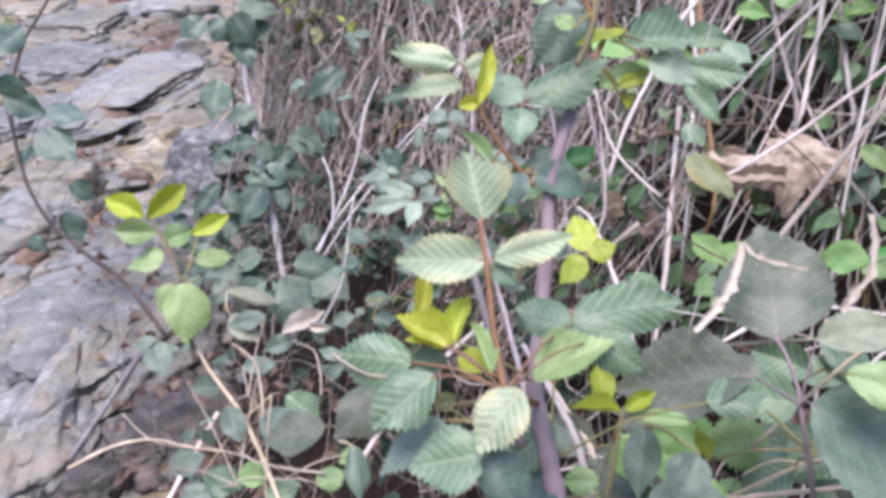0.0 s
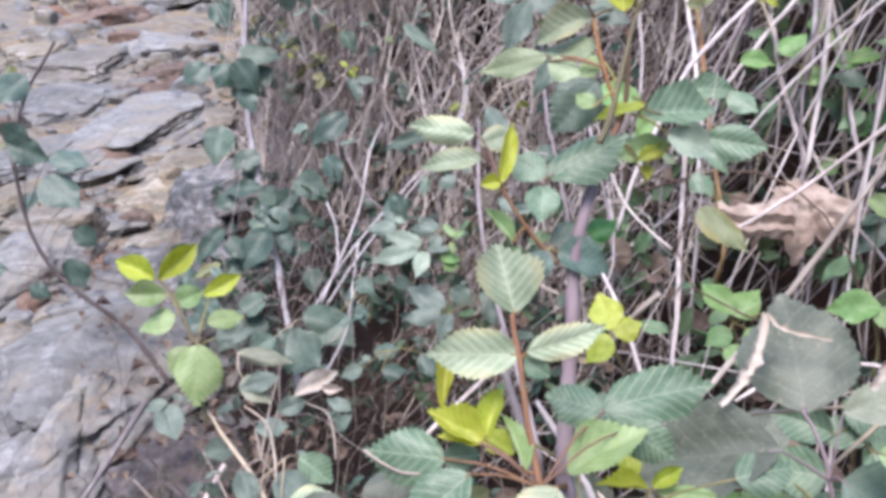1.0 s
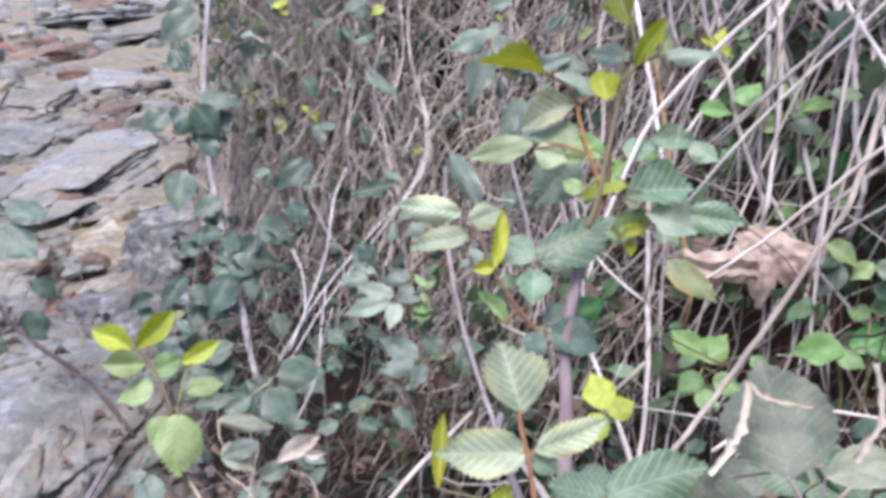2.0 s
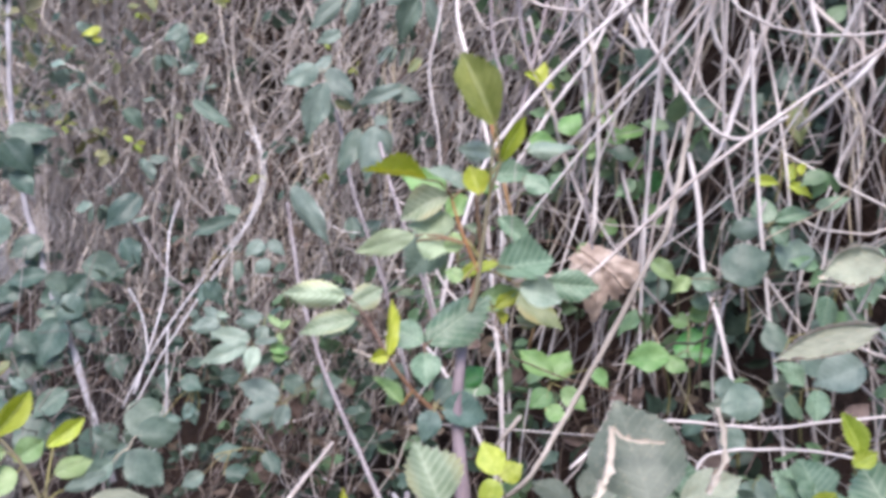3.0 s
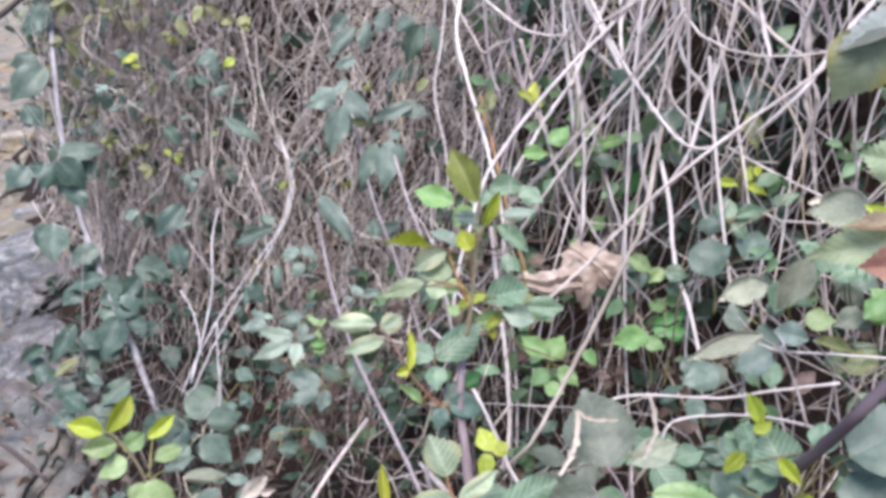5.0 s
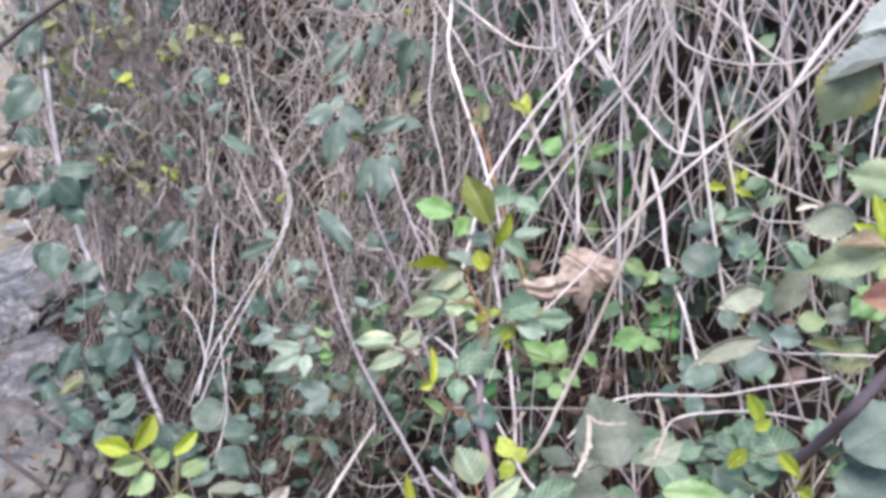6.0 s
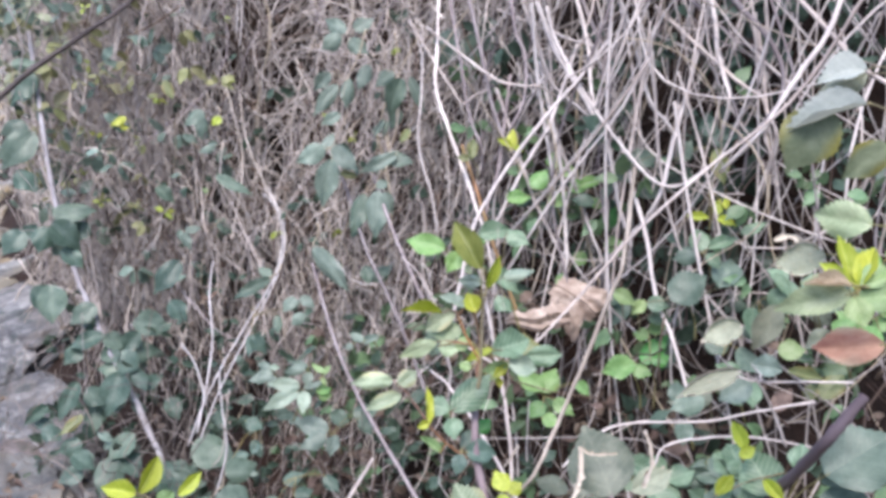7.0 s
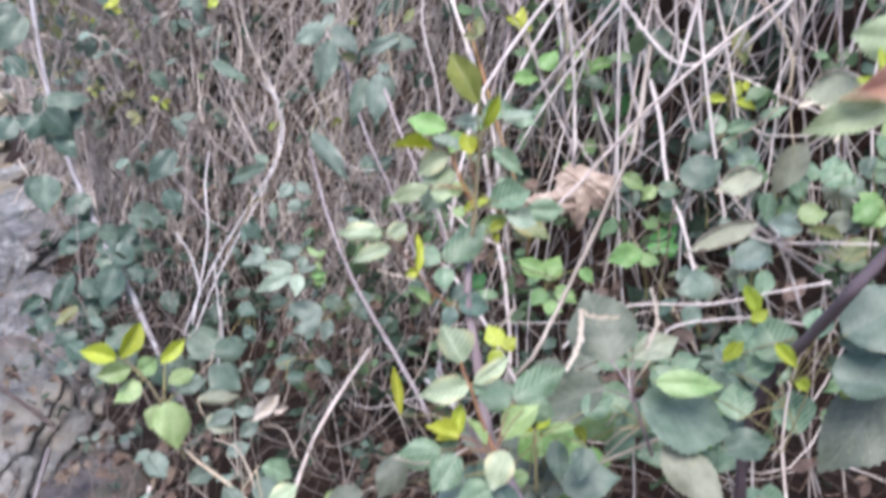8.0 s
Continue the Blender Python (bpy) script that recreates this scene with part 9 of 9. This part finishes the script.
leaf(p, (0.336, 0.623, 0.863), "mid", [((0.339, 0.608, 0.859), (0.301, 0.629, 0.866), 0.030), ((0.322, 0.628, 0.887), (0.365, 0.604, 0.866), 0.036), ((0.313, 0.615, 0.863), (0.266, 0.632, 0.876), 0.034), ((0.342, 0.603, 0.852), (0.354, 0.563, 0.830), 0.041)])
p = thing("bramble_sprig", (0.279, 0.717, 0.515), "low bramble sprig of fresh green leaves", "bramble", "low sprigs")
part_stem("stem", [(0.279, 0.717, 0.515), (0.272, 0.718, 0.558), (0.270, 0.719, 0.600)], 0.0022, 0.0012, "green", p)
leaf(p, (0.270, 0.719, 0.600), "bright", [((0.258, 0.721, 0.622), (0.229, 0.736, 0.645), 0.028), ((0.295, 0.712, 0.619), (0.292, 0.746, 0.640), 0.031), ((0.284, 0.715, 0.620), (0.330, 0.694, 0.614), 0.040), ((0.250, 0.714, 0.609), (0.202, 0.734, 0.610), 0.033), ((0.289, 0.694, 0.586), (0.228, 0.711, 0.573), 0.039)])
p = thing("bramble_sprig", (0.504, 0.658, 0.623), "low bramble sprig of mid green leaves", "bramble", "low sprigs")
part_stem("stem", [(0.504, 0.658, 0.623), (0.494, 0.659, 0.664), (0.487, 0.658, 0.704)], 0.0022, 0.0012, "green", p)
leaf(p, (0.487, 0.658, 0.704), "mid", [((0.499, 0.635, 0.690), (0.440, 0.653, 0.724), 0.050), ((0.498, 0.654, 0.722), (0.565, 0.649, 0.710), 0.041), ((0.474, 0.661, 0.727), (0.411, 0.643, 0.715), 0.048), ((0.485, 0.658, 0.724), (0.464, 0.697, 0.736), 0.031)])
p = thing("bramble_sprig", (0.196, 0.577, 0.661), "low bramble sprig of dull leaves", "bramble", "low sprigs")
part_stem("stem", [(0.196, 0.577, 0.661), (0.190, 0.575, 0.701), (0.186, 0.574, 0.738)], 0.0022, 0.0012, "green", p)
leaf(p, (0.186, 0.574, 0.738), "grey", [((0.186, 0.576, 0.764), (0.172, 0.555, 0.738), 0.036), ((0.194, 0.558, 0.736), (0.150, 0.577, 0.764), 0.044), ((0.157, 0.568, 0.744), (0.120, 0.560, 0.733), 0.030), ((0.172, 0.576, 0.758), (0.124, 0.601, 0.782), 0.044)])

# ---- leaves at the near edge of the hedge ----
curl("white dry rim of a curled dead leaf", [(0.568, 0.657, 1.147), (0.587, 0.648, 1.151), (0.602, 0.636, 1.134), (0.608, 0.629, 1.109), (0.604, 0.628, 1.103)], 0.0028)
p = thing("bramble_sprig", (0.778, 0.695, 0.883), "small bramble sprig of fresh green leaves", "bramble", "sprigs in the hedge")
part_stem("stem", [(0.778, 0.695, 0.883), (0.764, 0.692, 0.924), (0.752, 0.689, 0.962)], 0.0022, 0.0012, "green", p)
leaf(p, (0.752, 0.689, 0.962), "bright", [((0.746, 0.682, 0.969), (0.696, 0.672, 0.955), 0.034), ((0.750, 0.672, 0.950), (0.730, 0.697, 0.973), 0.034), ((0.755, 0.672, 0.953), (0.724, 0.671, 0.939), 0.029)], near=False)
p = thing("bramble_sprig", (0.630, 0.853, 0.684), "small bramble sprig of dull leaves", "bramble", "sprigs in the hedge")
part_stem("stem", [(0.630, 0.853, 0.684), (0.620, 0.853, 0.729), (0.613, 0.851, 0.773)], 0.0022, 0.0012, "green", p)
leaf(p, (0.613, 0.851, 0.773), "grey", [((0.619, 0.849, 0.796), (0.653, 0.830, 0.778), 0.034), ((0.600, 0.853, 0.794), (0.582, 0.832, 0.762), 0.034), ((0.590, 0.844, 0.772), (0.536, 0.862, 0.778), 0.036)], near=False)
p = thing("bramble_sprig", (0.750, 0.750, 0.907), "small bramble sprig of mid green leaves", "bramble", "sprigs in the hedge")
part_stem("stem", [(0.750, 0.750, 0.907), (0.736, 0.747, 0.947), (0.726, 0.743, 0.985)], 0.0022, 0.0012, "green", p)
leaf(p, (0.726, 0.743, 0.985), "mid", [((0.730, 0.735, 0.993), (0.746, 0.722, 0.971), 0.020), ((0.693, 0.738, 0.984), (0.741, 0.745, 0.996), 0.034), ((0.742, 0.732, 0.992), (0.700, 0.741, 0.987), 0.032)], near=False)
p = thing("bramble_sprig", (0.768, 0.778, 0.888), "small bramble sprig of mid green leaves", "bramble", "sprigs in the hedge")
part_stem("stem", [(0.768, 0.778, 0.888), (0.755, 0.776, 0.928), (0.745, 0.772, 0.967)], 0.0022, 0.0012, "green", p)
leaf(p, (0.745, 0.772, 0.967), "mid", [((0.735, 0.765, 0.973), (0.757, 0.792, 0.998), 0.031), ((0.746, 0.764, 0.973), (0.757, 0.768, 0.997), 0.021), ((0.718, 0.770, 0.976), (0.686, 0.795, 0.995), 0.029)], near=False)
p = thing("bramble_sprig", (0.830, 0.762, 0.892), "small bramble sprig of bluish green leaves", "bramble", "sprigs in the hedge")
part_stem("stem", [(0.830, 0.762, 0.892), (0.817, 0.761, 0.933), (0.805, 0.758, 0.972)], 0.0022, 0.0012, "green", p)
leaf(p, (0.805, 0.758, 0.972), "blue", [((0.786, 0.760, 0.996), (0.784, 0.745, 0.974), 0.025), ((0.778, 0.755, 0.978), (0.801, 0.753, 1.000), 0.023), ((0.780, 0.750, 0.970), (0.739, 0.759, 0.952), 0.036)], near=False)
p = thing("bramble_sprig", (0.776, 0.708, 0.840), "small bramble sprig of dull leaves", "bramble", "sprigs in the hedge")
part_stem("stem", [(0.776, 0.708, 0.840), (0.762, 0.706, 0.880), (0.752, 0.703, 0.920)], 0.0022, 0.0012, "green", p)
leaf(p, (0.752, 0.703, 0.920), "grey", [((0.763, 0.684, 0.910), (0.798, 0.681, 0.915), 0.025), ((0.735, 0.694, 0.920), (0.701, 0.707, 0.929), 0.026), ((0.726, 0.705, 0.938), (0.674, 0.699, 0.927), 0.031)], near=False)
p = thing("bramble_sprig", (0.669, 0.824, 0.715), "small bramble sprig of mid green leaves", "bramble", "sprigs in the hedge")
part_stem("stem", [(0.669, 0.824, 0.715), (0.658, 0.823, 0.759), (0.651, 0.821, 0.802)], 0.0022, 0.0012, "green", p)
leaf(p, (0.651, 0.821, 0.802), "mid", [((0.622, 0.815, 0.803), (0.640, 0.797, 0.776), 0.030), ((0.665, 0.809, 0.809), (0.655, 0.785, 0.784), 0.033), ((0.650, 0.815, 0.814), (0.618, 0.831, 0.847), 0.030)], near=False)
p = thing("bramble_sprig", (0.717, 0.798, 0.916), "small bramble sprig of mid green leaves", "bramble", "sprigs in the hedge")
part_stem("stem", [(0.717, 0.798, 0.916), (0.705, 0.796, 0.956), (0.696, 0.792, 0.995)], 0.0022, 0.0012, "green", p)
leaf(p, (0.696, 0.792, 0.995), "mid", [((0.689, 0.791, 1.015), (0.688, 0.753, 0.987), 0.032), ((0.678, 0.783, 0.994), (0.676, 0.758, 0.959), 0.034), ((0.700, 0.779, 0.997), (0.692, 0.813, 1.017), 0.029)], near=False)
p = thing("bramble_sprig", (0.679, 0.870, 0.771), "small bramble sprig of bluish green leaves", "bramble", "sprigs in the hedge")
part_stem("stem", [(0.679, 0.870, 0.771), (0.667, 0.870, 0.815), (0.659, 0.867, 0.856)], 0.0022, 0.0012, "green", p)
leaf(p, (0.659, 0.867, 0.856), "blue", [((0.640, 0.853, 0.844), (0.639, 0.884, 0.870), 0.038), ((0.666, 0.851, 0.851), (0.686, 0.823, 0.821), 0.043), ((0.683, 0.856, 0.867), (0.717, 0.854, 0.884), 0.028)], near=False)
p = thing("bramble_sprig", (0.923, 0.776, 0.921), "small bramble sprig of fresh green leaves", "bramble", "sprigs in the hedge")
part_stem("stem", [(0.923, 0.776, 0.921), (0.907, 0.774, 0.962), (0.894, 0.772, 1.001)], 0.0022, 0.0012, "green", p)
leaf(p, (0.894, 0.772, 1.001), "bright", [((0.871, 0.761, 0.995), (0.845, 0.774, 1.020), 0.029), ((0.900, 0.750, 0.985), (0.918, 0.777, 1.016), 0.041), ((0.896, 0.760, 1.004), (0.949, 0.755, 0.998), 0.037)], near=False)
p = thing("bramble_sprig", (0.820, 0.822, 0.823), "small bramble sprig of dull leaves", "bramble", "sprigs in the hedge")
part_stem("stem", [(0.820, 0.822, 0.823), (0.806, 0.820, 0.866), (0.797, 0.818, 0.906)], 0.0022, 0.0012, "green", p)
leaf(p, (0.797, 0.818, 0.906), "grey", [((0.788, 0.819, 0.931), (0.761, 0.801, 0.915), 0.022), ((0.809, 0.816, 0.932), (0.843, 0.797, 0.909), 0.034), ((0.779, 0.815, 0.917), (0.807, 0.791, 0.892), 0.036)], near=False)
p = thing("bramble_sprig", (0.736, 0.865, 0.842), "small bramble sprig of mid green leaves", "bramble", "sprigs in the hedge")
part_stem("stem", [(0.736, 0.865, 0.842), (0.723, 0.864, 0.884), (0.715, 0.862, 0.925)], 0.0022, 0.0012, "green", p)
leaf(p, (0.715, 0.862, 0.925), "mid", [((0.715, 0.843, 0.912), (0.746, 0.828, 0.885), 0.036), ((0.696, 0.852, 0.922), (0.676, 0.826, 0.894), 0.040), ((0.733, 0.850, 0.935), (0.755, 0.830, 0.908), 0.032)], near=False)
p = thing("bramble_sprig", (0.918, 0.845, 0.846), "small bramble sprig of mid green leaves", "bramble", "sprigs in the hedge")
part_stem("stem", [(0.918, 0.845, 0.846), (0.903, 0.844, 0.888), (0.892, 0.842, 0.929)], 0.0022, 0.0012, "green", p)
leaf(p, (0.892, 0.842, 0.929), "mid", [((0.869, 0.843, 0.945), (0.912, 0.828, 0.939), 0.028), ((0.866, 0.837, 0.935), (0.921, 0.819, 0.919), 0.040), ((0.895, 0.839, 0.951), (0.957, 0.863, 0.966), 0.044)], near=False)
p = thing("bramble_sprig", (0.515, 0.754, 0.755), "small bramble sprig of bluish green leaves", "bramble", "sprigs in the hedge")
part_stem("stem", [(0.515, 0.754, 0.755), (0.506, 0.752, 0.797), (0.499, 0.749, 0.838)], 0.0022, 0.0012, "green", p)
leaf(p, (0.499, 0.749, 0.838), "blue", [((0.486, 0.737, 0.833), (0.473, 0.719, 0.813), 0.030), ((0.484, 0.748, 0.855), (0.501, 0.780, 0.878), 0.033), ((0.524, 0.743, 0.861), (0.466, 0.744, 0.858), 0.043)], near=False)
p = thing("bramble_sprig", (0.927, 0.793, 0.794), "small bramble sprig of fresh green leaves", "bramble", "sprigs in the hedge")
part_stem("stem", [(0.927, 0.793, 0.794), (0.912, 0.792, 0.837), (0.900, 0.790, 0.878)], 0.0022, 0.0012, "green", p)
leaf(p, (0.900, 0.790, 0.878), "bright", [((0.893, 0.771, 0.860), (0.915, 0.786, 0.881), 0.031), ((0.904, 0.780, 0.884), (0.935, 0.773, 0.896), 0.029), ((0.869, 0.781, 0.873), (0.873, 0.749, 0.850), 0.037)], near=False)


# ---- the mass of dead stems, and leaves too many to count ----
dead_growth()
